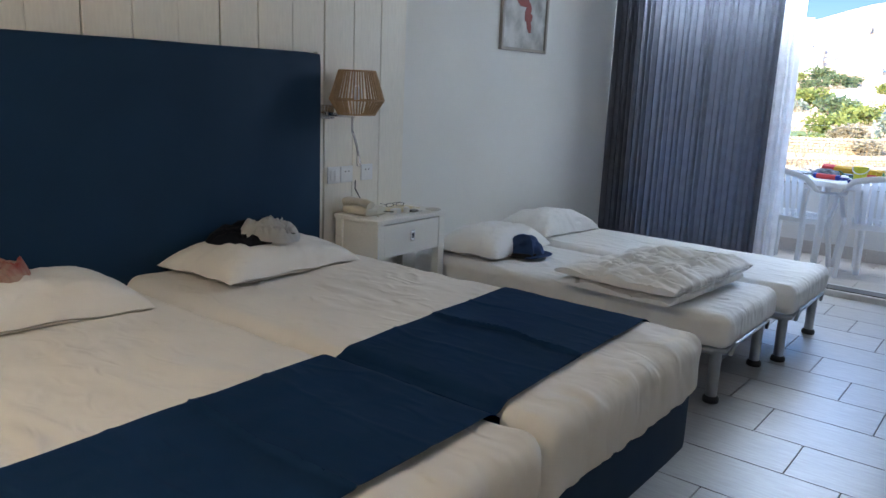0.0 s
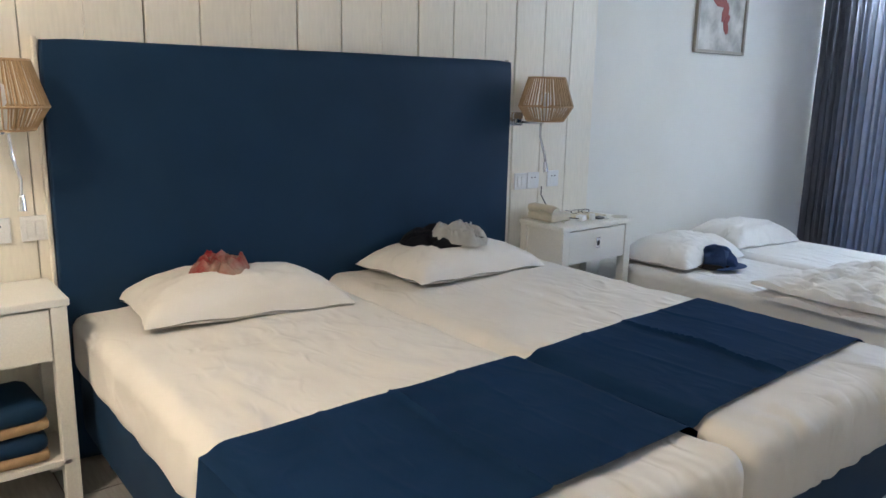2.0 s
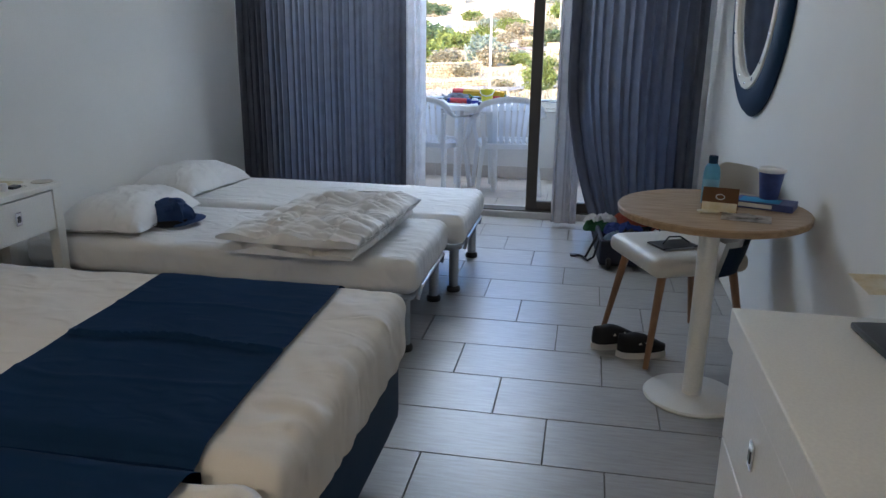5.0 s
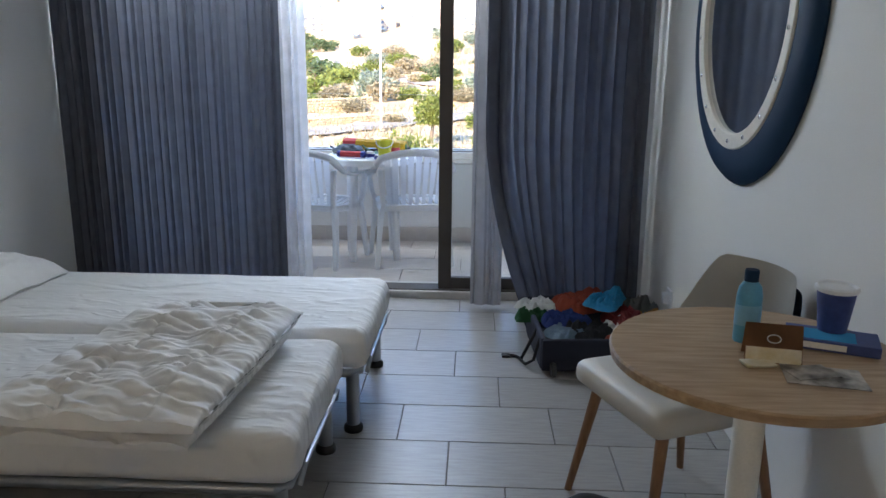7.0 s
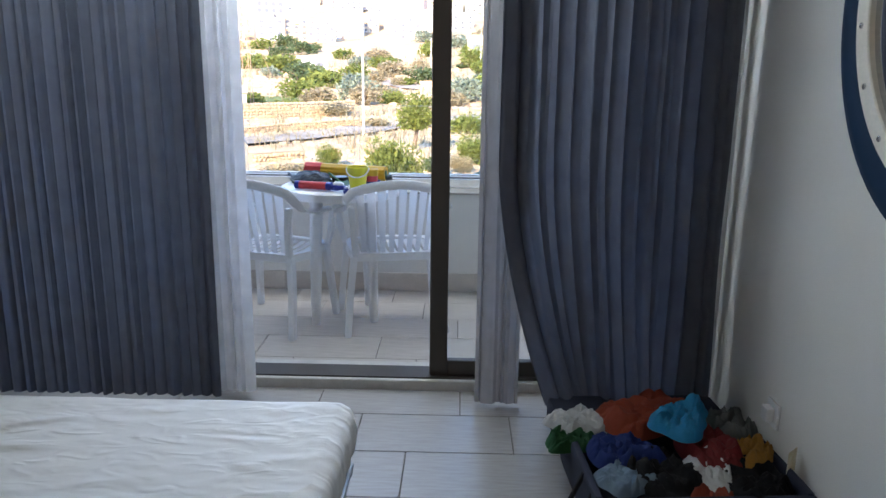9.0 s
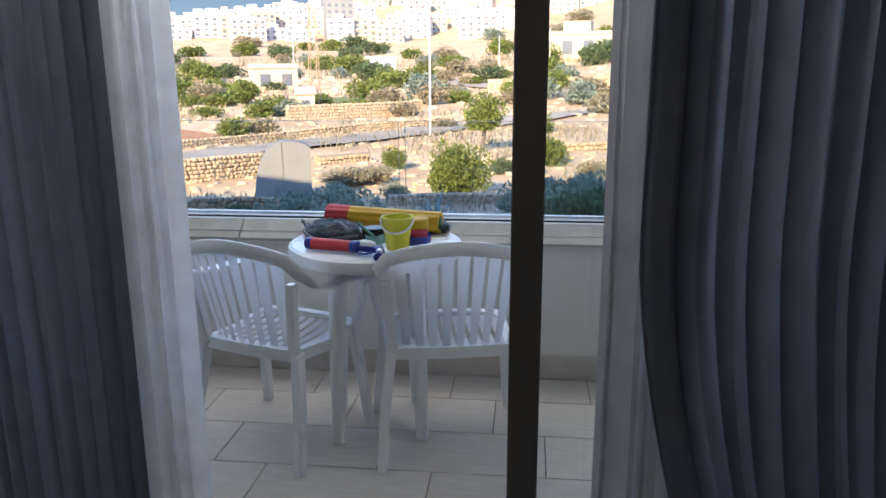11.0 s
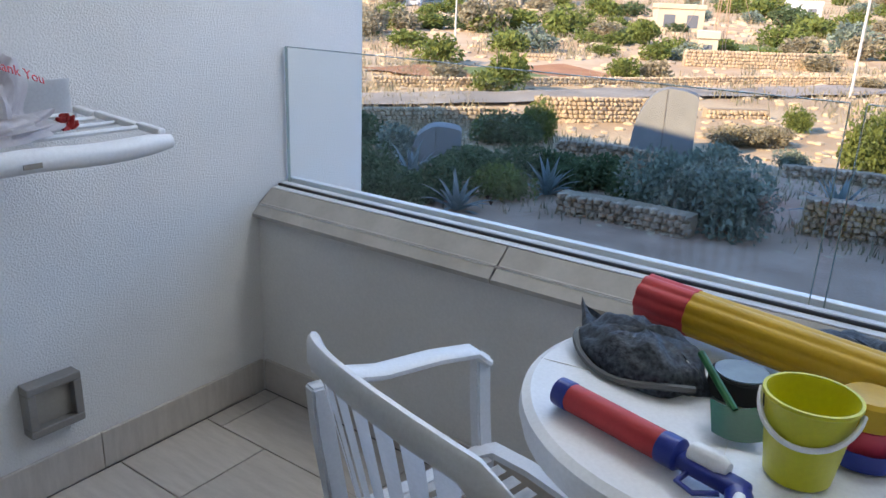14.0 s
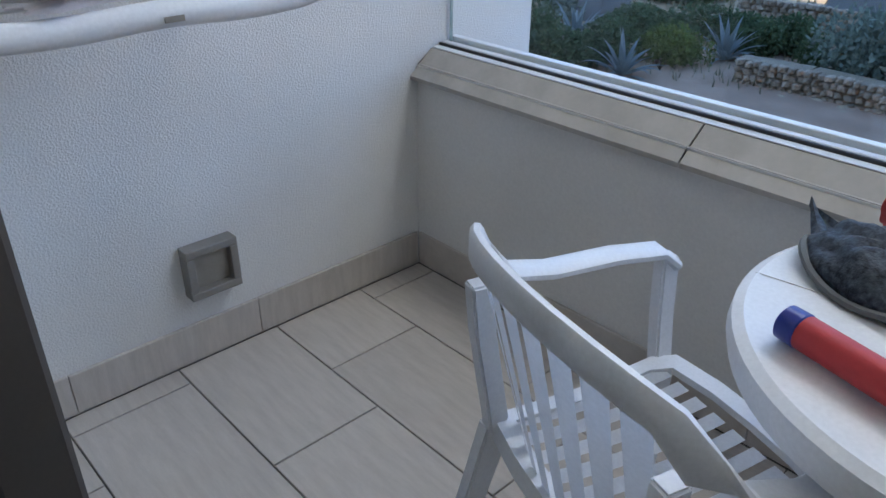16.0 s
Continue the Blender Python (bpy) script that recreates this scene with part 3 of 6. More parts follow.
def plate(y, z, kind):
    t = thing("wall_switch" if kind == "switch" else "wall_socket", "white plastic double rocker switch" if kind == "switch" else "white plastic wall socket", "switch" if kind == "switch" else "socket")
    x = XL + 0.026
    part("frame", box(x, y - 0.043, z - 0.043, x + 0.010, y + 0.043, z + 0.043, 0.004), M_RESIN, t)
    if kind == "switch":
        part("rocker", box(x + 0.009, y - 0.027, z - 0.027, x + 0.014, y - 0.001, z + 0.027, 0.002), M_RESIN, t)
        part("rocker", box(x + 0.009, y + 0.001, z - 0.027, x + 0.014, y + 0.027, z + 0.027, 0.002), M_RESIN, t)
    else:
        for dy in (-0.012, 0.012):
            part("hole", lathe([(0.0035, 0), (0.0035, 0.002)], 8, m=Matrix.Translation((x + 0.0098, y + dy, z + 0.015)) @ rot("Y", 90)), M_BLACK, t)
        part("insert", box(x + 0.009, y - 0.024, z - 0.026, x + 0.0115, y + 0.024, z + 0.005, 0.001, 1), M_RESIN, t)


plate(2.685, 0.898, "switch")
plate(2.775, 0.898, "socket")
plate(2.925, 0.90, "socket")
plate(0.415, 0.875, "switch")
plate(0.30, 0.875, "socket")

# ---- picture ----
pc = thing("picture", "framed print of a red and grey street scene", "picture")
M_PICF = plain("picture_frame_wood", (0.36, 0.32, 0.28), 0.5)
M_PRINT = surface("print", (0.62, 0.60, 0.57), 0.5, col2=(0.25, 0.24, 0.23), scale=9, amount=0.9, bump=0.02)
px0, py0, py1, pz0, pz1 = XL + 0.001, 4.145, 4.70, 1.612, 2.29
for q in ((px0, py0, pz0, px0 + 0.025, py0 + 0.022, pz1), (px0, py1 - 0.022, pz0, px0 + 0.025, py1, pz1),
          (px0, py0 + 0.022, pz0, px0 + 0.024, py1 - 0.022, pz0 + 0.022), (px0, py0 + 0.022, pz1 - 0.022, px0 + 0.024, py1 - 0.022, pz1)):
    part("frame_bar", box(*q, 0.002, 1), M_PICF, pc)
part("print", box(px0, py0 + 0.02, pz0 + 0.02, px0 + 0.012, py1 - 0.02, pz1 - 0.02), M_PRINT, pc)
M_RED = plain("faded_red_ink", (0.30, 0.06, 0.05), 0.6)
rng = random.Random(5)
for k in range(9):
    yy, zz, s = 4.38 + 0.16 * rng.random(), 1.78 + 0.35 * rng.random(), 0.03 + 0.03 * rng.random()
    part("blot", lathe([(s, 0), (s * 0.96, 0.0012)], 7, m=Matrix.Translation((px0 + 0.0118 + 0.0002 * k, yy, zz)) @ rot("Y", 90) @ rot("Z", 40 * k) @ Matrix.Diagonal((1.5, 0.8, 1, 1))), M_RED, pc)

# ---- dresser by the east wall ----
ds = thing("dresser", "white painted chest of drawers with square chrome pulls", "dresser")
dx, dy0, dy1, dz = 0.055, 0.84, 2.095, 0.75
# carcass colour with the shade of the drawer gaps put in
M_DGAP = surface("shaded_board", (0.40, 0.37, 0.32), 0.7)
part("top", box(dx - 0.006, dy0 - 0.006, dz - 0.085, XR - 0.002, dy1 + 0.006, dz, 0.004), M_PAINTW, ds, "thick white top")
part("side_panel", box(dx + 0.022, dy1 - 0.022, 0.2, XR - 0.004, dy1, dz - 0.086, 0.002, 1), M_PAINTW, ds)
part("side_panel", box(dx + 0.022, dy0, 0.2, XR - 0.004, dy0 + 0.022, dz - 0.086, 0.002, 1), M_PAINTW, ds)
part("carcass", box(dx + 0.026, dy0 + 0.023, 0.222, XR - 0.006, dy1 - 0.023, dz - 0.087), M_DGAP, ds, "carcass coloured darker for the shade in the drawer gaps")
part("bottom_rail", box(dx, dy0 + 0.001, 0.2, XR - 0.006, dy1 - 0.001, 0.221, 0.002, 1), M_PAINTW, ds)
for y in (dy0 + 0.10, dy1 - 0.10):
    for x in (dx + 0.12, XR - 0.06):
        part("leg", box(x - 0.02, y - 0.02, 0, x + 0.02, y + 0.02, 0.2, 0.003), M_PAINTW, ds)
for c in range(2):
    for r in range(2):
        y0 = dy0 + 0.024 + c * 0.605
        z0 = 0.226 + r * 0.218
        d = part("drawer", box(dx, y0 + 0.012, z0, dx + 0.024, y0 + 0.590, z0 + 0.213, 0.003), M_PAINTW, ds)
        handle_plate(d, (dx, y0 + 0.30, z0 + 0.118), "-x")

# ---- round oak table ----
rt = thing("round_table", "round oak-topped table on a white pedestal", "table", pose(0.16, 3.16, 0))
part("tabletop", lathe([(0.325, 0.722), (0.332, 0.726), (0.335, 0.745), (0.331, 0.75)], 64), M_OAK, rt, "round oak veneer top", True)
part("pedestal", lathe([(0.036, 0.012), (0.036, 0.722)], 28), M_PAINTW, rt, "", True)
part("top_plate", lathe([(0.14, 0.714), (0.14, 0.722)], 28), M_PAINTW, rt)
part("base", lathe([(0.180, 0), (0.183, 0.006), (0.176, 0.013), (0.05, 0.017)], 48), M_PAINTW, rt, "round flat steel foot", True)


# ---- upholstered chair ----
def dining_chair(m):
    t = thing("dining_chair", "cream and navy upholstered chair with splayed wooden legs", "chair", m)
    bm = soft_box(-0.235, -0.22, 0.39, 0.235, 0.23, 0.475, 0.04, 14)
    for v in bm.verts:
        k = 1 - 0.12 * max(0, -v.co.y / 0.22)
        v.co.x *= k
    part("seat", bm, M_CREAM, t, "cream leather seat", True)

    def shell(off, rise=1.0):
        def fn(u, v):
            a = radians(-160 + 320 * u) / 2
            k = min(1.0, max(0.0, (abs(a) - 0.55) / 0.62))
            top = 0.80 - 0.25 * k * k * (3 - 2 * k)
            z = 0.40 + (top - 0.40) * v * rise
            r = 0.245 + off + 0.035 * v
            return Vector((r * math.sin(a), -r * math.cos(a) * 1.0 + 0.01 - 0.05 * v * math.cos(a), z))
        return fn
    part("backrest", sheet(shell(0.0), 40, 12, 0.018), M_CREAM, t, "cream curved backrest", True)
    part("back_shell", sheet(shell(0.020, 0.88), 40, 12, 0.010), M_NAVY, t, "navy outer shell", True)
    for x in (-1, 1):
        for y in (-1, 1):
            part("leg", tube([(0.17 * x, 0.16 * y, 0.395), (0.225 * x, 0.225 * y, 0.0)], [0.019, 0.012], 12), M_LEGWOOD, t, "tapered stained wooden leg", True)
    return t


dining_chair(pose(0.125, 3.665, 0, 0, 0, 112))

# ---- porthole mirror ----
mi = thing("porthole_mirror", "large round mirror in a navy and cream riveted porthole frame", "mirror", Matrix.Translation((XR, 4.41, 1.59)) @ rot("Y", -90) @ Matrix.Diagonal((1.025, 1.025, 1, 1)))
part("outer_ring", lathe([(0.485, 0.0), (0.612, 0.0), (0.62, 0.012), (0.60, 0.032), (0.56, 0.045), (0.51, 0.045), (0.485, 0.04)], 80, cap=False), M_NAVY, mi, "padded navy ring", True)
iring = part("inner_ring", lathe([(0.435, 0.012), (0.435, 0.044), (0.439, 0.048), (0.488, 0.050), (0.492, 0.046), (0.492, 0.03)], 80, cap=False), M_PANEL, mi, "cream ring with rivets", True)
for k in range(18):
    a = 2 * math.pi * k / 18
    part("rivet", lathe([(0.008, 0), (0.0075, 0.003), (0.004, 0.0055)], 10, m=Matrix.Translation((0.463 * math.cos(a), 0.463 * math.sin(a), 0.049))), M_CHROME, iring, "", True)
part("glass", lathe([(0.445, 0.002), (0.445, 0.030)], 80), M_MIRROR, mi, "mirror glass")

# ---- balcony ----
BYE = 7.41
XE = -0.14  # inner face of the balcony's east wall
structure("balcony_floor", box(XL - 0.2, YO - 0.02, -0.2, XR + 0.2, 7.62, -0.008), M_GROUT, "pale wood-look tiled balcony floor", "floor")
structure("balcony_wall_west", box(XL - 0.2, YO, -7, XL, 7.91, 2.75), M_STUCCO, "rough white stucco side wall of the balcony", "wall")
structure("balcony_wall_east", box(XE, YO, -7, XE + 0.2, 7.91, 2.75), M_STUCCO, "rough white stucco side wall of the balcony", "wall")
structure("balcony_ceiling", box(XL - 0.2, YO, 2.6, XR + 0.2, 7.9, 2.8), M_CEIL, "white balcony soffit", "ceiling")
structure("parapet", box(XL, BYE, -0.1, XE, 7.62, 0.665), M_PARAPET, "white rendered balcony parapet", "parapet")
structure("facade", box(-60, 6.3, -7, XL - 0.2, 7.6, 9), M_STUCCO, "white hotel facade", "facade")
structure("facade_upper", box(-60, -9, 2.8, 60, 7.9, 9), M_STUCCO, "white upper storeys of the hotel", "facade")
structure("facade_lower", box(-60, -9, -7, 60, 7.6, -0.2), M_STUCCO, "white lower storey of the hotel", "facade")
structure("facade_side", box(XR + 0.2, 6.3, -7, 60, 7.6, 9), M_STUCCO, "white hotel facade", "facade")


def coping(x0, x1):
    bm = bmesh.new()
    prof = [(BYE - 0.028, 0.625), (BYE - 0.028, 0.637), (BYE + 0.055, 0.705), (BYE + 0.20, 0.705), (BYE + 0.20, 0.667), (BYE + 0.002, 0.667), (BYE - 0.001, 0.625)]
    a = [bm.verts.new((x0, y, z)) for y, z in prof]
    b = [bm.verts.new((x1, y, z)) for y, z in prof]
    for i in range(len(prof)):
        j = (i + 1) % len(prof)
        bm.faces.new((a[i], a[j], b[j], b[i]))
    bm.faces.new(list(reversed(a)))
    bm.faces.new(b)
    bmesh.ops.recalc_face_normals(bm, faces=bm.faces)
    return bm


cp = tagged(new("coping"), "grey-beige stone coping on the parapet", "coping", kind="structure")
for x0, x1 in ((XL + 0.001, -1.982), (-1.978, -1.032), (-1.028, XE - 0.001)):
    part("coping_stone", coping(x0, x1), M_COPING, cp)
gr = thing("glass_balustrade", "frameless glass balustrade in an aluminium channel", "balustrade")
part("channel", box(XL + 0.002, BYE + 0.094, 0.706, XE - 0.002, BYE + 0.118, 0.7195, 0.002, 1), M_RAIL, gr, "aluminium channel")
part("edge_strip", box(XL + 0.002, BYE + 0.058, 0.706, XE - 0.002, BYE + 0.086, 0.7095, 0.0015, 1), M_RAIL, gr, "pale aluminium edge strip")
part("gasket", box(XL + 0.002, BYE + 0.0865, 0.706, XE - 0.002, BYE + 0.0935, 0.717), M_BLACK, gr, "black rubber gasket")
part("channel", box(XL + 0.002, BYE + 0.133, 0.706, XE - 0.002, BYE + 0.158, 0.73, 0.002, 1), M_RAIL, gr, "aluminium channel")
M_GEDGE = plain("glass_edge", (0.30, 0.38, 0.36), 0.2)
for x0, x1 in ((XL + 0.012, -1.262), (-1.232, XE - 0.01)):
    g = part("pane", box(x0, BYE + 0.120, 0.71, x1, BYE + 0.132, 1.15), M_GLASS, gr, "clear glass pane")
    g.visible_shadow = False
    part("polished_edge", box(x0, BYE + 0.1205, 1.1505, x1, BYE + 0.1315, 1.1525), M_GEDGE, g)
    for xx in (x0, x1):
        part("polished_edge", box(xx - 0.001, BYE + 0.1205, 0.71, xx + 0.001, BYE + 0.1315, 1.15), M_GEDGE, g)
sk = tagged(new("skirting"), "pale stone skirting round the balcony", "skirting", kind="structure")
xs = [XL + 0.012, -2.3, -1.7, -1.1, -0.5, XE - 0.001]
for x0, x1 in zip(xs, xs[1:]):
    part("skirting_tile", box(x0 + 0.001, BYE - 0.011, 0.0, x1 - 0.001, BYE, 0.115, 0.002, 1), M_BTILE, sk)
for y0, y1 in ((YO + 0.05, 6.28), (6.28, 6.80), (6.80, BYE - 0.012)):
    part("skirting_tile", box(XL, y0 + 0.001, 0.0, XL + 0.011, y1 - 0.001, 0.115, 0.002, 1), M_BTILE, sk)
lm = thing("bulkhead_light", "square grey recessed step light low on the stucco wall", "wall light")
M_GREY = plain("grey_zinc", (0.30, 0.28, 0.26), 0.5, metal=0.3)
M_FROST = plain("frosted_lens", (0.33, 0.30, 0.26), 0.35)
for q in ((6.602, 0.202, 6.745, 0.224), (6.602, 0.324, 6.745, 0.346), (6.602, 0.224, 6.624, 0.324), (6.723, 0.224, 6.745, 0.324)):
    part("frame_bar", box(XL, q[0], q[1], XL + 0.045, q[2], q[3], 0.003), M_GREY, lm)
part("lens", box(XL, 6.624, 0.224, XL + 0.02, 6.723, 0.324), M_FROST, lm)


# ---- garden furniture ----
def resin_chair(m, label):
    t = thing("garden_chair", label, "chair", m, "balcony chairs")

    def seat_z(y):
        return 0.415 + 0.02 * (y / 0.2) ** 2
    # seat: rim and slats
    for k in range(9):
        x = -0.176 + k * 0.044
        part("seat_slat", sheet(lambda u, v: Vector((x - 0.014 + 0.028 * u, -0.17 + 0.33 * v, seat_z(-0.17 + 0.33 * v))), 2, 8, 0.012), M_RESIN, t, "", True)
    rim = [(-0.2, -0.18), (-0.215, 0.0), (-0.222, 0.16), (-0.2, 0.2), (-0.1, 0.215), (0, 0.218), (0.1, 0.215), (0.2, 0.2), (0.222, 0.16), (0.215, 0.0), (0.2, -0.18), (0.1, -0.195), (0, -0.2), (-0.1, -0.195)]
    bm = bmesh.new()
    n = len(rim)
    top = [bm.verts.new((x, y, seat_z(y) + 0.002)) for x, y in rim]
    inn = [bm.verts.new((x * 0.86, y * 0.84, seat_z(y) + 0.002)) for x, y in rim]
    low = [bm.verts.new((x * 1.01, y * 1.01, seat_z(y) - 0.04)) for x, y in rim]
    lin = [bm.verts.new((x * 0.86, y * 0.84, seat_z(y) - 0.012)) for x, y in rim]
    for i in range(n):
        j = (i + 1) % n
        bm.faces.new((top[i], top[j], inn[j], inn[i]))
        bm.faces.new((low[i], low[j], top[j], top[i]))
        bm.faces.new((inn[i], inn[j], lin[j], lin[i]))
        bm.faces.new((lin[i], lin[j], low[j], low[i]))
    bmesh.ops.recalc_face_normals(bm, faces=bm.faces)
    part("seat_rim", bm, M_RESIN, t, "", True)
    # back: curved top rail sweeping down into the arms

    def back(a, z):
        """A point on the leaning, curved back; a from -1 to 1 across it."""
        k = (z - 0.42) / 0.36
        return Vector(((0.185 + 0.035 * k) * a, -0.185 - 0.085 * k + 0.055 * a * a, z))
    for k in range(8):
        a = -0.80 + 1.6 * k / 7
        zt = 0.788 - 0.035 * a * a
        part("back_slat", sheet(lambda u, v: back(a + (u - 0.5) * (0.13 + 0.05 * v), 0.42 + (zt - 0.42) * v) + Vector((0, 0, 0)), 2, 10, 0.008), M_RESIN, t, "", True)
    left = [(-0.255, 0.205, 0.600), (-0.262, 0.175, 0.628), (-0.268, 0.08, 0.637), (-0.266, -0.05, 0.642), (-0.256, -0.13, 0.664), (-0.240, -0.19, 0.716)]
    mid = [tuple(back(a, 0.808 - 0.05 * a * a) + Vector((0, 0, 0))) for a in (-0.95, -0.7, -0.45, -0.2, 0.05, 0.3, 0.55, 0.8, 0.95)]
    right = [(-x, y, z) for x, y, z in reversed(left)]
    pts = left + mid + right
    bm = bmesh.new()
    rings = []
    for i, p in enumerate(pts):
        p = Vector(p)
        a, b = Vector(pts[max(0, i - 1)]), Vector(pts[min(len(pts) - 1, i + 1)])
        d = (b - a).normalized()
        arm = i < 5 or i >= len(pts) - 5
        flat = Vector((1, 0, 0)) if arm else Vector((0, 0, 1))
        flat = (flat - d * flat.dot(d)).normalized()
        nrm = d.cross(flat)
        w, h = (0.026, 0.010) if arm else (0.024, 0.010)
        rings.append([bm.verts.new(p + flat * w * cx + nrm * h * cy) for cx, cy in ((1, 0.4), (0.7, 1), (-0.7, 1), (-1, 0.4), (-1, -0.4), (-0.7, -1), (0.7, -1), (1, -0.4))])
    for a, b in zip(rings, rings[1:]):
        for q in range(8):
            bm.faces.new((a[q], a[(q + 1) % 8], b[(q + 1) % 8], b[q]))
    bm.faces.new(rings[0])
    bm.faces.new(list(reversed(rings[-1])))
    bmesh.ops.recalc_face_normals(bm, faces=bm.faces)
    part("top_rail", bm, M_RESIN, t, "curved top rail running into the arms", True)
    for s in (-1, 1):
        for nm, q in (("leg", [(0.215, 0.175, 0.42), (0.235, 0.20, 0.2), (0.25, 0.225, 0.0)]), ("leg", [(0.20, -0.17, 0.42), (0.225, -0.21, 0.2), (0.24, -0.25, 0.0)]),
                      ("arm_post", [(0.258, 0.192, 0.618), (0.245, 0.19, 0.5), (0.218, 0.18, 0.40)]), ("back_post", [(0.192, -0.175, 0.41), (0.208, -0.2, 0.6), (0.216, -0.205, 0.685)])):
            bm = bmesh.new()
            rr = []
            for i, (x, y, z) in enumerate(q):
                w = 0.026 - 0.004 * i if nm == "leg" else 0.018
                d = 0.016
                rr.append([bm.verts.new((s * (x + ax * d), y + ay * w, z)) for ax, ay in ((1, 1), (-1, 1), (-1, -1), (1, -1))])
            for a, b in zip(rr, rr[1:]):
                for k in range(4):
                    bm.faces.new((a[k], a[(k + 1) % 4], b[(k + 1) % 4], b[k]))
            bm.faces.new(rr[0])
            bm.faces.new(rr[-1])
            bmesh.ops.recalc_face_normals(bm, faces=bm.faces)
            bmesh.ops.bevel(bm, geom=bm.edges[:], offset=0.004, segments=2, affect="EDGES")
            part(nm, bm, M_RESIN, t, "", True)
    return t


resin_chair(pose(-1.60, 6.775, 0, 0, 0, -18), "white resin garden armchair with slatted back, turned aside")
resin_chair(pose(-0.965, 6.825, 0, 0, 0, 12) @ Matrix.Diagonal((1.09, 1.0, 1.0, 1)), "white resin garden armchair with slatted back, at the table")
gt = thing("garden_table", "round white resin garden table", "table", pose(-1.25, 6.91, 0))
part("tabletop", lathe([(0.30, 0.697), (0.322, 0.70), (0.328, 0.722), (0.325, 0.742), (0.312, 0.75), (0.305, 0.7485), (0.02, 0.7485)], 64), M_RESIN, gt, "round moulded top", True)
for k in range(4):
    a = radians(45 + 90 * k + 12)
    c, s = math.cos(a), math.sin(a)
    part("leg", tube([(0.20 * c, 0.20 * s, 0.70), (0.215 * c, 0.215 * s, 0.3), (0.225 * c, 0.225 * s, 0.0)], [0.034, 0.030, 0.024], 14), M_RESIN, gt, "", True)
for k in range(4):
    a = radians(90 * k + 8)
    part("seam", moved(box(0.06, -0.0008, 0.7487, 0.315, 0.0008, 0.7497), rot("Z", math.degrees(a))), M_STUCCO, gt)

# ceiling light added at the entrance end, unseen behind the camera, for warm fill
cl = thing("unseen_ceiling_light", "unseen round opal ceiling light added at the entrance end for warm fill", "ceiling light", pose(-1.6, -0.9, H))
m_op = bpy.data.materials.new("opal_glow")
N_, L_, B_ = nodes_of(m_op)
B_.inputs["Emission Color"].default_value = (1.0, 0.83, 0.62, 1)
B_.inputs["Emission Strength"].default_value = 9.0
part("base", lathe([(0.17, -0.03), (0.175, 0.0)], 32), M_PAINTW, cl)
part("diffuser", lathe([(0.02, -0.095), (0.10, -0.085), (0.155, -0.055), (0.165, -0.031)], 32), m_op, cl, "glowing opal glass bowl", True)

# ---- loose things in the room ----
def crumple(name, m, sx, sy, h, seed, mat, label, category, parent=None):
    """A dropped piece of clothing: a heaped, creased cloth with ragged outline."""
    bm = bmesh.new()

    def top(u, v):
        a, b = 2 * u - 1, 2 * v - 1
        r = min(1.0, max(abs(a), abs(b)))
        ang = math.atan2(b, a)
        rad = r * (0.82 + 0.3 * wob((math.cos(ang) * 1.3, math.sin(ang) * 1.3, 0), 1.0, seed))
        e = max(0.0, 1 - r ** 3)
        f = abs(wob((a * 1.6, b * 1.6, 0), 1.2, seed)) * 1.1 + 0.45 * abs(wob((a * 3.4, b * 3.4, 1), 1.2, seed + 2)) + 0.30 * abs(wob((a * 8, b * 5 + 3 * a, 2), 1.2, seed + 5))
        return Vector((math.cos(ang) * rad * sx / 2, math.sin(ang) * rad * sy / 2, h * min(1.0, 1.6 * e) * (0.45 + 0.75 * f) + 0.004))
    sheet(top, 46, 46, 0.004, bm)
    ob = part(name, bm, mat, parent, "", True)
    if parent is None:
        tagged(ob, label, category)
    elif label:
        tagged(ob, label)
    ob.matrix_world = m
    return ob


C_RED = surface("red_print", (0.50, 0.025, 0.035), 0.8, col2=(0.62, 0.45, 0.36), scale=13, amount=1.0, grain=300)
C_NAVYC = plain("dark_navy_cotton", (0.010, 0.012, 0.022), 0.9, grain=500)
C_WHITE = plain("white_cotton", (0.75, 0.74, 0.72), 0.9, grain=500)
C_CYAN = plain("cyan_cloth", (0.02, 0.30, 0.55), 0.8, grain=500)
C_ORANGE = plain("rust_cloth", (0.36, 0.06, 0.025), 0.85, grain=500)
C_YEL = plain("ochre_cloth", (0.45, 0.22, 0.04), 0.85, grain=500)
C_DRED = plain("dark_red_cloth", (0.22, 0.02, 0.02), 0.85, grain=500)
C_BLUE = plain("royal_blue_cloth", (0.02, 0.045, 0.22), 0.85, grain=500)
C_DENIM = surface("light_denim", (0.28, 0.38, 0.48), 0.9, col2=(0.16, 0.23, 0.32), scale=30, grain=700)
C_GREEN = plain("green_cloth", (0.03, 0.14, 0.05), 0.85, grain=500)
C_GREY = plain("grey_cloth", (0.14, 0.15, 0.15), 0.85, grain=500)
C_BLK = plain("black_cloth", (0.008, 0.008, 0.010), 0.85, grain=500)
C_CAP = surface("blue_cap_cloth", (0.045, 0.10, 0.26), 0.85, col2=(0.02, 0.045, 0.14), scale=18, grain=500)
crumple("swim_shirt", pose(-2.62, 0.96, 0.695, 0, 0, 40), 0.26, 0.32, 0.06, 2.0, C_RED, "crumpled red patterned garment on the pillow", "clothing")
crumple("dark_shirt", pose(-2.62, 1.98, 0.692, 0, 4, 20), 0.40, 0.50, 0.05, 4.0, C_NAVYC, "crumpled dark navy shirt on the pillow", "clothing")
ws = crumple("white_shirt", pose(-2.55, 2.03, 0.708, 0, 6, 60), 0.33, 0.32, 0.07, 7.0, C_WHITE, "crumpled white shirt with a printed badge", "clothing")
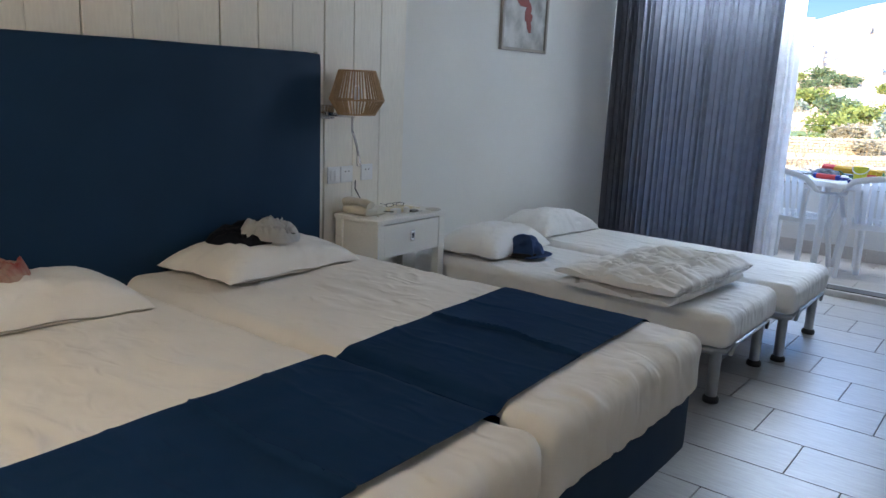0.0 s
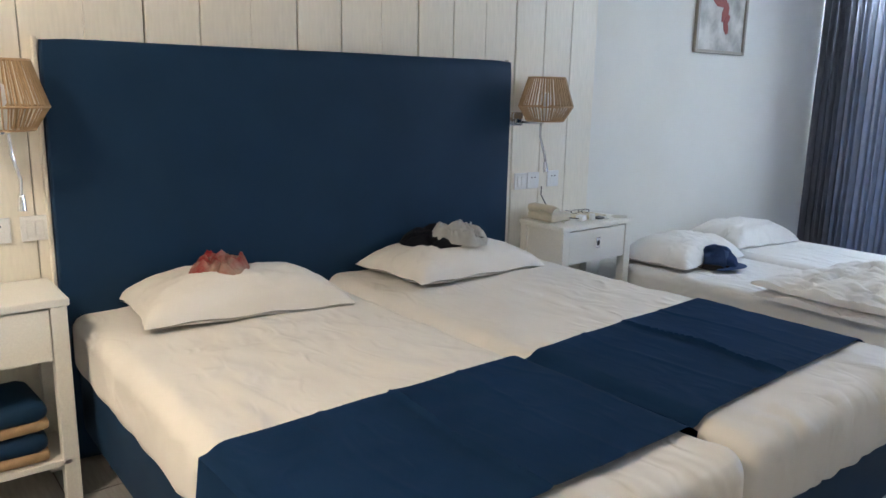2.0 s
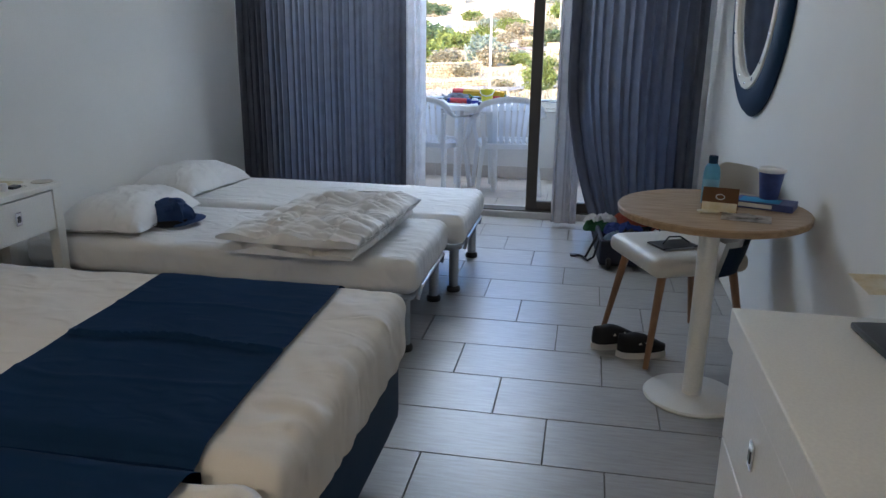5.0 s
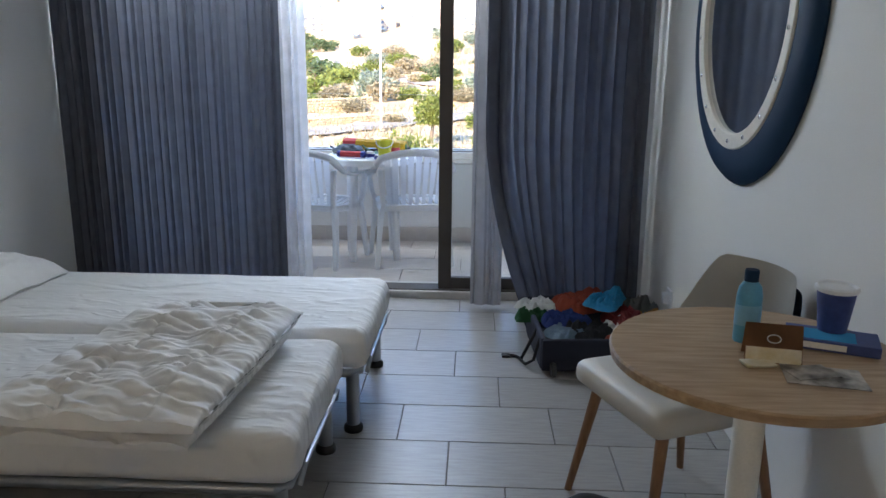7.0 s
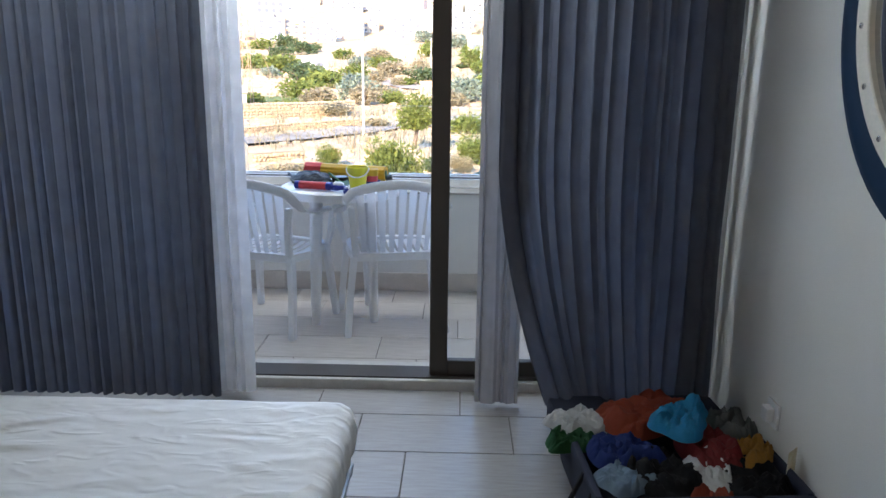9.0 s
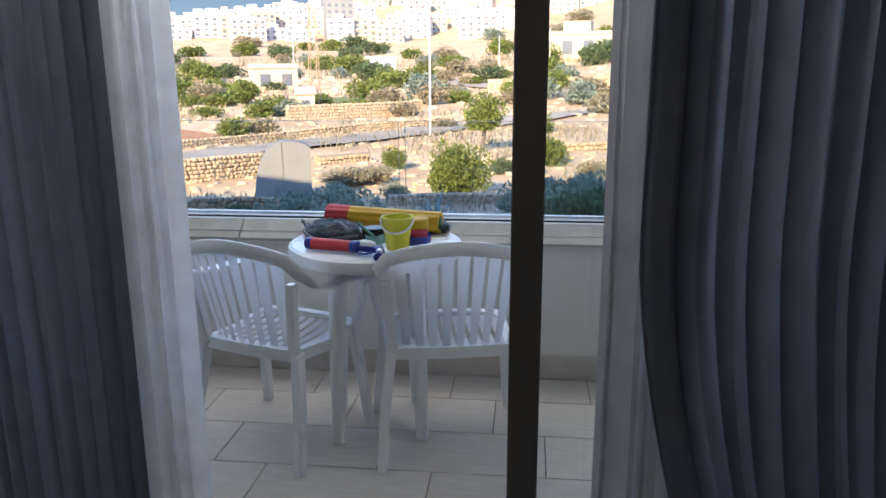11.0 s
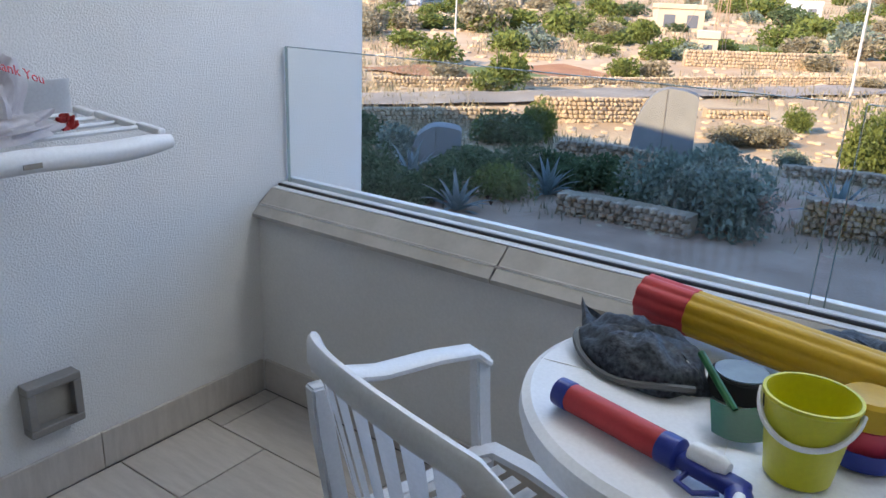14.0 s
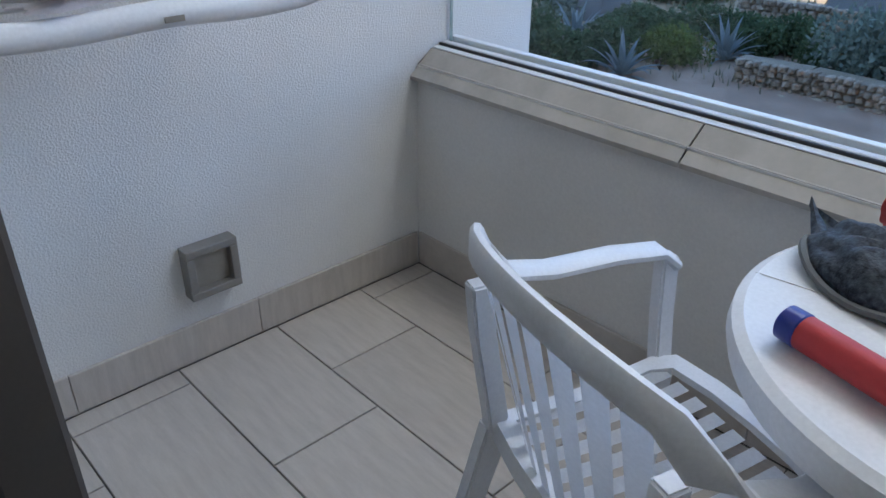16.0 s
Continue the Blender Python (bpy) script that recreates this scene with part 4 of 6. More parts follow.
part("badge", moved(box(-0.02, -0.015, 0, 0.02, 0.015, 0.003, 0.001), Matrix.Translation((0.075, -0.06, 0.035))), C_BLK, ws, "small black printed badge")


def cap():
    t = thing("cap", "crumpled blue cloth cap on the folding bed", "cap", pose(-2.27, 3.64, 0.428, 0, 0, 20))

    def fn(u, v):
        a, p = 2 * math.pi * u, v * math.pi / 2
        r = 0.098 * math.cos(p) ** 0.7 * (1 + 0.32 * wob((math.cos(a) * 1.6, math.sin(a) * 1.6, v * 2.5), 1.6, 3))
        return Vector((r * math.cos(a) * 1.05, r * math.sin(a) * 0.95, 0.012 + 0.105 * math.sin(p) * (1 + 0.25 * wob((math.cos(a) * 2, math.sin(a) * 2, v), 1.2, 5))))
    part("crown", sheet(fn, 36, 12, 0.003), C_CAP, t, "", True)
    part("band", lathe([(0.099, 0.0), (0.102, 0.002), (0.1, 0.03), (0.096, 0.03)], 32), C_BLK, t, "black band", True)
    part("peak", sheet(lambda u, v: Vector(((0.09 + 0.075 * v * math.sin(math.pi * u) ** 0.6) * math.sin(math.pi * (0.12 + 0.76 * u)), -(0.09 + 0.07 * v) * math.cos(math.pi * (0.12 + 0.76 * u)), 0.012 + 0.012 * math.sin(math.pi * u))), 18, 6, 0.003), C_CAP, t, "", True)


cap()

# on the bedside table
ph = thing("telephone", "cream corded desk telephone on the bedside table", "telephone", pose(-2.74, 2.80, 0.70, 0, 0, 90))
M_CRM = plain("cream_plastic", (0.66, 0.61, 0.50), 0.4)
part("body", soft_box(-0.075, -0.09, 0, 0.075, 0.09, 0.045, 0.015, 6), M_CRM, ph, "", True)
part("handset", tube([(-0.045, -0.09, 0.055), (-0.045, -0.06, 0.066), (-0.045, 0, 0.07), (-0.045, 0.06, 0.066), (-0.045, 0.09, 0.055)], [0.026, 0.022, 0.017, 0.022, 0.026], 12), M_CRM, ph, "", True)
part("keypad", box(0.0, -0.03, 0.044, 0.05, 0.05, 0.048, 0.001), M_GREY, ph)
coil = [(-0.02 + 0.009 * math.cos(k * 1.3), -0.115 + 0.009 * math.sin(k * 1.3), 0.04 - 0.004 * k) for k in range(70)]
part("coiled_cord", tube(coil, 0.0022, 5), M_CRM, ph, "", True)
bk = thing("magazine", "folded yellow and white leaflets on the bedside table", "magazine", pose(-2.72, 3.05, 0.70, 0, 0, 8))
M_PAPER = surface("printed_paper", (0.72, 0.68, 0.58), 0.6, col2=(0.55, 0.42, 0.18), scale=20, amount=0.8, bump=0.02)
part("leaflet", box(-0.08, -0.11, 0.0, 0.07, 0.11, 0.006, 0.001), M_PAPER, bk)
part("leaflet", moved(box(-0.06, -0.08, 0.0062, 0.06, 0.08, 0.011, 0.001), rot("Z", 12)), M_PAPER, bk)
gl = thing("glasses", "black-rimmed folded spectacles on the leaflets", "glasses", pose(-2.74, 3.04, 0.712, 0, 0, 78) @ Matrix.Diagonal((1, 1, 0.55, 1)))
for s in (-1, 1):
    part("rim", tube([(s * 0.034 + 0.026 * math.cos(a), 0, 0.022 + 0.019 * math.sin(a)) for a in np.linspace(0, 6.2832, 19)[:-1]], 0.0022, 5, closed=True), M_BLACK, gl, "", True)
    part("temple", tube([(s * 0.062, 0, 0.03), (s * 0.064, 0.05, 0.028), (s * 0.03, 0.09, 0.006)], 0.002, 5), M_BLACK, gl, "", True)
part("bridge", tube([(-0.009, 0, 0.026), (0.009, 0, 0.026)], 0.002, 5), M_BLACK, gl)
kb = thing("charger", "white charger cube with a black cable plugged into the wall", "charger", pose(-2.635, 2.93, 0.70, 0, 0, 20))
part("cube", box(-0.02, -0.03, 0, 0.02, 0.03, 0.028, 0.004), M_RESIN, kb)
part("cable", tube([(0, -0.03, 0.014), (-0.06, -0.08, 0.02), (-0.14, -0.11, 0.06), (-0.19, -0.10, 0.13), (-0.2, -0.075, 0.17)], 0.003, 6), M_BLACK, kb, "", True)
ke = thing("keys", "small bunch of black keys and a white cap", "keys", pose(-2.62, 3.03, 0.70))
part("fob", box(-0.02, 0.0, 0, 0.02, 0.05, 0.012, 0.004), M_BLACK, ke)
part("ring", tube([(0.02 + 0.014 * math.cos(a), 0.055 + 0.014 * math.sin(a), 0.004) for a in np.linspace(0, 6.2832, 15)[:-1]], 0.0018, 5, closed=True), M_CHROME, ke)
part("cap", lathe([(0.016, 0), (0.017, 0.02), (0.014, 0.032)], 16, m=Matrix.Translation((0.0, -0.03, 0))), M_RESIN, ke, "white round cap", True)
co = tagged(part("coaster", lathe([(0.042, 0.0), (0.044, 0.002), (0.043, 0.004)], 28, m=Matrix.Translation((-2.60, 3.20, 0.70))), M_CREAM, None), "round grey-beige coaster on the bedside table", "coaster")
# cushions on the shelf of the other bedside table
for k, z in enumerate((0.162, 0.262)):
    cu = thing("cushion", "navy and cream cushion stacked on the bedside table shelf", "cushion", pose(-2.69, 0.12, z, 0, 0, 4 * k), "stacked cushions")
    part("cover", soft_box(-0.14, -0.23, 0.03, 0.14, 0.23, 0.098, 0.034, 12, lambda p, n: 0.004 * wob(p, 6)), M_NAVY, cu, "", True)
    part("band", soft_box(-0.142, -0.232, 0.0, 0.142, 0.232, 0.042, 0.02, 10), M_JUTE, cu, "cream edge band", True)

# on the round table
bo = thing("bottle", "light blue plastic lotion bottle with a navy cap", "bottle", pose(0.155, 3.23, 0.75) @ Matrix.Diagonal((0.92, 0.92, 0.88, 1)))
part("body", moved(lathe([(0.028, 0), (0.031, 0.006), (0.031, 0.13), (0.027, 0.155), (0.015, 0.172)], 28), Matrix.Diagonal((1.05, 0.8, 1, 1))), plain("blue_bottle_plastic", (0.10, 0.36, 0.58), 0.35), bo, "", True)
part("cap", lathe([(0.0175, 0.170), (0.018, 0.198), (0.016, 0.202)], 24), M_NAVY, bo, "navy cap", True)
part("label", moved(lathe([(0.0316, 0.05), (0.0318, 0.051), (0.0318, 0.105), (0.0316, 0.106)], 28, cap=False), Matrix.Diagonal((1.05, 0.8, 1, 1))), plain("pale_blue_label", (0.22, 0.48, 0.68), 0.4), bo, "", True)
cpz = thing("paper_cup", "navy paper cup with a white rim on a blue box", "cup", pose(0.365, 3.25, 0.776))
M_CUP = surface("blue_cup", (0.03, 0.05, 0.19), 0.5, col2=(0.06, 0.10, 0.30), scale=30)
part("body", lathe([(0.032, 0), (0.044, 0.10)], 32, cap=True), M_CUP, cpz, "", True)
part("lid", lathe([(0.046, 0.098), (0.049, 0.1), (0.049, 0.108), (0.044, 0.112), (0.04, 0.106)], 32), M_RESIN, cpz, "white plastic lid", True)
bb = thing("game_box", "flat dark blue printed cardboard box on the table", "box", pose(0.35, 3.215, 0.75, 0, 0, -22))
part("carton", box(-0.10, -0.055, 0, 0.10, 0.055, 0.025, 0.002), M_CUP, bb)
part("printed_panel", box(-0.09, -0.056, 0.006, 0.03, -0.0552, 0.02), M_RESIN, bb)
part("printed_panel", box(-0.085, -0.045, 0.0252, 0.05, 0.03, 0.0258), C_CYAN, bb)
br = thing("tent_card", "brown tent card with a white emblem", "card", pose(0.175, 3.12, 0.75, 0, 0, 168))
M_BROWN = plain("brown_card", (0.22, 0.095, 0.035), 0.55)
part("leaf", sheet(lambda u, v: Vector((-0.06 + 0.12 * u, -0.028 + 0.028 * v, 0.082 * v)), 2, 2, 0.0015), M_BROWN, br)
part("leaf", sheet(lambda u, v: Vector((-0.06 + 0.12 * u, 0.032 - 0.03 * v, 0.082 * v)), 2, 2, 0.0015), M_BROWN, br)
part("emblem", moved(tube([(0.014 * math.cos(a), 0.009 * math.sin(a), 0) for a in np.linspace(0, 6.2832, 21)[:-1]], 0.0014, 5, closed=True), Matrix.Translation((0, 0.0165, 0.052)) @ rot("X", 110)), M_RESIN, br)
part("footer", moved(box(-0.058, -0.016, -0.0006, 0.058, 0.016, 0.0006), Matrix.Translation((0, 0.0285, 0.018)) @ rot("X", 110)), M_PAPER, br)
lf = thing("leaflets", "scattered printed leaflets and sachets on the table", "leaflets", pose(0.22, 3.03, 0.7505, 0, 0, -12))
M_PHOTO = surface("photo_paper", (0.55, 0.5, 0.45), 0.35, col2=(0.07, 0.06, 0.05), scale=22, amount=1.0, bump=0.0)
part("leaflet", box(-0.05, -0.06, 0, 0.11, 0.05, 0.0015), M_PHOTO, lf)
part("leaflet", moved(box(-0.04, -0.03, 0.0017, 0.06, 0.04, 0.003), rot("Z", 25)), M_PHOTO, lf)
part("sachet", moved(soft_box(-0.035, -0.022, 0, 0.035, 0.022, 0.007, 0.0033, 3), Matrix.Translation((-0.095, 0.03, 0)) @ rot("Z", 20)), M_PAPER, lf, "small paper sachet")
# on the chair seat
tbl = thing("tablet", "dark tablet and sunglasses lying on the chair seat", "tablet", pose(0.09, 3.61, 0.478, 0, 0, 30))
part("slab", box(-0.09, -0.06, 0, 0.09, 0.06, 0.008, 0.003), M_BLACK, tbl)
part("edge", box(-0.08, -0.068, 0.0, 0.06, -0.062, 0.006, 0.001), M_STEEL, tbl)
part("strap", tube([(-0.05, 0.0, 0.012), (0.0, 0.03, 0.03), (0.05, 0.02, 0.03), (0.07, -0.02, 0.012)], 0.004, 6), M_BLACK, tbl, "", True)


def sneaker(m):
    t = thing("sneaker", "black low sneaker with a white sole under the chair", "shoe", m, "pair of sneakers")
    M_SOLE = bpy.data.materials.get("sole_rubber") or plain("sole_rubber", (0.66, 0.64, 0.60), 0.6)

    def outline(s, k):
        w = 0.034 + 0.011 * math.sin(math.pi * min(1, s * 1.15)) + (0.004 if s > 0.6 else 0)
        w *= math.sqrt(max(0.0, 1 - (2 * abs(s - 0.5)) ** 6))
        return w * k

    def upper(u, v):
        s = u
        a = math.pi * v
        hgt = 0.085 - 0.055 * max(0, (s - 0.38)) / 0.62 - 0.004 * math.sin(8 * s)
        w = outline(s, 1.0)
        return Vector((math.cos(a) * w, -0.11 + 0.22 * s, 0.02 + hgt * math.sin(a) ** 0.6 * (1 if s > 0.02 else 0.6)))
    part("upper", sheet(upper, 22, 14, 0), C_BLK, t, "", True)
    bm = bmesh.new()
    ring = [(outline(s, 1.07), -0.115 + 0.23 * s) for s in [i / 14 for i in range(15)]]
    pts = [(x, y) for x, y in ring] + [(-x, y) for x, y in reversed(ring[1:-1])]
    lo = [bm.verts.new((x, y, 0)) for x, y in pts]
    hi = [bm.verts.new((x, y, 0.026)) for x, y in pts]
    for i in range(len(pts)):
        j = (i + 1) % len(pts)
        bm.faces.new((lo[i], lo[j], hi[j], hi[i]))
    bm.faces.new(list(reversed(lo)))
    bm.faces.new(hi)
    part("sole", bm, M_SOLE, t, "white rubber sole", True)
    for k in range(3):
        for s in (-1, 1):
            part("stripe", moved(box(-0.001, -0.006, -0.022, 0.001, 0.006, 0.022), Matrix.Translation((s * (0.041 - 0.002 * k), -0.015 + 0.026 * k, 0.05)) @ rot("X", 25)), M_SOLE, t)
    part("laces", tube([(-0.014, 0.03, 0.078), (0.014, 0.038, 0.074), (-0.014, 0.048, 0.07), (0.014, 0.056, 0.066), (-0.012, 0.064, 0.062)], 0.003, 5), M_SOLE, t, "white laces", True)


sneaker(pose(-0.125, 3.60, 0, 0, 0, -60))
sneaker(pose(-0.01, 3.52, 0, 0, 0, -72))


# ---- open suitcase ----
def suitcase():
    t = thing("suitcase", "open dark navy suitcase heaped with clothes by the curtain", "suitcase", pose(0.13, 5.05, 0, 0, 0, 4))
    M_CASE = plain("dark_case_cloth", (0.012, 0.016, 0.035), 0.8, grain=500)
    part("floor_panel", box(-0.31, -0.26, 0.02, 0.31, 0.26, 0.04, 0.008), M_CASE, t)
    part("side_wall", soft_box(-0.33, -0.28, 0.015, 0.33, -0.25, 0.17, 0.012, 6), M_CASE, t, "", True)
    part("side_wall", soft_box(-0.33, 0.25, 0.015, 0.33, 0.28, 0.17, 0.012, 6), M_CASE, t, "", True)
    part("end_wall", soft_box(-0.335, -0.25, 0.015, -0.305, 0.25, 0.17, 0.012, 6), M_CASE, t, "", True)
    part("end_wall", soft_box(0.305, -0.25, 0.015, 0.335, 0.25, 0.17, 0.012, 6), M_CASE, t, "", True)
    part("lid", soft_box(-0.33, 0.285, 0.01, 0.33, 0.56, 0.13, 0.03, 8), M_CASE, t, "lid folded open behind", True)
    for x in (-0.28, 0.28):
        w = part("wheel", lathe([(0.03, -0.012), (0.034, -0.006), (0.034, 0.006), (0.03, 0.012)], 18, m=Matrix.Translation((x, -0.30, 0.034)) @ rot("Y", 90)), M_BLACK, t, "", True)
    part("strap", tube([(-0.33, -0.1, 0.16), (-0.37, -0.11, 0.08), (-0.40, -0.10, 0.01), (-0.43, -0.06, 0.008), (-0.46, -0.05, 0.008)], 0.008, 6), C_BLK, t, "dangling black strap", True)
    part("strap", tube([(-0.33, -0.2, 0.15), (-0.36, -0.22, 0.05), (-0.39, -0.17, 0.01), (-0.41, -0.09, 0.008)], 0.007, 6), C_BLK, t, "dangling black strap", True)
    part("buckle", box(-0.49, -0.07, 0.0, -0.45, -0.03, 0.012, 0.004), M_BLACK, t)
    part("tag", moved(box(-0.03, -0.001, -0.04, 0.03, 0.001, 0.04), Matrix.Translation((0.07, -0.285, 0.09)) @ rot("Y", 60)), M_PAPER, t, "white paper luggage tag")
    part("tag", moved(box(-0.03, -0.001, -0.04, 0.03, 0.001, 0.04), Matrix.Translation((0.33, -0.1, 0.19)) @ rot("Z", 40)), M_PAPER, t, "white paper luggage tag")


suitcase()
for nm, x, y, z, sx, sy, h, mat, lab in (
        ("sweater", 0.08, 5.30, 0.16, 0.42, 0.26, 0.11, C_ORANGE, "rust red sweater heaped in the suitcase"),
        ("sun_hat", -0.16, 5.26, 0.15, 0.19, 0.20, 0.08, C_WHITE, "off-white cloth hat on the clothes pile"),
        ("swim_shorts", 0.17, 5.16, 0.22, 0.26, 0.17, 0.08, C_CYAN, "bright cyan swim shorts on the clothes pile"),
        ("grey_shirt", 0.35, 5.22, 0.15, 0.2, 0.2, 0.12, C_GREY, "grey shirt on the clothes pile"),
        ("blue_shirt", -0.05, 5.07, 0.14, 0.25, 0.2, 0.09, C_BLUE, "royal blue shirt in the suitcase"),
        ("denim_shorts", -0.06, 4.93, 0.13, 0.20, 0.18, 0.07, C_DENIM, "folded light denim shorts in the suitcase"),
        ("red_shirt", 0.24, 5.07, 0.16, 0.3, 0.16, 0.09, C_DRED, "dark red shirt in the suitcase"),
        ("white_vest", 0.21, 4.96, 0.15, 0.22, 0.15, 0.07, C_WHITE, "white vest in the suitcase"),
        ("black_sweater", 0.05, 4.96, 0.13, 0.22, 0.26, 0.09, C_BLK, "black sweater in the suitcase"),
        ("ochre_shirt", 0.37, 5.05, 0.15, 0.13, 0.2, 0.10, C_YEL, "ochre shirt in the suitcase"),
        ("black_trousers", 0.32, 4.90, 0.13, 0.22, 0.24, 0.09, C_BLK, "black trousers in the suitcase"),
        ("green_towel", -0.20, 5.16, 0.13, 0.13, 0.20, 0.08, C_GREEN, "dark green cloth over the suitcase edge"),
        ("orange_shirt", 0.19, 4.86, 0.13, 0.2, 0.12, 0.06, C_ORANGE, "orange cloth in the suitcase")):
    crumple(nm, pose(x, y, z, 0, 0, 37 * x * 10), sx * 1.3, sy * 1.35, h * 0.6, x * 7 + y, mat, lab, "clothing")
wk = thing("wall_socket", "white plastic socket with a plugged adapter low on the wall", "socket")
part("frame", box(XR - 0.012, 5.16, 0.20, XR - 0.001, 5.25, 0.29, 0.004), M_RESIN, wk)
part("adapter", box(XR - 0.04, 5.18, 0.22, XR - 0.012, 5.23, 0.27, 0.005), M_RESIN, wk)
# on the dresser
dv = thing("tablet_stand", "black folding stand with papers on the dresser", "stand", pose(0.385, 1.93, 0.75, 0, 0, 6))
part("base", soft_box(-0.10, -0.10, 0, 0.09, 0.10, 0.02, 0.008, 4), M_BLACK, dv, "", True)
part("panel", moved(box(-0.08, -0.10, 0.0, 0.08, -0.085, 0.10, 0.003), Matrix.Translation((0.01, 0.09, 0.015)) @ rot("X", 8)), M_BLACK, dv)
part("panel", moved(box(-0.05, -0.10, 0.0, 0.08, -0.085, 0.21, 0.003), Matrix.Translation((0.02, 0.125, 0.015)) @ rot("X", 4)), M_BLACK, dv)
part("paper", moved(box(-0.12, -0.05, 0, 0.08, 0.05, 0.0015), Matrix.Translation((0.0, 0.05, 0.118)) @ rot("X", 6)), M_PAPER, dv, "white sheet of paper")

# ---- on the balcony table ----
TZ = 0.7505
M_TRED = plain("red_foam", (0.52, 0.035, 0.04), 0.55)
M_TYEL = plain("yellow_foam", (0.55, 0.33, 0.006), 0.5)
M_TBLUE = plain("blue_toy_plastic", (0.012, 0.03, 0.26), 0.3)
M_TGREEN = plain("green_toy_plastic", (0.008, 0.12, 0.035), 0.4)
M_LEMON = plain("lemon_plastic", (0.62, 0.58, 0.02), 0.35)
M_PINK = plain("pink_plastic", (0.62, 0.05, 0.09), 0.4)


def water_tube():
    a, b = Vector((-1.485, 7.125, TZ + 0.052)), Vector((-1.015, 7.03, TZ + 0.046))
    d = (b - a).normalized()
    t = thing("water_blaster", "yellow and red fluted foam water tube", "toy", Matrix.Translation(a) @ d.to_track_quat("Z", "Y").to_matrix().to_4x4())
    L = (b - a).length

    def fl(r, z0, z1):
        bm = bmesh.new()
        n = 96
        rr = [[bm.verts.new((q * (1 + 0.085 * abs(math.cos(5 * 2 * math.pi * i / n))) * math.cos(2 * math.pi * i / n), q * (1 + 0.085 * abs(math.cos(5 * 2 * math.pi * i / n))) * math.sin(2 * math.pi * i / n), z)) for i in range(n)] for q, z in ((r * 0.6, z0), (r, z0), (r, z1), (r * 0.6, z1), (r * 0.55, z1 - 0.02))]
        for p, q in zip(rr, rr[1:]):
            for i in range(n):
                bm.faces.new((p[i], p[(i + 1) % n], q[(i + 1) % n], q[i]))
        bm.faces.new(list(reversed(rr[0])))
        bm.faces.new(rr[-1])
        bmesh.ops.recalc_face_normals(bm, faces=bm.faces)
        return bm
    part("grip", fl(0.0405, 0.0, 0.10), M_TRED, t, "red fluted end", True)
    part("barrel", fl(0.0392, 0.10, L), M_TYEL, t, "yellow fluted barrel", True)
    part("nozzle", lathe([(0.020, L - 0.03), (0.020, L + 0.002), (0.013, L + 0.003)], 20), M_TGREEN, t, "", True)


water_tube()


def toy_gun():
    a, b = Vector((-1.46, 6.742, TZ + 0.0225)), Vector((-1.17, 6.665, TZ + 0.0225))
    d = b - a
    t = thing("toy_water_pistol", "red and blue toy water pistol lying on the table", "toy", Matrix.Translation(a) @ rot("Z", math.degrees(math.atan2(d.y, d.x))) @ Matrix.Diagonal((0.88, 0.74, 0.74, 1)))
    ry = rot("Y", 90)
    part("end_cap", lathe([(0.022, -0.012), (0.029, -0.008), (0.030, 0.018), (0.028, 0.02)], 20, m=ry), M_TBLUE, t, "", True)
    part("sleeve", lathe([(0.0275, 0.018), (0.0285, 0.022), (0.0285, 0.195), (0.027, 0.2)], 24, m=ry), M_TRED, t, "red foam sleeve", True)
    part("collar", lathe([(0.029, 0.195), (0.03, 0.2), (0.03, 0.225), (0.024, 0.23)], 20, m=ry), M_TBLUE, t, "", True)
    part("frame", soft_box(0.225, -0.022, -0.018, 0.335, 0.018, 0.012, 0.01, 5), M_TBLUE, t, "", True)
    part("cylinder", lathe([(0.017, 0.24), (0.02, 0.245), (0.02, 0.285), (0.012, 0.30)], 16, m=Matrix.Translation((0, 0.006, 0.016)) @ ry), M_RESIN, t, "pale grey cylinder", True)
    part("trigger_guard", tube([(0.25, -0.02, -0.01), (0.25, -0.05, -0.014), (0.28, -0.058, -0.014), (0.305, -0.03, -0.01)], 0.005, 7), M_TBLUE, t, "", True)
    g = part("grip", tube([(0.325, -0.01, -0.006), (0.345, -0.045, -0.010), (0.352, -0.085, -0.012), (0.36, -0.105, -0.012)], [0.02, 0.019, 0.019, 0.021], 12), M_TBLUE, t, "", True)
    part("inlay", tube([(0.335, -0.03, 0.006), (0.347, -0.06, 0.007), (0.352, -0.085, 0.007)], [0.008, 0.013, 0.010], 10), M_RESIN, g, "white grip inlay", True)


toy_gun()
bu = thing("bucket", "small yellow plastic sand bucket with a white handle", "bucket", pose(-1.142, 6.78, TZ) @ Matrix.Diagonal((0.88, 0.88, 0.93, 1)))
part("pail", lathe([(0.001, 0.004), (0.040, 0.004), (0.043, 0.0), (0.047, 0.004), (0.063, 0.118), (0.067, 0.122), (0.067, 0.127), (0.062, 0.127), (0.060, 0.118), (0.042, 0.010), (0.001, 0.010)], 40, cap=False), M_LEMON, bu, "", True)
part("handle", tube([(0.068 * math.cos(a), -0.062 * math.sin(a) * 0.95, 0.116 - 0.045 * math.sin(a)) for a in np.linspace(0, math.pi, 20)], 0.0042, 7), M_RESIN, bu, "white curved handle", True)


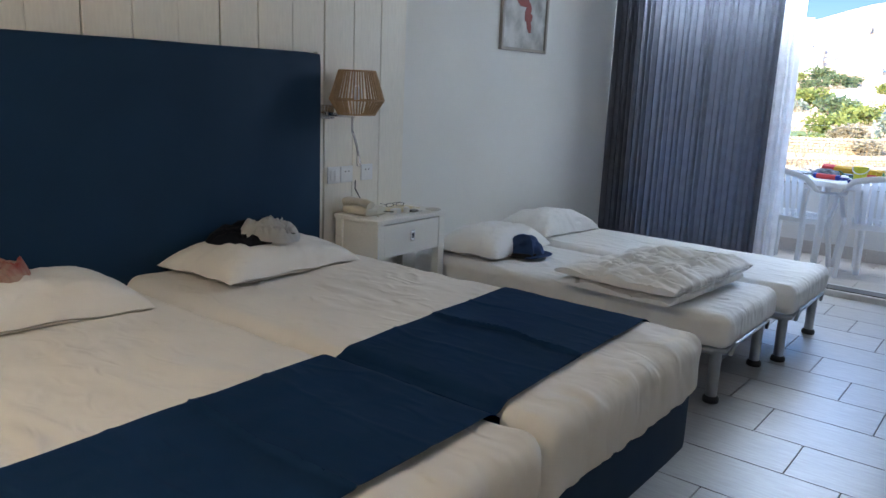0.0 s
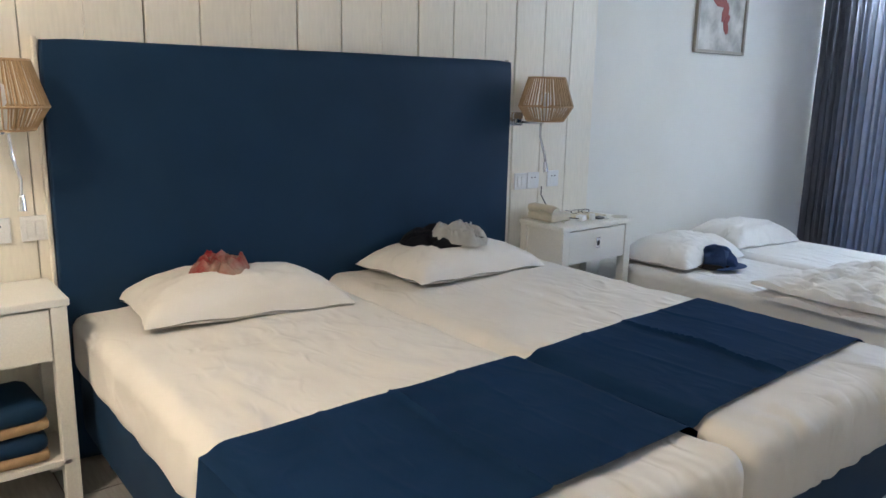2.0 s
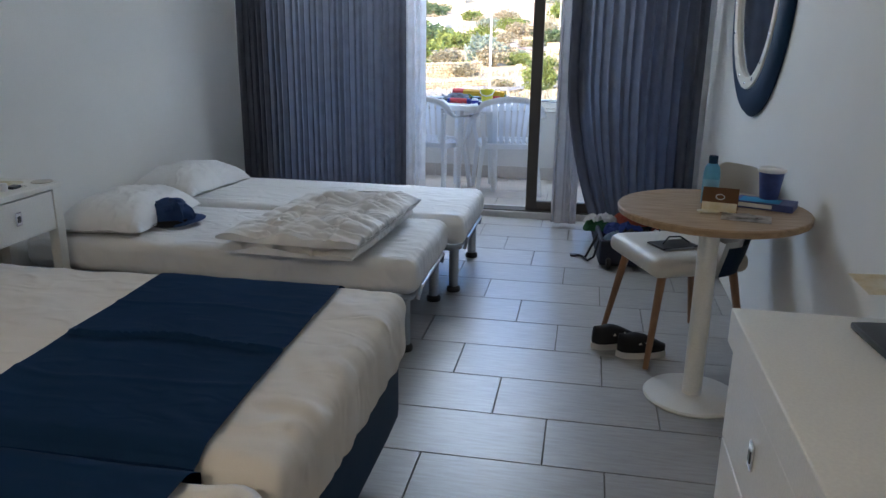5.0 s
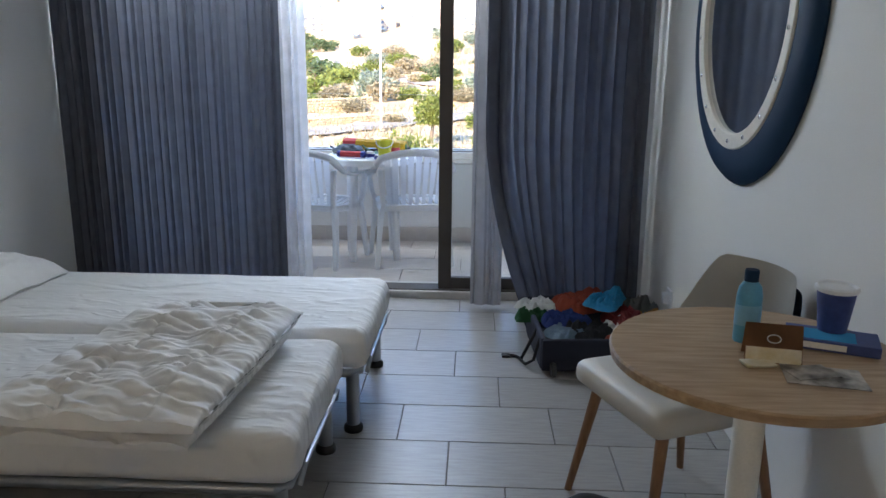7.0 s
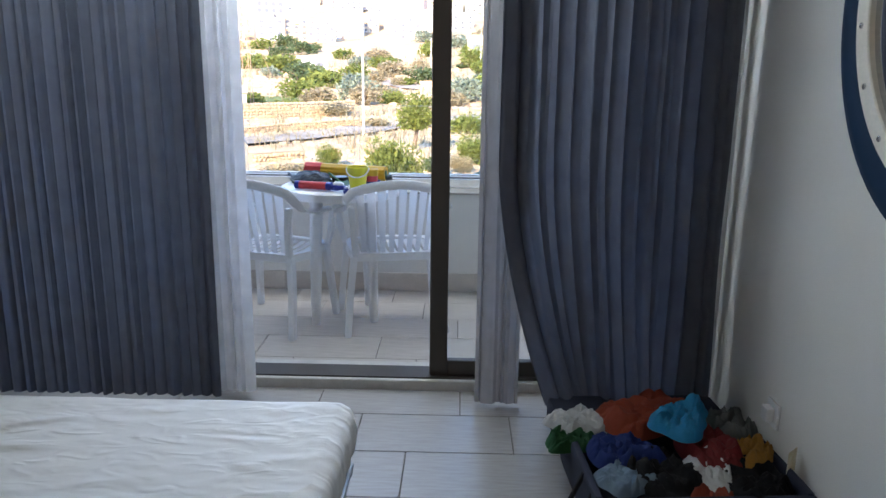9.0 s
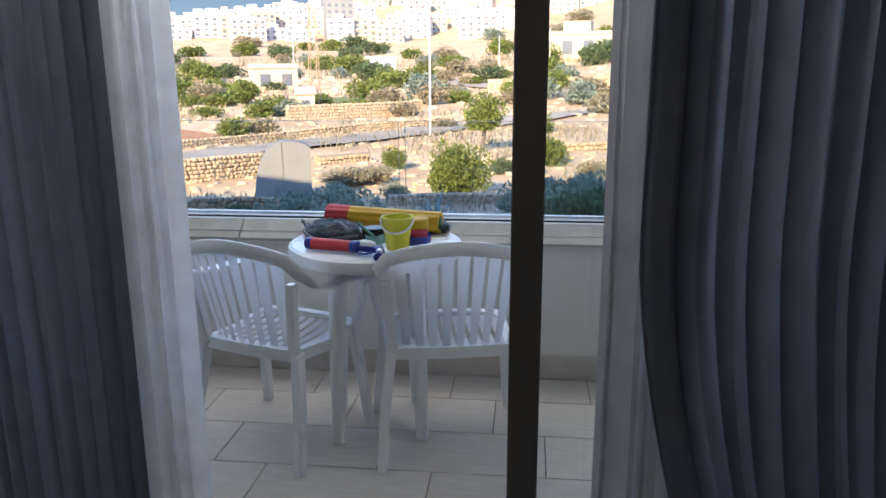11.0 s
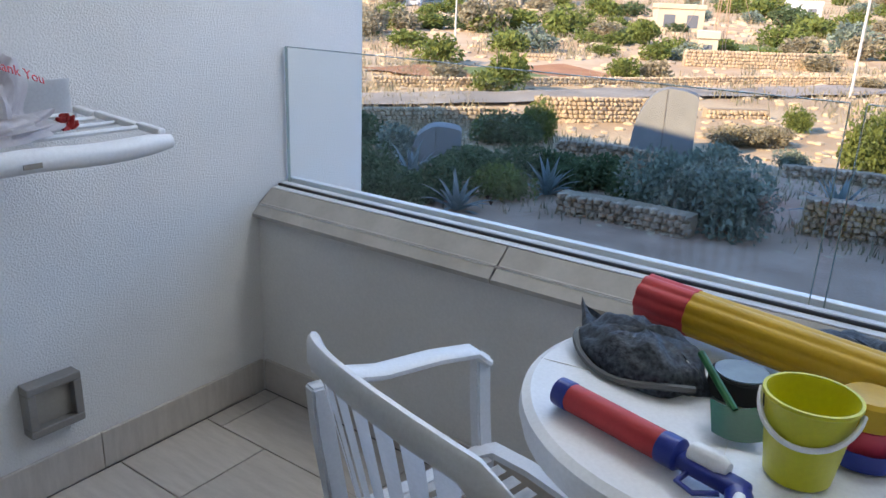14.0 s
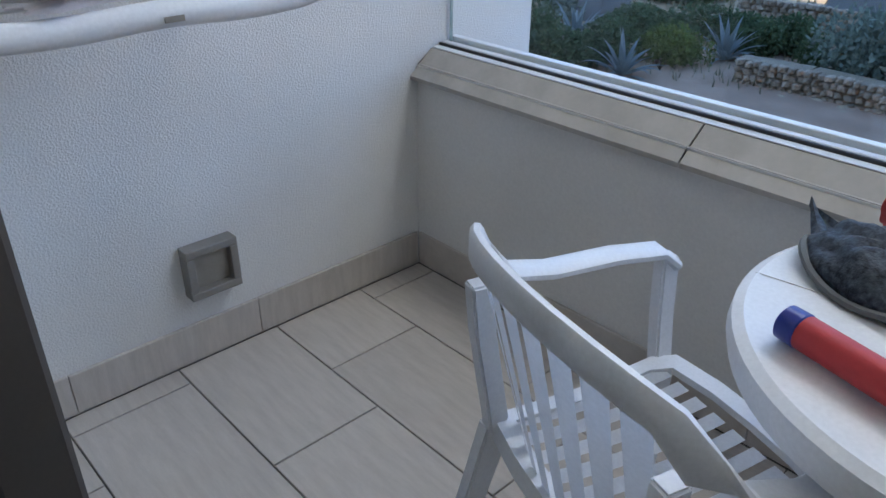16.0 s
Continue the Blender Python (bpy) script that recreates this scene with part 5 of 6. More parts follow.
def mesh_bag(m, label, seed):
    t = thing("mesh_bag", label, "bag", m)
    M_NET = surface("black_net", (0.015, 0.02, 0.03), 0.35, col2=(0.15, 0.19, 0.24), scale=120, amount=0.8, grain=350, bump=0.6, depth=0.002)

    def fn(u, v):
        a, p = 2 * math.pi * u, v * math.pi / 2
        k = 1 + 0.18 * wob((math.cos(a) * 1.5, math.sin(a) * 1.5, v * 2), 1.3, seed)
        return Vector((0.125 * math.cos(p) ** 0.6 * k * math.cos(a), 0.085 * math.cos(p) ** 0.6 * k * math.sin(a), 0.062 * math.sin(p) * k + 0.006 * wob((a * 3, v * 6, 0), 1.0, seed)))
    part("pouch", sheet(fn, 40, 14, 0.002), M_NET, t, "", True)
    part("tip", sheet(lambda u, v: Vector((-0.10 - 0.085 * u, (0.045 * (1 - u)) * (2 * v - 1) + 0.03 * u, 0.02 + 0.02 * u + 0.01 * math.sin(6 * v))), 8, 6, 0.003), M_NET, t, "pointed corner of the bag", True)
    part("trim", tube([(0.128 * math.cos(a), -0.088 * abs(math.sin(a)) - 0.004, 0.012 + 0.008 * math.sin(3 * a)) for a in np.linspace(0.2, 2.9, 16)], 0.006, 6), C_GREY, t, "grey piping", True)


mesh_bag(pose(-1.42, 6.955, TZ, 0, 0, -22), "black net bag holding swimming goggles", 2.0)
mesh_bag(pose(-1.10, 7.125, TZ, 0, 0, 140), "black net bag behind the foam tube", 5.0)
gd = tagged(part("disc_box", lathe([(0.045, 0), (0.048, 0.003), (0.048, 0.03), (0.046, 0.034), (0.044, 0.034), (0.044, 0.036), (0.03, 0.037)], 32, m=Matrix.Translation((-1.262, 6.955, TZ))), C_BLK, None, "", True), "round black box with a blue-grey lid", "box")
part("lid", lathe([(0.040, 0.0372), (0.040, 0.039)], 32, m=Matrix.Translation((-1.262, 6.955, TZ))), C_DENIM, gd, "blue-grey lid")
sp = thing("toy_spade", "green plastic sand spade on the table", "toy", pose(-1.235, 6.835, TZ + 0.004, 0, 0, 20) @ Matrix.Diagonal((0.8, 0.8, 0.8, 1)))
part("blade", sheet(lambda u, v: Vector((-0.045 + 0.09 * u, -0.05 + 0.085 * v, 0.004 + 0.05 * (u - 0.5) ** 2 + 0.02 * v)), 8, 8, 0.003), M_TGREEN, sp, "", True)
part("shaft", tube([(0, 0.03, 0.02), (-0.03, 0.09, 0.045), (-0.06, 0.15, 0.07)], 0.0075, 8), M_TGREEN, sp, "", True)
bw = thing("toy_mould", "blue, pink and yellow nested sand moulds", "toy", pose(-1.082, 6.88, TZ))
part("dish", lathe([(0.03, 0.0), (0.048, 0.003), (0.052, 0.03), (0.05, 0.03), (0.046, 0.006), (0.001, 0.006)], 30, cap=False), M_TBLUE, bw, "blue dish", True)
part("cup", lathe([(0.03, 0.008), (0.036, 0.012), (0.038, 0.055), (0.034, 0.058), (0.001, 0.056)], 26), M_PINK, bw, "pink cup", True)
part("ring", lathe([(0.022, 0.056), (0.040, 0.058), (0.040, 0.09), (0.034, 0.095), (0.022, 0.09)], 26), M_TYEL, bw, "yellow cup", True)

# ---- drying rack on the stucco wall ----
dr = thing("drying_rack", "white wall-mounted folding clothes dryer with metal rods", "clothes dryer")
part("back_panel", sheet(lambda u, v: Vector((XL + 0.012 + 0.02 * (v - 0.5) ** 2, 6.10 + 0.72 * u, 1.012 + 0.085 * v - 0.004 * math.sin(math.pi * u))), 20, 4, 0.010), M_RESIN, dr, "curved white back panel", True)
part("front_bar", tube([(-2.45, 6.08 + 0.72 * k / 14, 1.000 + 0.003 * math.sin(k)) for k in range(15)], [0.023] * 13 + [0.022, 0.015], 16), M_RESIN, dr, "thick white front bar", True)
for k in range(4):
    x = -2.80 + 0.082 * k
    part("rod", tube([(x, 6.09, 1.020), (x, 6.79, 1.020)], 0.0055, 8), M_RAIL, dr, "thin metal rod", True)
    part("link", moved(box(-0.042, -0.010, -0.008, 0.042, 0.010, 0.008, 0.004), Matrix.Translation((x + 0.03, 6.80 + 0.004 * (k % 2), 1.028 - 0.003 * k)) @ rot("Y", 4)), M_RESIN, dr, "jointed plastic arm link")
part("bracket", box(XL, 6.12, 1.0, XL + 0.012, 6.80, 1.012), M_RESIN, dr)
part("emblem", box(-2.4255, 6.475, 0.993, -2.4235, 6.51, 1.003, 0.0005, 1), M_FROST, dr, "small grey printed emblem")
bg = thing("carrier_bag", "crumpled white and red plastic carrier bag on the drying rack", "bag", pose(-2.62, 6.50, 1.03, 0, 0, 20))
M_BAGW = plain("white_film", (0.78, 0.74, 0.76), 0.3)
M_BAGR = plain("red_film", (0.58, 0.03, 0.025), 0.35)


def bag_shell(seed, sx, sy, h, lean):
    def fn(u, v):
        a, p = 2 * math.pi * u, v * math.pi / 2
        k = 1 + 0.45 * wob((math.cos(a) * 1.4, math.sin(a) * 1.4, v * 2.2), 1.3, seed) + 0.16 * wob((math.cos(a) * 5, math.sin(a) * 5, v * 6), 1.0, seed)
        return Vector((sx * math.cos(p) ** 0.5 * k * math.cos(a), sy * math.cos(p) ** 0.5 * k * math.sin(a) + lean * v, h * math.sin(p) * k))
    return sheet(fn, 44, 20, 0.001)


part("sack", bag_shell(1.5, 0.07, 0.10, 0.15, 0.0), M_BAGW, bg, "white crumpled film", True)
part("red_side", moved(bag_shell(4.5, 0.035, 0.035, 0.125, -0.01), Matrix.Translation((0.02, -0.10, 0))), M_BAGR, bg, "red printed film", True)
part("flap", moved(bag_shell(7.5, 0.075, 0.19, 0.035, 0.02), Matrix.Translation((0.06, -0.06, 0.0))), M_BAGW, bg, "loose white film", True)
part("flap", moved(bag_shell(9.5, 0.02, 0.02, 0.025, 0.01), Matrix.Translation((0.09, 0.12, 0.0))), M_BAGR, bg, "loose red film", True)
txt = bpy.data.curves.new("lettering", "FONT")
txt.body, txt.size, txt.extrude, txt.align_x = "Thank You", 0.030, 0.0006, "CENTER"
tmp = new("lettering_source", txt)
me = bpy.data.meshes.new_from_object(tmp.evaluated_get(bpy.context.evaluated_depsgraph_get()))
bpy.data.objects.remove(tmp)
me.materials.append(M_BAGR)
lt = new("lettering", me)
lt.parent = bg
lt.matrix_basis = pose(0.072, 0.03, 0.115, 62, 20, 85)

# ---- outside: bearings and distances from the balcony door ----
OX, OY, OZ = -0.86, 5.17, 1.38


def lerp_table(d, table):
    for (a, za), (b, zb) in zip(table, table[1:]):
        if d <= b:
            k = min(1, max(0, (d - a) / (b - a)))
            return za + (zb - za) * k
    return table[-1][1]


PROFILE = [(0, -4.3), (14, -4.35), (17.5, -4.45), (26, -4.75), (30, -4.85), (38, -4.95), (55, -5.06), (78, -4.85), (115, -4.1), (170, -2.9), (260, 0.0), (360, 6.0), (480, 18.0), (700, 30.0), (1500, 20.0), (3500, -20.0)]


def ground_z(x, y):
    dx, dy = x - OX, y - OY
    d = math.hypot(dx, dy)
    az = math.degrees(math.atan2(dx, dy))
    z = OZ + lerp_table(d, PROFILE)
    s = min(1, max(0, (az + 12) / 22))
    f = min(1, max(0, (d - 70) / 150))
    z += 0.055 * min(d, 420) * s * s * f
    left = min(1, max(0, (-24 - az) / 10))
    z -= left * 0.045 * max(0, d - 260) * (1 if d < 900 else 0.4)
    z += min(1, max(0, (az + 24) / 14)) * min(60, 0.16 * max(0, d - 440))
    if d > 12:
        z += min(1, d / 60) * (0.35 * wob((x, y, 0), 0.05) + 0.12 * wob((x, y, 3), 0.3))
    return z


def spot(az, d):
    x, y = OX + d * math.sin(radians(az)), OY + d * math.cos(radians(az))
    return x, y, ground_z(x, y)


def low_sky():
    """The pale blue sky low over the bay, beyond the hills."""
    m = bpy.data.materials.new("low_sky")
    N, L, B = nodes_of(m)
    N.remove(B)
    tc, sp, mr, mx, em = (N.new("ShaderNode" + k) for k in ("TexCoord", "SeparateXYZ", "MapRange", "Mix", "Emission"))
    mx.data_type = "RGBA"
    mr.inputs[1].default_value, mr.inputs[2].default_value = 0.0, 420.0
    mx.inputs[6].default_value, mx.inputs[7].default_value = (0.085, 0.12, 0.16, 1), (0.037, 0.071, 0.125, 1)
    L.new(tc.outputs["Object"], sp.inputs[0])
    L.new(sp.outputs["Z"], mr.inputs[0])
    L.new(mr.outputs[0], mx.inputs[0])
    L.new(mx.outputs[2], em.inputs[0])
    L.new(em.outputs[0], N["Material Output"].inputs[0])
    bm = sheet(lambda u, v: Vector((OX + 3400 * math.sin(radians(-90 + 180 * u)), OY + 3400 * math.cos(radians(-90 + 180 * u)), -120 + 700 * v)), 60, 4, 0)
    structure("backdrop", bm, m, "pale blue low sky beyond the hillside town", "sky", True)


low_sky()
M_GROUND = surface("limestone_soil", (0.56, 0.405, 0.245), 0.95, col2=(0.40, 0.25, 0.13), scale=0.10, amount=0.9, grain=1.2, bump=0.5, depth=0.12)


def terrain():
    bm = bmesh.new()
    ds = [1.5, 6, 10, 12, 14]
    while ds[-1] < 3500:
        ds.append(ds[-1] + max(0.9, ds[-1] * 0.035))
    azs = [-180 + 6 * i for i in range(21)] + [-58 + 0.9 * i for i in range(112)] + [48 + 6 * i for i in range(22)]
    rows = [[bm.verts.new(spot(a, d)) for a in azs] for d in ds]
    for i in range(len(ds) - 1):
        for j in range(len(azs)):
            k = (j + 1) % len(azs)
            bm.faces.new((rows[i][j], rows[i][k], rows[i + 1][k], rows[i + 1][j]))
    bm.faces.new(list(reversed(rows[0])))
    bmesh.ops.recalc_face_normals(bm, faces=bm.faces)
    structure("ground", bm, M_GROUND, "dry sandy limestone hillside with terraces", "ground", True)


terrain()

# ---- plants ----
def leaf_mat(name, col, col2):
    """Matt leaves that let some of the sun through, each a little different."""
    m = surface(name, col, 0.7, col2=col2, scale=2.2, amount=0.8, grain=30, bump=0.0, islands=0.35, spec=0.2)
    N, L, B = nodes_of(m)
    t, x = N.new("ShaderNodeBsdfTranslucent"), N.new("ShaderNodeMixShader")
    L.new(B.inputs["Base Color"].links[0].from_socket, t.inputs[0])
    x.inputs[0].default_value = 0.35
    L.new(B.outputs[0], x.inputs[1])
    L.new(t.outputs[0], x.inputs[2])
    L.new(x.outputs[0], N["Material Output"].inputs[0])
    return m


M_LEAF = [leaf_mat("leaf_dark_green", (0.12, 0.16, 0.075), (0.09, 0.125, 0.055)), leaf_mat("leaf_bright_green", (0.20, 0.23, 0.06), (0.14, 0.17, 0.05)),
          leaf_mat("leaf_grey_green", (0.27, 0.31, 0.24), (0.19, 0.23, 0.17)), leaf_mat("leaf_dry", (0.36, 0.30, 0.19), (0.27, 0.235, 0.15)),
          leaf_mat("leaf_russet", (0.26, 0.15, 0.10), (0.18, 0.12, 0.08))]
M_BARK = surface("bark", (0.20, 0.15, 0.11), 0.9, col2=(0.11, 0.08, 0.06), scale=12, grain=60, bump=0.6, depth=0.01)
M_AGAVE = surface("agave_leaf", (0.34, 0.40, 0.39), 0.5, col2=(0.25, 0.32, 0.31), scale=6, bump=0.1)


def leaf_cloud(n, size, seed, lumps=9, flat=0.8, hollow=0.55):
    """Many small leaves filling an uneven crown about 2 wide, its foot at z = 0."""
    r = np.random.default_rng(seed)
    c = r.normal(size=(lumps, 3))
    c /= np.linalg.norm(c, axis=1)[:, None]
    c *= r.uniform(0.25, 0.6, (lumps, 1))
    c[:, 2] = np.abs(c[:, 2]) * 1.1
    rad = r.uniform(0.32, 0.58, lumps)
    k = r.integers(0, lumps, n)
    d = r.normal(size=(n, 3))
    d /= np.linalg.norm(d, axis=1)[:, None]
    p = c[k] + d * (rad[k] * r.uniform(hollow, 1.08, n) ** 0.6)[:, None]
    p[:, 2] = np.maximum(0.02, p[:, 2] * flat + 0.28)
    a = d + 0.9 * r.normal(size=(n, 3))
    a /= np.linalg.norm(a, axis=1)[:, None]
    b = np.cross(a, r.normal(size=(n, 3)))
    b /= np.linalg.norm(b, axis=1)[:, None]
    s = (size * r.uniform(0.6, 1.3, n))[:, None]
    v = np.concatenate([p - a * s, p + b * s * 0.45 + 0.12 * d * s, p + a * s, p - b * s * 0.45 + 0.12 * d * s], 1).reshape(-1, 3)
    return v


def leaf_mesh(name, v, mat):
    me = bpy.data.meshes.new(name)
    n = len(v) // 4
    me.from_pydata(v.tolist(), [], [(4 * i, 4 * i + 1, 4 * i + 2, 4 * i + 3) for i in range(n)])
    me.materials.append(mat)
    return me


STEMS = bmesh.new()
for k in range(7):
    a = k * 0.9
    tube([(0.03 * math.cos(a), 0.03 * math.sin(a), -0.1), (0.15 * math.cos(a), 0.15 * math.sin(a), 0.3), (0.4 * math.cos(a + 0.3), 0.4 * math.sin(a + 0.3), 0.62)], [0.035, 0.025, 0.008], 6, STEMS)
STEM_ME = bpy.data.meshes.new("stems")
STEMS.to_mesh(STEM_ME)
STEMS.free()
STEM_ME.materials.append(M_BARK)
CLOUDS = {}
KINDS = ("dense dark green shrub", "bright green leafy shrub", "silvery grey-green shrub", "dry straw-coloured scrub bush", "russet brown bush")


def bush(az, d, w, h, kind, near=True):
    key = (kind, near, int(az * 10 + d) % 3)
    if key not in CLOUDS:
        n, s = (3600, 0.062) if near else (1100, 0.095)
        CLOUDS[key] = leaf_mesh("crown", leaf_cloud(n, s, 11 + kind * 7 + key[2] + 50 * near, 13), M_LEAF[kind])
    x, y, z = spot(az, d)
    t = thing("bush", KINDS[kind] + " on the hillside", "bush", Matrix.Translation((x, y, z - 0.05)) @ rot("Z", (az * 57 + d * 31) % 360) @ Matrix.Diagonal((w / 2, w / 2, h / 1.15, 1)), "hillside shrubs")
    c = new("crown", CLOUDS[key])
    c.parent = t
    b = new("trunk", STEM_ME)
    b.parent = t


for az, d, w, h, kind in ((-17.6, 17.2, 2.5, 1.75, 2), (-13.2, 16.6, 2.6, 1.65, 2), (-15.5, 18.6, 2.3, 1.6, 2), (5.2, 15.6, 2.6, 1.95, 0), (3.0, 17.4, 2.0, 1.6, 2), (1.6, 20, 3.0, 1.7, 2), (5.2, 20.5, 2.8, 1.8, 2), (8.5, 17, 2.8, 2.0, 0),
                          (-24.6, 19.5, 2.0, 1.1, 0), (-22.3, 19.8, 1.7, 1.05, 0), (-29.8, 17.6, 1.8, 1.05, 1), (-34.4, 17.5, 1.9, 1.1, 0), (-32, 20, 2.2, 1.0, 0), (-27.5, 20.2, 2.4, 1.1, 0), (-37.6, 16.6, 2.0, 1.0, 0), (-40.5, 18, 2.2, 1.3, 0),
                          (-29.6, 26, 2.8, 1.3, 0), (-27.7, 27, 1.7, 1.75, 1), (-31, 27, 1.8, 1.1, 1), (-21.3, 18.4, 0.72, 0.75, 0), (-5.6, 26.6, 2.3, 2.1, 1), (-4.4, 26.8, 2.2, 2.0, 1), (-10, 36, 1.65, 1.25, 1),
                          (1.8, 38, 2.8, 1.8, 1), (-13.6, 30, 2.6, 0.9, 3), (-11.5, 31, 2.2, 0.9, 3), (-10.0, 25.5, 1.3, 0.85, 2), (-14.6, 25, 1.7, 0.8, 2), (0.4, 34, 1.6, 0.9, 3), (-1.6, 34, 1.3, 0.9, 0), (8, 44, 2.3, 1.5, 4), (8.6, 36, 1.3, 1.1, 1), (5.5, 33, 2.0, 0.9, 3), (-38, 22, 2.0, 1.2, 2), (-42, 24, 3, 1.5, 0)):
    bush(az, d, w, h, kind)
for az, d, w, h, kind in ((-30.2, 45, 3.4, 2.7, 1), (-31.5, 43, 2.4, 1.6, 1), (-22.2, 55, 3.0, 2.1, 1), (-19.6, 56, 3.0, 1.8, 3), (-20.8, 95, 5.5, 3.6, 1), (-22.8, 92, 5.5, 1.6, 1), (-24.6, 92, 4.5, 1.6, 1), (0.8, 58, 3.4, 2.0, 1), (-1.4, 98, 2.4, 3.2, 1), (0.6, 98, 2.6, 2.8, 0),
                          (4.2, 100, 6.5, 2.5, 3), (-32.5, 105, 9, 5, 3), (-29.5, 110, 9, 4, 1), (-26.5, 105, 8, 4.5, 1), (-34.5, 46, 3.5, 1.5, 3), (-35.5, 60, 5, 2.5, 1), (-10, 130, 9, 4, 1), (-11.8, 150, 12, 5, 0), (-8, 160, 10, 4, 1), (-13.5, 190, 12, 6, 1), (-6.4, 62, 3, 1, 3), (-9.5, 75, 5, 1.6, 3), (-12.4, 88, 7, 1.2, 1), (-10.2, 88, 7, 1.2, 1)):
    bush(az, d, w, h, kind, False)
rng = random.Random(12)
for k in range(170):
    az = rng.uniform(-44, 16)
    d = 75 * (5.5 ** rng.random())
    if -24 < az < -14 and 40 < d < 60:
        continue
    s = rng.uniform(0.6, 1.6)
    bush(az, d, (2.2 + 0.026 * d) * s, (1.1 + 0.011 * d) * s * rng.uniform(0.7, 1.2), rng.choice((0, 1, 1, 2, 3, 3)), False)
for k in range(26):
    az = rng.uniform(0.5, 15)
    d = rng.uniform(150, 230)
    bush(az, d, rng.uniform(9, 15), rng.uniform(3.5, 6), rng.choice((1, 1, 0)), False)


def tree(az, d, h, w, kind):
    x, y, z = spot(az, d)
    t = thing("tree", "small windswept tree with a pale trunk beside the road", "tree", Matrix.Translation((x, y, z)) @ rot("Z", 40))
    part("trunk", tube([(0, 0, -0.1), (0.06 * h, 0.02, 0.25 * h), (0.10 * h, 0.0, 0.5 * h), (0.16 * h, 0.03, 0.7 * h)], [0.045 * h, 0.035 * h, 0.028 * h, 0.012 * h], 9), M_BARK, t, "", True)
    for k in range(5):
        a = k * 1.3
        part("limb", tube([(0.09 * h, 0, 0.42 * h + 0.03 * k * h), (0.09 * h + 0.14 * h * math.cos(a), 0.14 * h * math.sin(a), 0.62 * h), (0.1 * h + 0.3 * h * math.cos(a), 0.3 * h * math.sin(a), 0.78 * h)], [0.02 * h, 0.014 * h, 0.005 * h], 6), M_BARK, t, "", True)
    v = leaf_cloud(2600, 0.075, 5, 12)
    v = v * np.array([w / 2, w / 2, 0.6 * h]) + np.array([0.1 * h, 0, 0.38 * h])
    c = new("crown", leaf_mesh("crown", v, M_LEAF[kind]))
    c.parent = t


tree(-3.4, 44, 3.5, 3.0, 1)


def agave(az, d, size, seed):
    x, y, z = spot(az, d)
    t = thing("agave", "blue-grey agave with spiky leaves in the rock garden", "agave", Matrix.Translation((x, y, z)), "agaves")
    r = random.Random(seed)
    for k in range(26):
        a = k * 2.4 + r.uniform(-0.2, 0.2)
        lift = radians(18 + 62 * (k / 25) + r.uniform(-6, 6))
        L = size * r.uniform(0.75, 1.05)

        def fn(u, v):
            w = 0.085 * size * (1 - u ** 2.2) * (0.55 + 1.2 * u * (1 - u)) + 0.002
            e = lift - 0.35 * u * u * (1 - k / 30)
            q = 2 * v - 1
            rr, zz = L * u * math.cos(e), L * u * math.sin(e) + 0.22 * w * q * q * 2
            return Vector((rr * math.cos(a) - w * q * math.sin(a), rr * math.sin(a) + w * q * math.cos(a), zz + 0.02))
        part("leaf", sheet(fn, 8, 4, 0.012 * size), M_AGAVE, t, "", True)


for az, d, s, sd in ((-6.9, 19.2, 1.0, 1), (-26.4, 18.3, 0.85, 2), (-36.6, 19.0, 0.95, 3), (-33.0, 16.2, 0.85, 4), (6.6, 27, 1.0, 5), (9.4, 24, 1.1, 6)):
    agave(az, d, 1.2 * s, sd)

# ---- dry stone walls, road, field ----
M_STONE = surface("limestone_rubble", (0.52, 0.39, 0.27), 0.9, col2=(0.38, 0.25, 0.165), scale=3, amount=0.8, grain=22, bump=0.6, depth=0.02, pieces=0.25)
M_STONES = surface("limestone_rubble_far", (0.55, 0.42, 0.275), 0.9, col2=(0.46, 0.335, 0.21), scale=2, amount=0.8, grain=14, bump=0.5, depth=0.03, islands=0.13)
M_CORE = surface("wall_earth", (0.38, 0.28, 0.18), 0.95)


def stone_bm(seed):
    bm = bmesh.new()
    bmesh.ops.create_icosphere(bm, subdivisions=1, radius=0.5)
    for v in bm.verts:
        c = v.co
        q = Vector([math.copysign(abs(c[i] * 2) ** 0.55, c[i]) / 2 for i in range(3)])
        v.co = q * (1 + 0.22 * noise.noise(c * 2.4 + Vector((seed * 3.1, seed, 0))))
    return bm


STONE_ME = []
for k in range(5):
    b = stone_bm(k)
    me = bpy.data.meshes.new("stone")
    b.to_mesh(me)
    b.free()
    me.materials.append(M_STONE)
    STONE_ME.append(me)


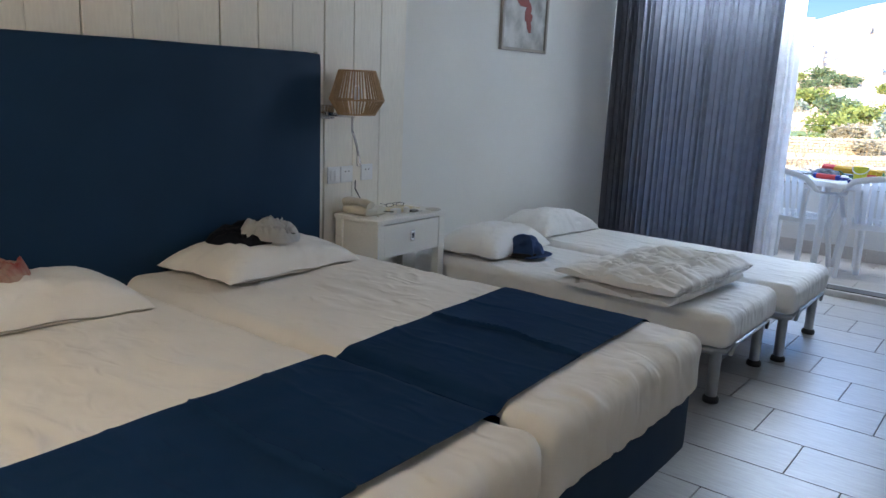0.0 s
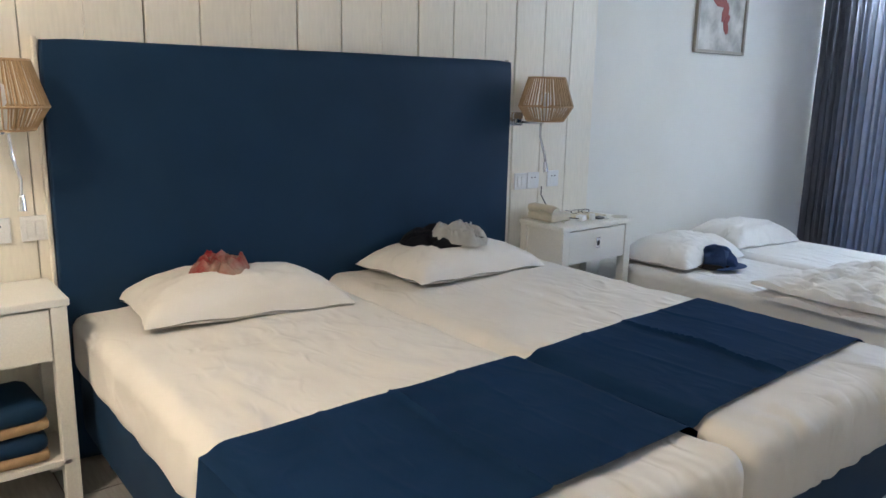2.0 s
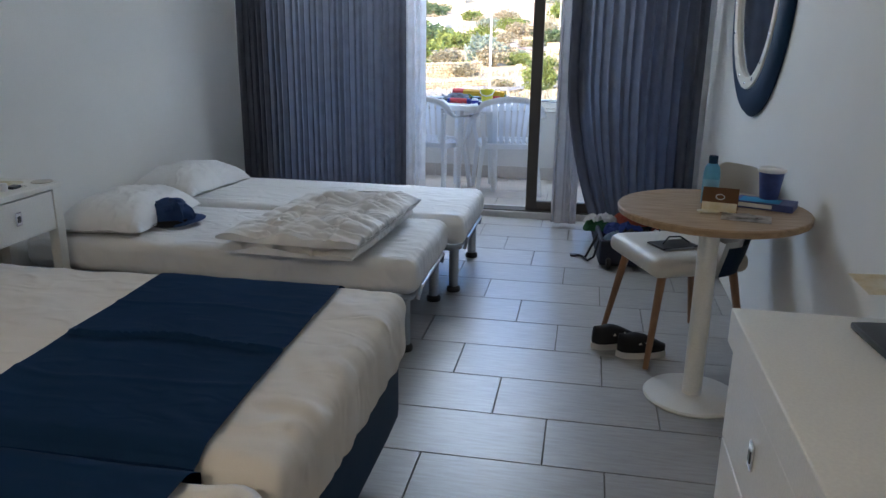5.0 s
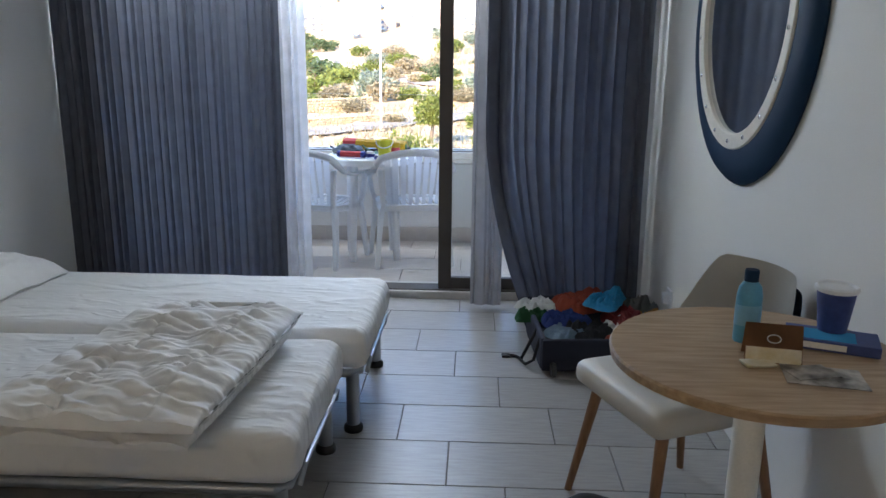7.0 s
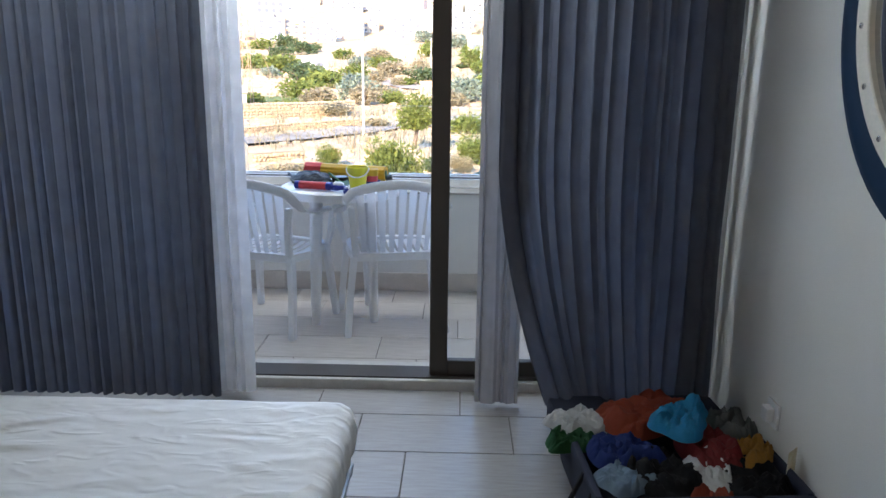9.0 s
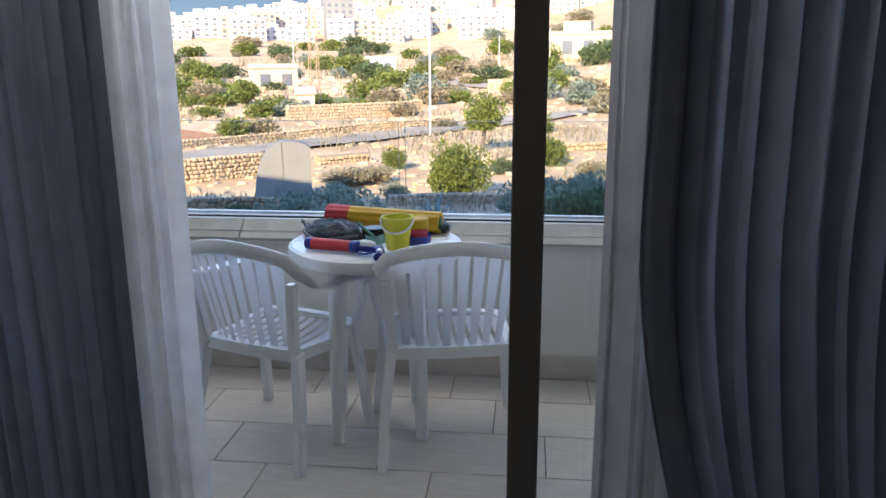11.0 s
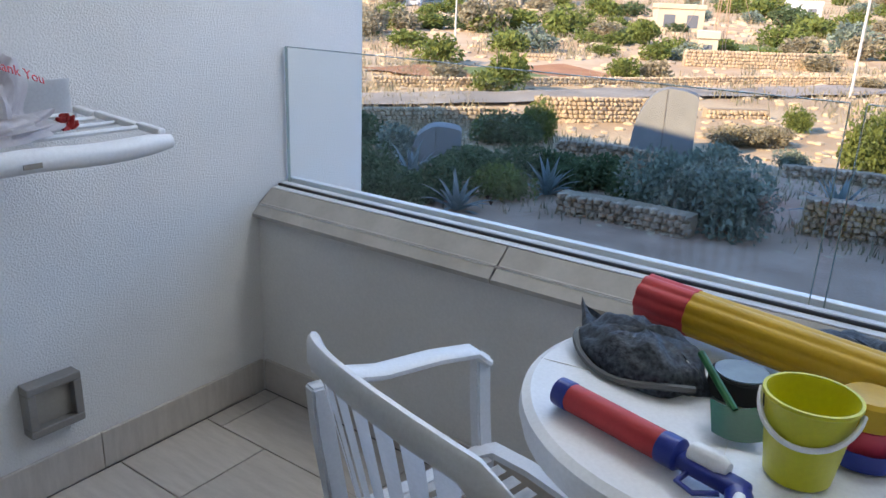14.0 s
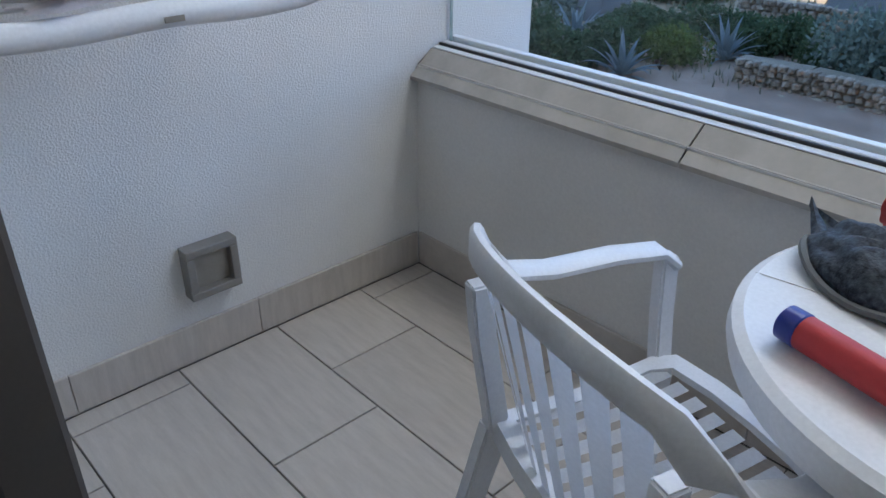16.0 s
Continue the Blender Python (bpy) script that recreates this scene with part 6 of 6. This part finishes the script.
def stone_wall(points, h, course, single, label):
    """A dry stone wall along (bearing, distance) points."""
    w = tagged(new("stone_wall"), label, "stone wall", kind="structure")
    r = random.Random(int(points[0][0] * 10 + points[0][1]))
    vs, fs = [], []
    core = bmesh.new()
    for (a0, d0), (a1, d1) in zip(points, points[1:]):
        p0, p1 = Vector(spot(a0, d0)), Vector(spot(a1, d1))
        L = (p1 - p0).length
        side = Vector((p1.y - p0.y, p0.x - p1.x, 0)).normalized()
        if side.dot(Vector((OX, OY, 0)) - p0) < 0:
            side = -side
        q = [p0 + side * 0.05, p1 + side * 0.05, p1 - side * 0.35, p0 - side * 0.35]
        vb = [core.verts.new(v + Vector((0, 0, -0.4))) for v in q] + [core.verts.new(v + Vector((0, 0, h - 0.06))) for v in q]
        for f in ((0, 1, 5, 4), (1, 2, 6, 5), (2, 3, 7, 6), (3, 0, 4, 7), (4, 5, 6, 7)):
            core.faces.new([vb[i] for i in f])
        rows = max(1, int(round(h / course)))
        for j in range(rows):
            s = r.uniform(0, course)
            while s < L:
                l = course * r.uniform(0.8, 1.5)
                p = p0.lerp(p1, min(1, s / L)) + side * (0.06 + r.uniform(-0.03, 0.04)) + Vector((0, 0, (j + 0.45) * course + r.uniform(-0.02, 0.02)))
                m = Matrix.Translation(p) @ Matrix.Rotation(math.atan2(p1.y - p0.y, p1.x - p0.x), 4, "Z") @ rot("Y", r.uniform(-9, 9)) @ Matrix.Diagonal((l * 1.02, 0.26, course * r.uniform(0.95, 1.15), 1))
                k = r.randrange(5)
                if single:
                    o = new("stone", STONE_ME[k])
                    o.parent = w
                    o.matrix_basis = m
                else:
                    base = len(vs)
                    vs.extend([tuple(m @ v.co) for v in STONE_ME[k].vertices])
                    fs.extend([tuple(base + i for i in f.vertices) for f in STONE_ME[k].polygons])
                s += l
    bmesh.ops.recalc_face_normals(core, faces=core.faces)
    part("core", core, M_CORE, w)
    if vs:
        me = bpy.data.meshes.new("stones")
        me.from_pydata(vs, [], fs)
        me.materials.append(M_STONES)
        o = tagged(new("stones", me), kind="stuff")
        o.parent = w


stone_wall([(-8.8, 17.3), (-2, 17.6), (4.5, 17.8)], 0.85, 0.12, True, "low dry stone wall of golden rubble in the garden")
stone_wall([(-26, 22), (-21.8, 21.5), (-18.6, 21.0)], 0.85, 0.15, True, "low dry stone wall behind the shrubs")
stone_wall([(-25.5, 16.6), (-21, 16.2), (-16, 15.6)], 0.55, 0.13, True, "low dry stone terrace edge among agaves")
stone_wall([(-10.5, 24.2), (-6, 24.6), (-1, 24.2)], 0.42, 0.14, True, "low dry stone terrace edge below the hedge")
stone_wall([(-41, 29), (-36, 30), (-30, 31)], 0.75, 0.16, False, "dry stone wall below the road")
stone_wall([(-28, 33), (-24, 33.5), (-20, 35)], 1.1, 0.18, False, "rubble bank below the road")
for pts, h, c in (([(-40, 44), (-34, 45), (-27, 49), (-20, 54), (-13, 60), (-6, 66)], 0.55, 0.2), ([(-18, 70), (-12, 74), (-8, 78)], 1.3, 0.28), ([(-16, 38), (-12, 40)], 0.5, 0.2), ([(-3, 114), (4, 109), (10, 106)], 1.8, 0.4),
                  ([(-31, 66), (-27, 67)], 0.6, 0.25), ([(2, 44), (10, 48)], 0.5, 0.25)):
    stone_wall(pts, h, c, False, "sunlit dry stone terrace wall on the hillside")


def strip(points, width, mat, name, label, lift=0.05, n=40):
    bm = bmesh.new()
    prev = None
    P = [Vector(spot(a, d)) for a, d in points]
    segs = len(P) - 1
    for i in range(n + 1):
        t = i / n * segs
        k = min(segs - 1, int(t))
        p = P[k].lerp(P[k + 1], t - k)
        dirv = (P[min(segs, k + 1)] - P[k]).normalized()
        side = Vector((-dirv.y, dirv.x, 0)).normalized()
        row = []
        for j in range(5):
            q = p + side * width * (j / 4 - 0.5)
            row.append(bm.verts.new((q.x, q.y, ground_z(q.x, q.y) + lift + 0.12)))
        if prev:
            for j in range(4):
                bm.faces.new((prev[j], prev[j + 1], row[j + 1], row[j]))
        prev = row
    bmesh.ops.recalc_face_normals(bm, faces=bm.faces)
    return structure(name, bm, mat, label, name, True)


M_ROAD = surface("pale_asphalt", (0.36, 0.30, 0.235), 0.9, col2=(0.22, 0.19, 0.16), scale=0.35, amount=0.9, grain=8, bump=0.2)
M_TRACK = surface("shaded_verge", (0.19, 0.16, 0.13), 0.95, grain=10)
M_FIELD = surface("red_soil", (0.40, 0.185, 0.075), 0.95, col2=(0.30, 0.13, 0.055), scale=0.6, amount=0.8, grain=6, bump=0.5, depth=0.05)
M_GRASS = surface("field_grass", (0.16, 0.20, 0.05), 0.95, col2=(0.10, 0.13, 0.04), scale=1.2, amount=0.9, grain=9, bump=0.6, depth=0.1)
strip([(-46, 36), (-37, 38), (-29, 41), (-20, 47), (-12, 54), (-4, 64), (4, 78), (12, 96)], 4.2, M_ROAD, "road", "pale dusty asphalt road crossing the hillside", 0.06, 90)
M_SOIL = surface("garden_soil", (0.52, 0.33, 0.22), 0.95, col2=(0.37, 0.215, 0.135), scale=0.9, amount=0.9, grain=14, bump=0.7, depth=0.03)
strip([(-46, 17.6), (-30, 17.8), (-15, 17.8), (0, 18), (12, 18.5)], 12.5, M_SOIL, "garden_bed", "reddish stony soil of the shaded hotel garden", -0.06, 60)
strip([(5, 92), (2, 108), (-3, 124), (-6, 150)], 5.0, M_ROAD, "track", "pale dirt track climbing the hillside", 0.1, 40)
strip([(-29, 54), (-23.6, 58)], 9, M_FIELD, "field", "bare red-brown ploughed soil", 0.08, 16)
strip([(-38, 50), (-33.5, 54)], 9, M_FIELD, "field", "bare red-brown ploughed soil", 0.08, 16)
strip([(-34, 52), (-29.5, 55)], 7, M_GRASS, "field", "dry green grass plot", 0.10, 16)
strip([(-16, 96), (-9.5, 100)], 9, M_GRASS, "field", "bright green crop plot on a terrace", 0.12, 16)

# ---- concrete shelters, poles, buildings ----
M_CONC = surface("weathered_concrete", (0.26, 0.25, 0.235), 0.9, col2=(0.19, 0.185, 0.175), scale=1.5, grain=25, bump=0.3, depth=0.01)


def shelter(az, d, w, h):
    x, y, z = spot(az, d)
    t = thing("concrete_shelter", "grey weathered concrete dome-like shelter in the garden", "shelter", Matrix.Translation((x, y, z)) @ rot("Z", -az))
    n = 22
    prof = [(-w / 2 + 0.06 * w, 0)] + [(-w / 2 * math.cos(math.pi / 2 * (i / n)) + 0.10 * w, h * (0.15 + 0.85 * math.sin(math.pi / 2 * (i / n)))) for i in range(n + 1)] + [(0.28 * w, h * 0.985), (0.46 * w, h * 0.93), (w / 2, h * 0.86), (w / 2, 0)]
    bm = bmesh.new()
    f = [bm.verts.new((px, -0.5 + 0.10 * pz, pz - 0.05)) for px, pz in prof]
    m = [bm.verts.new((px * 1.02, 0.5, pz * 1.0 - 0.05)) for px, pz in prof]
    b = [bm.verts.new((px * 0.8, 1.4, pz * 0.8 - 0.05)) for px, pz in prof]
    for p, q in ((f, m), (m, b)):
        for i in range(len(prof)):
            j = (i + 1) % len(prof)
            bm.faces.new((p[i], p[j], q[j], q[i]))
    bm.faces.new(f)
    bm.faces.new(list(reversed(b)))
    bmesh.ops.recalc_face_normals(bm, faces=bm.faces)
    part("shell", bm, M_CONC, t, "", True)
    part("seam", tube([(0.05 * w, -0.515 + 0.10 * h * k / 8, h * k / 8 * 0.96) for k in range(9)], 0.012, 5), M_TRACK, t)


shelter(-19.0, 26, 2.15, 2.25)
shelter(-35.2, 22, 1.6, 1.15)
M_POLE = plain("pale_pole", (0.55, 0.52, 0.46), 0.6)


def pole(az, d, h, r, arms=True):
    x, y, z = spot(az, d)
    t = thing("utility_pole", "slim pale utility pole on the hillside", "pole", Matrix.Translation((x, y, z)))
    part("shaft", tube([(0, 0, -0.2), (0, 0, h)], [r, r * 0.6], 10), M_POLE, t, "", True)
    if arms:
        part("crossarm", box(-0.5, -0.04, h * 0.93, 0.5, 0.04, h * 0.93 + 0.08), M_POLE, t)


pole(-7.3, 55, 12.5, 0.10)
pole(-34.3, 85, 7.5, 0.12)
pole(8.8, 70, 6.0, 0.11)
pole(-17.3, 130, 9, 0.12)
pole(-2.2, 170, 8, 0.14)
pole(1.5, 180, 8, 0.14)


def mast(az, d, h):
    x, y, z = spot(az, d)
    t = thing("lattice_mast", "rusty guyed lattice mast beside a ruined hut", "mast", Matrix.Translation((x, y, z)))
    M_RUST = plain("rusty_steel", (0.42, 0.27, 0.17), 0.7)
    for sx, sy in ((-1, -1), (1, -1), (1, 1), (-1, 1)):
        part("upright", tube([(0.55 * sx, 0.55 * sy, 0), (0.25 * sx, 0.25 * sy, h)], 0.05, 6), M_RUST, t)
    for k in range(9):
        z0, z1 = h * k / 9, h * (k + 1) / 9
        w0, w1 = 0.55 - 0.3 * k / 9, 0.55 - 0.3 * (k + 1) / 9
        s = 1 if k % 2 else -1
        part("brace", tube([(-w0 * s, -w0, z0), (w1 * s, -w1, z1)], 0.03, 5), M_RUST, t)
        part("brace", tube([(-w0, -w0 * s, z0), (-w1, w1 * s, z1)], 0.03, 5), M_RUST, t)
    for s in (-1, 1):
        part("guy", tube([(0, 0, h * 0.9), (4.5 * s, -1, 0)], 0.02, 5), M_RUST, t)


mast(-15.9, 80, 11)


def house(az, d, w, h, depth, floors, bays, col, label, turn=0, balc=True):
    x, y, z = spot(az, d)
    t = thing("apartment_building", label, "building", Matrix.Translation((x, y, z - 2)) @ rot("Z", -az + turn), "far apartment buildings")
    H2 = h + 2
    part("wall", box(-w / 2, 0, 0, w / 2, depth, H2), col, t)
    part("roof", box(-w / 2 - 0.2, -0.2, H2, w / 2 + 0.2, depth, H2 + 0.8, 0.1, 1), col, t)
    if w > 8:
        part("roof_hut", box(-w * 0.2, depth * 0.3, H2 + 0.8, w * 0.12, depth * 0.8, H2 + 3.2), col, t)
    fh, bw = h / floors, w / bays
    for i in range(floors):
        for j in range(bays):
            cx, cz = -w / 2 + (j + 0.5) * bw, 2 + (i + 0.5) * fh
            key = ("pane", round(bw, 2), round(fh, 2))
            if key not in HOUSE_ME:
                b = box(-bw * 0.24, -0.06, -fh * 0.30, bw * 0.24, 0.1, fh * 0.26)
                me = bpy.data.meshes.new("window")
                b.to_mesh(me)
                b.free()
                me.materials.append(M_DARKWIN)
                HOUSE_ME[key] = me
                b = box(-bw * 0.36, -0.9, -fh * 0.42, bw * 0.36, 0.0, -fh * 0.13, 0.05, 1)
                me = bpy.data.meshes.new("balcony")
                b.to_mesh(me)
                b.free()
                me.materials.append(M_HWHITE)
                HOUSE_ME["b", key] = me
            o = new("window", HOUSE_ME[key])
            o.parent, o.location = t, (cx, 0, cz)
            if balc and (j + i) % 2 == 0:
                o = new("balcony", HOUSE_ME["b", key])
                o.parent, o.location = t, (cx, 0, cz)


HOUSE_ME = {}
M_DARKWIN = plain("far_window_glass", (0.15, 0.155, 0.17), 0.3)
M_HWHITE = plain("white_render", (0.62, 0.605, 0.58), 0.9, scale=0.3)
M_HCREAM = plain("cream_stone", (0.58, 0.475, 0.33), 0.9, scale=0.3)
M_HPINK = plain("pale_pink_render", (0.66, 0.52, 0.42), 0.9, scale=0.3)
for az, d, w, h, fl, by, col in ((-33.0, 225, 9, 9, 3, 3, M_HCREAM), (-31.2, 220, 12, 13, 4, 4, M_HCREAM), (-29.3, 235, 11, 11.5, 4, 4, M_HCREAM), (-36.2, 210, 9, 12, 4, 3, M_HWHITE), (-38.5, 190, 10, 10, 3, 3, M_HWHITE), (-35, 230, 6, 7, 2, 2, M_HWHITE), (-32, 205, 16, 6, 2, 6, M_HCREAM), (-41, 200, 14, 13, 4, 4, M_HCREAM)):
    house(az, d, w, h, 10, fl, by, col, "sunlit cream stone apartment block at the edge of town", rng.uniform(-14, 14))
for k in range(64):
    az = -27.5 + 32 * ((k * 0.618) % 1.0)
    d = 400 + 150 * ((k * 0.37) % 1.0) + 30 * rng.random()
    w, fl = rng.uniform(9, 20), rng.choice((2, 3, 3, 4, 4))
    house(az, d, w, fl * 2.9, 11, fl, max(3, int(w / 3.6)), rng.choice((M_HWHITE, M_HWHITE, M_HWHITE, M_HPINK, M_HCREAM)), "sunlit white apartment block in the hillside town", rng.uniform(-18, 18))
house(-13.8, 430, 15, 24, 14, 7, 4, M_CONC, "tall grey concrete tower block in the hillside town", 8, False)
house(-18.6, 128, 7, 3.4, 6, 1, 2, M_HCREAM, "ruined square stone farm hut", 10, False)
house(-16.6, 78, 1.8, 2.0, 1.6, 1, 1, M_HCREAM, "tiny ruined stone hut beside the mast", 0, False)
house(3.5, 185, 20, 5.5, 8, 1, 4, M_HCREAM, "low flat-roofed stone farmhouse on the slope", -10, False)
house(-11.0, 200, 8, 3.5, 6, 1, 2, M_HWHITE, "small white flat-roofed house", 0, False)


def crane(az, d, h):
    x, y, z = spot(az, d)
    t = thing("tower_crane", "distant construction tower crane over the town", "crane", Matrix.Translation((x, y, z)) @ rot("Z", -az))
    M_CR = plain("crane_paint", (0.55, 0.30, 0.18), 0.6)
    part("tower", box(-0.6, -0.6, 0, 0.6, 0.6, h), M_CR, t)
    part("jib", box(-9, -0.4, h, 14, 0.4, h + 1.0), M_CR, t)
    part("cab", box(-1.2, -1.2, h - 2, 1.2, 1.2, h), M_CR, t)


crane(-35.8, 330, 22)
crane(-29.2, 300, 20)
bt = thing("water_tank", "small bright blue plastic water tank", "water tank", Matrix.Translation(spot(-22.7, 112)))
part("drum", lathe([(0.5, 0), (0.55, 0.1), (0.55, 1.2), (0.4, 1.35)], 20), plain("blue_drum", (0.02, 0.16, 0.55), 0.4), bt, "", True)
# scattered rubble, past counting
r2 = np.random.default_rng(4)
vs, fs = [], []
for k in range(2600):
    az, d = r2.uniform(-44, 15), 15 * (14 ** r2.random())
    x, y, z = spot(az, d)
    s = (0.05 + 0.010 * d) * r2.uniform(0.4, 1.1)
    m = Matrix.Translation((x, y, z)) @ rot("Z", r2.uniform(0, 360)) @ Matrix.Diagonal((s * 1.4, s, s * 0.7, 1))
    base = len(vs)
    me = STONE_ME[k % 5]
    vs.extend([tuple(m @ v.co) for v in me.vertices])
    fs.extend([tuple(base + i for i in f.vertices) for f in me.polygons])
me = bpy.data.meshes.new("rubble")
me.from_pydata(vs, [], fs)
me.materials.append(M_STONES)
tagged(new("rubble", me), "scattered limestone rubble on dry ground", "rubble", kind="stuff")
# dry grass tufts
gv = []
for k in range(5200):
    az, d = r2.uniform(-44, 15), 16 * (18 ** r2.random())
    x, y, z = spot(az, d)
    if noise.noise(Vector((x * 0.06, y * 0.06, 2))) < -0.05:
        continue
    s = 0.10 + 0.006 * d
    for q in range(4):
        a = r2.uniform(0, 6.28)
        dx, dy = math.cos(a) * s * 0.5, math.sin(a) * s * 0.5
        ox, oy = r2.normal(0, s, 2)
        gv += [[x + ox - dy * 0.25, y + oy + dx * 0.25, z - 0.02], [x + ox + dy * 0.25, y + oy - dx * 0.25, z - 0.02], [x + ox + dx, y + oy + dy, z + s * 1.2], [x + ox + dx * 0.9, y + oy + dy * 0.9, z + s * 1.2]]
gm = leaf_mesh("dry_grass", np.array(gv), M_LEAF[3])
tagged(new("dry_grass", gm), "tufts of dry straw-coloured grass on the slope", "grass", kind="stuff")

# ---- floor tiles, each a piece of its own ----
def tiled(parent, x0, x1, y0, y1, yref, pitch, xref, mat, thick=0.008):
    made = {}
    k0 = math.floor((y0 - yref) / pitch)
    k1 = math.ceil((y1 - yref) / pitch)
    for k in range(k0, k1):
        ya, yb = max(y0, yref + k * pitch), min(y1, yref + (k + 1) * pitch)
        if yb - ya < 0.02:
            continue
        off = (xref - 0.2 * k) % 0.6
        i0 = math.floor((x0 - off) / 0.6)
        for i in range(i0, math.ceil((x1 - off) / 0.6)):
            xa, xb = max(x0, off + 0.6 * i), min(x1, off + 0.6 * (i + 1))
            if xb - xa < 0.02:
                continue
            w, d = round(xb - xa - 0.0045, 4), round(yb - ya - 0.0045, 4)
            if (w, d) not in made:
                bm = box(-w / 2, -d / 2, -thick, w / 2, d / 2, 0, 0.0012, 1)
                me = bpy.data.meshes.new("tile")
                bm.to_mesh(me)
                bm.free()
                me.materials.append(mat)
                made[w, d] = me
            t = new("tile", made[w, d])
            t.parent = parent
            t.location = ((xa + xb) / 2, (ya + yb) / 2, 0.0003 * wob((xa * 3, ya * 3, 0), 2.0))


tiled(bpy.data.objects["floor"], XL + 0.001, XR - 0.001, YB, YF + 0.02, 2.86, 0.3085, -0.58, M_TILE)
tiled(bpy.data.objects["balcony_floor"], XL + 0.012, XE - 0.001, YO + 0.045, BYE - 0.012, 6.845, 0.304, -2.594, M_BTILE)
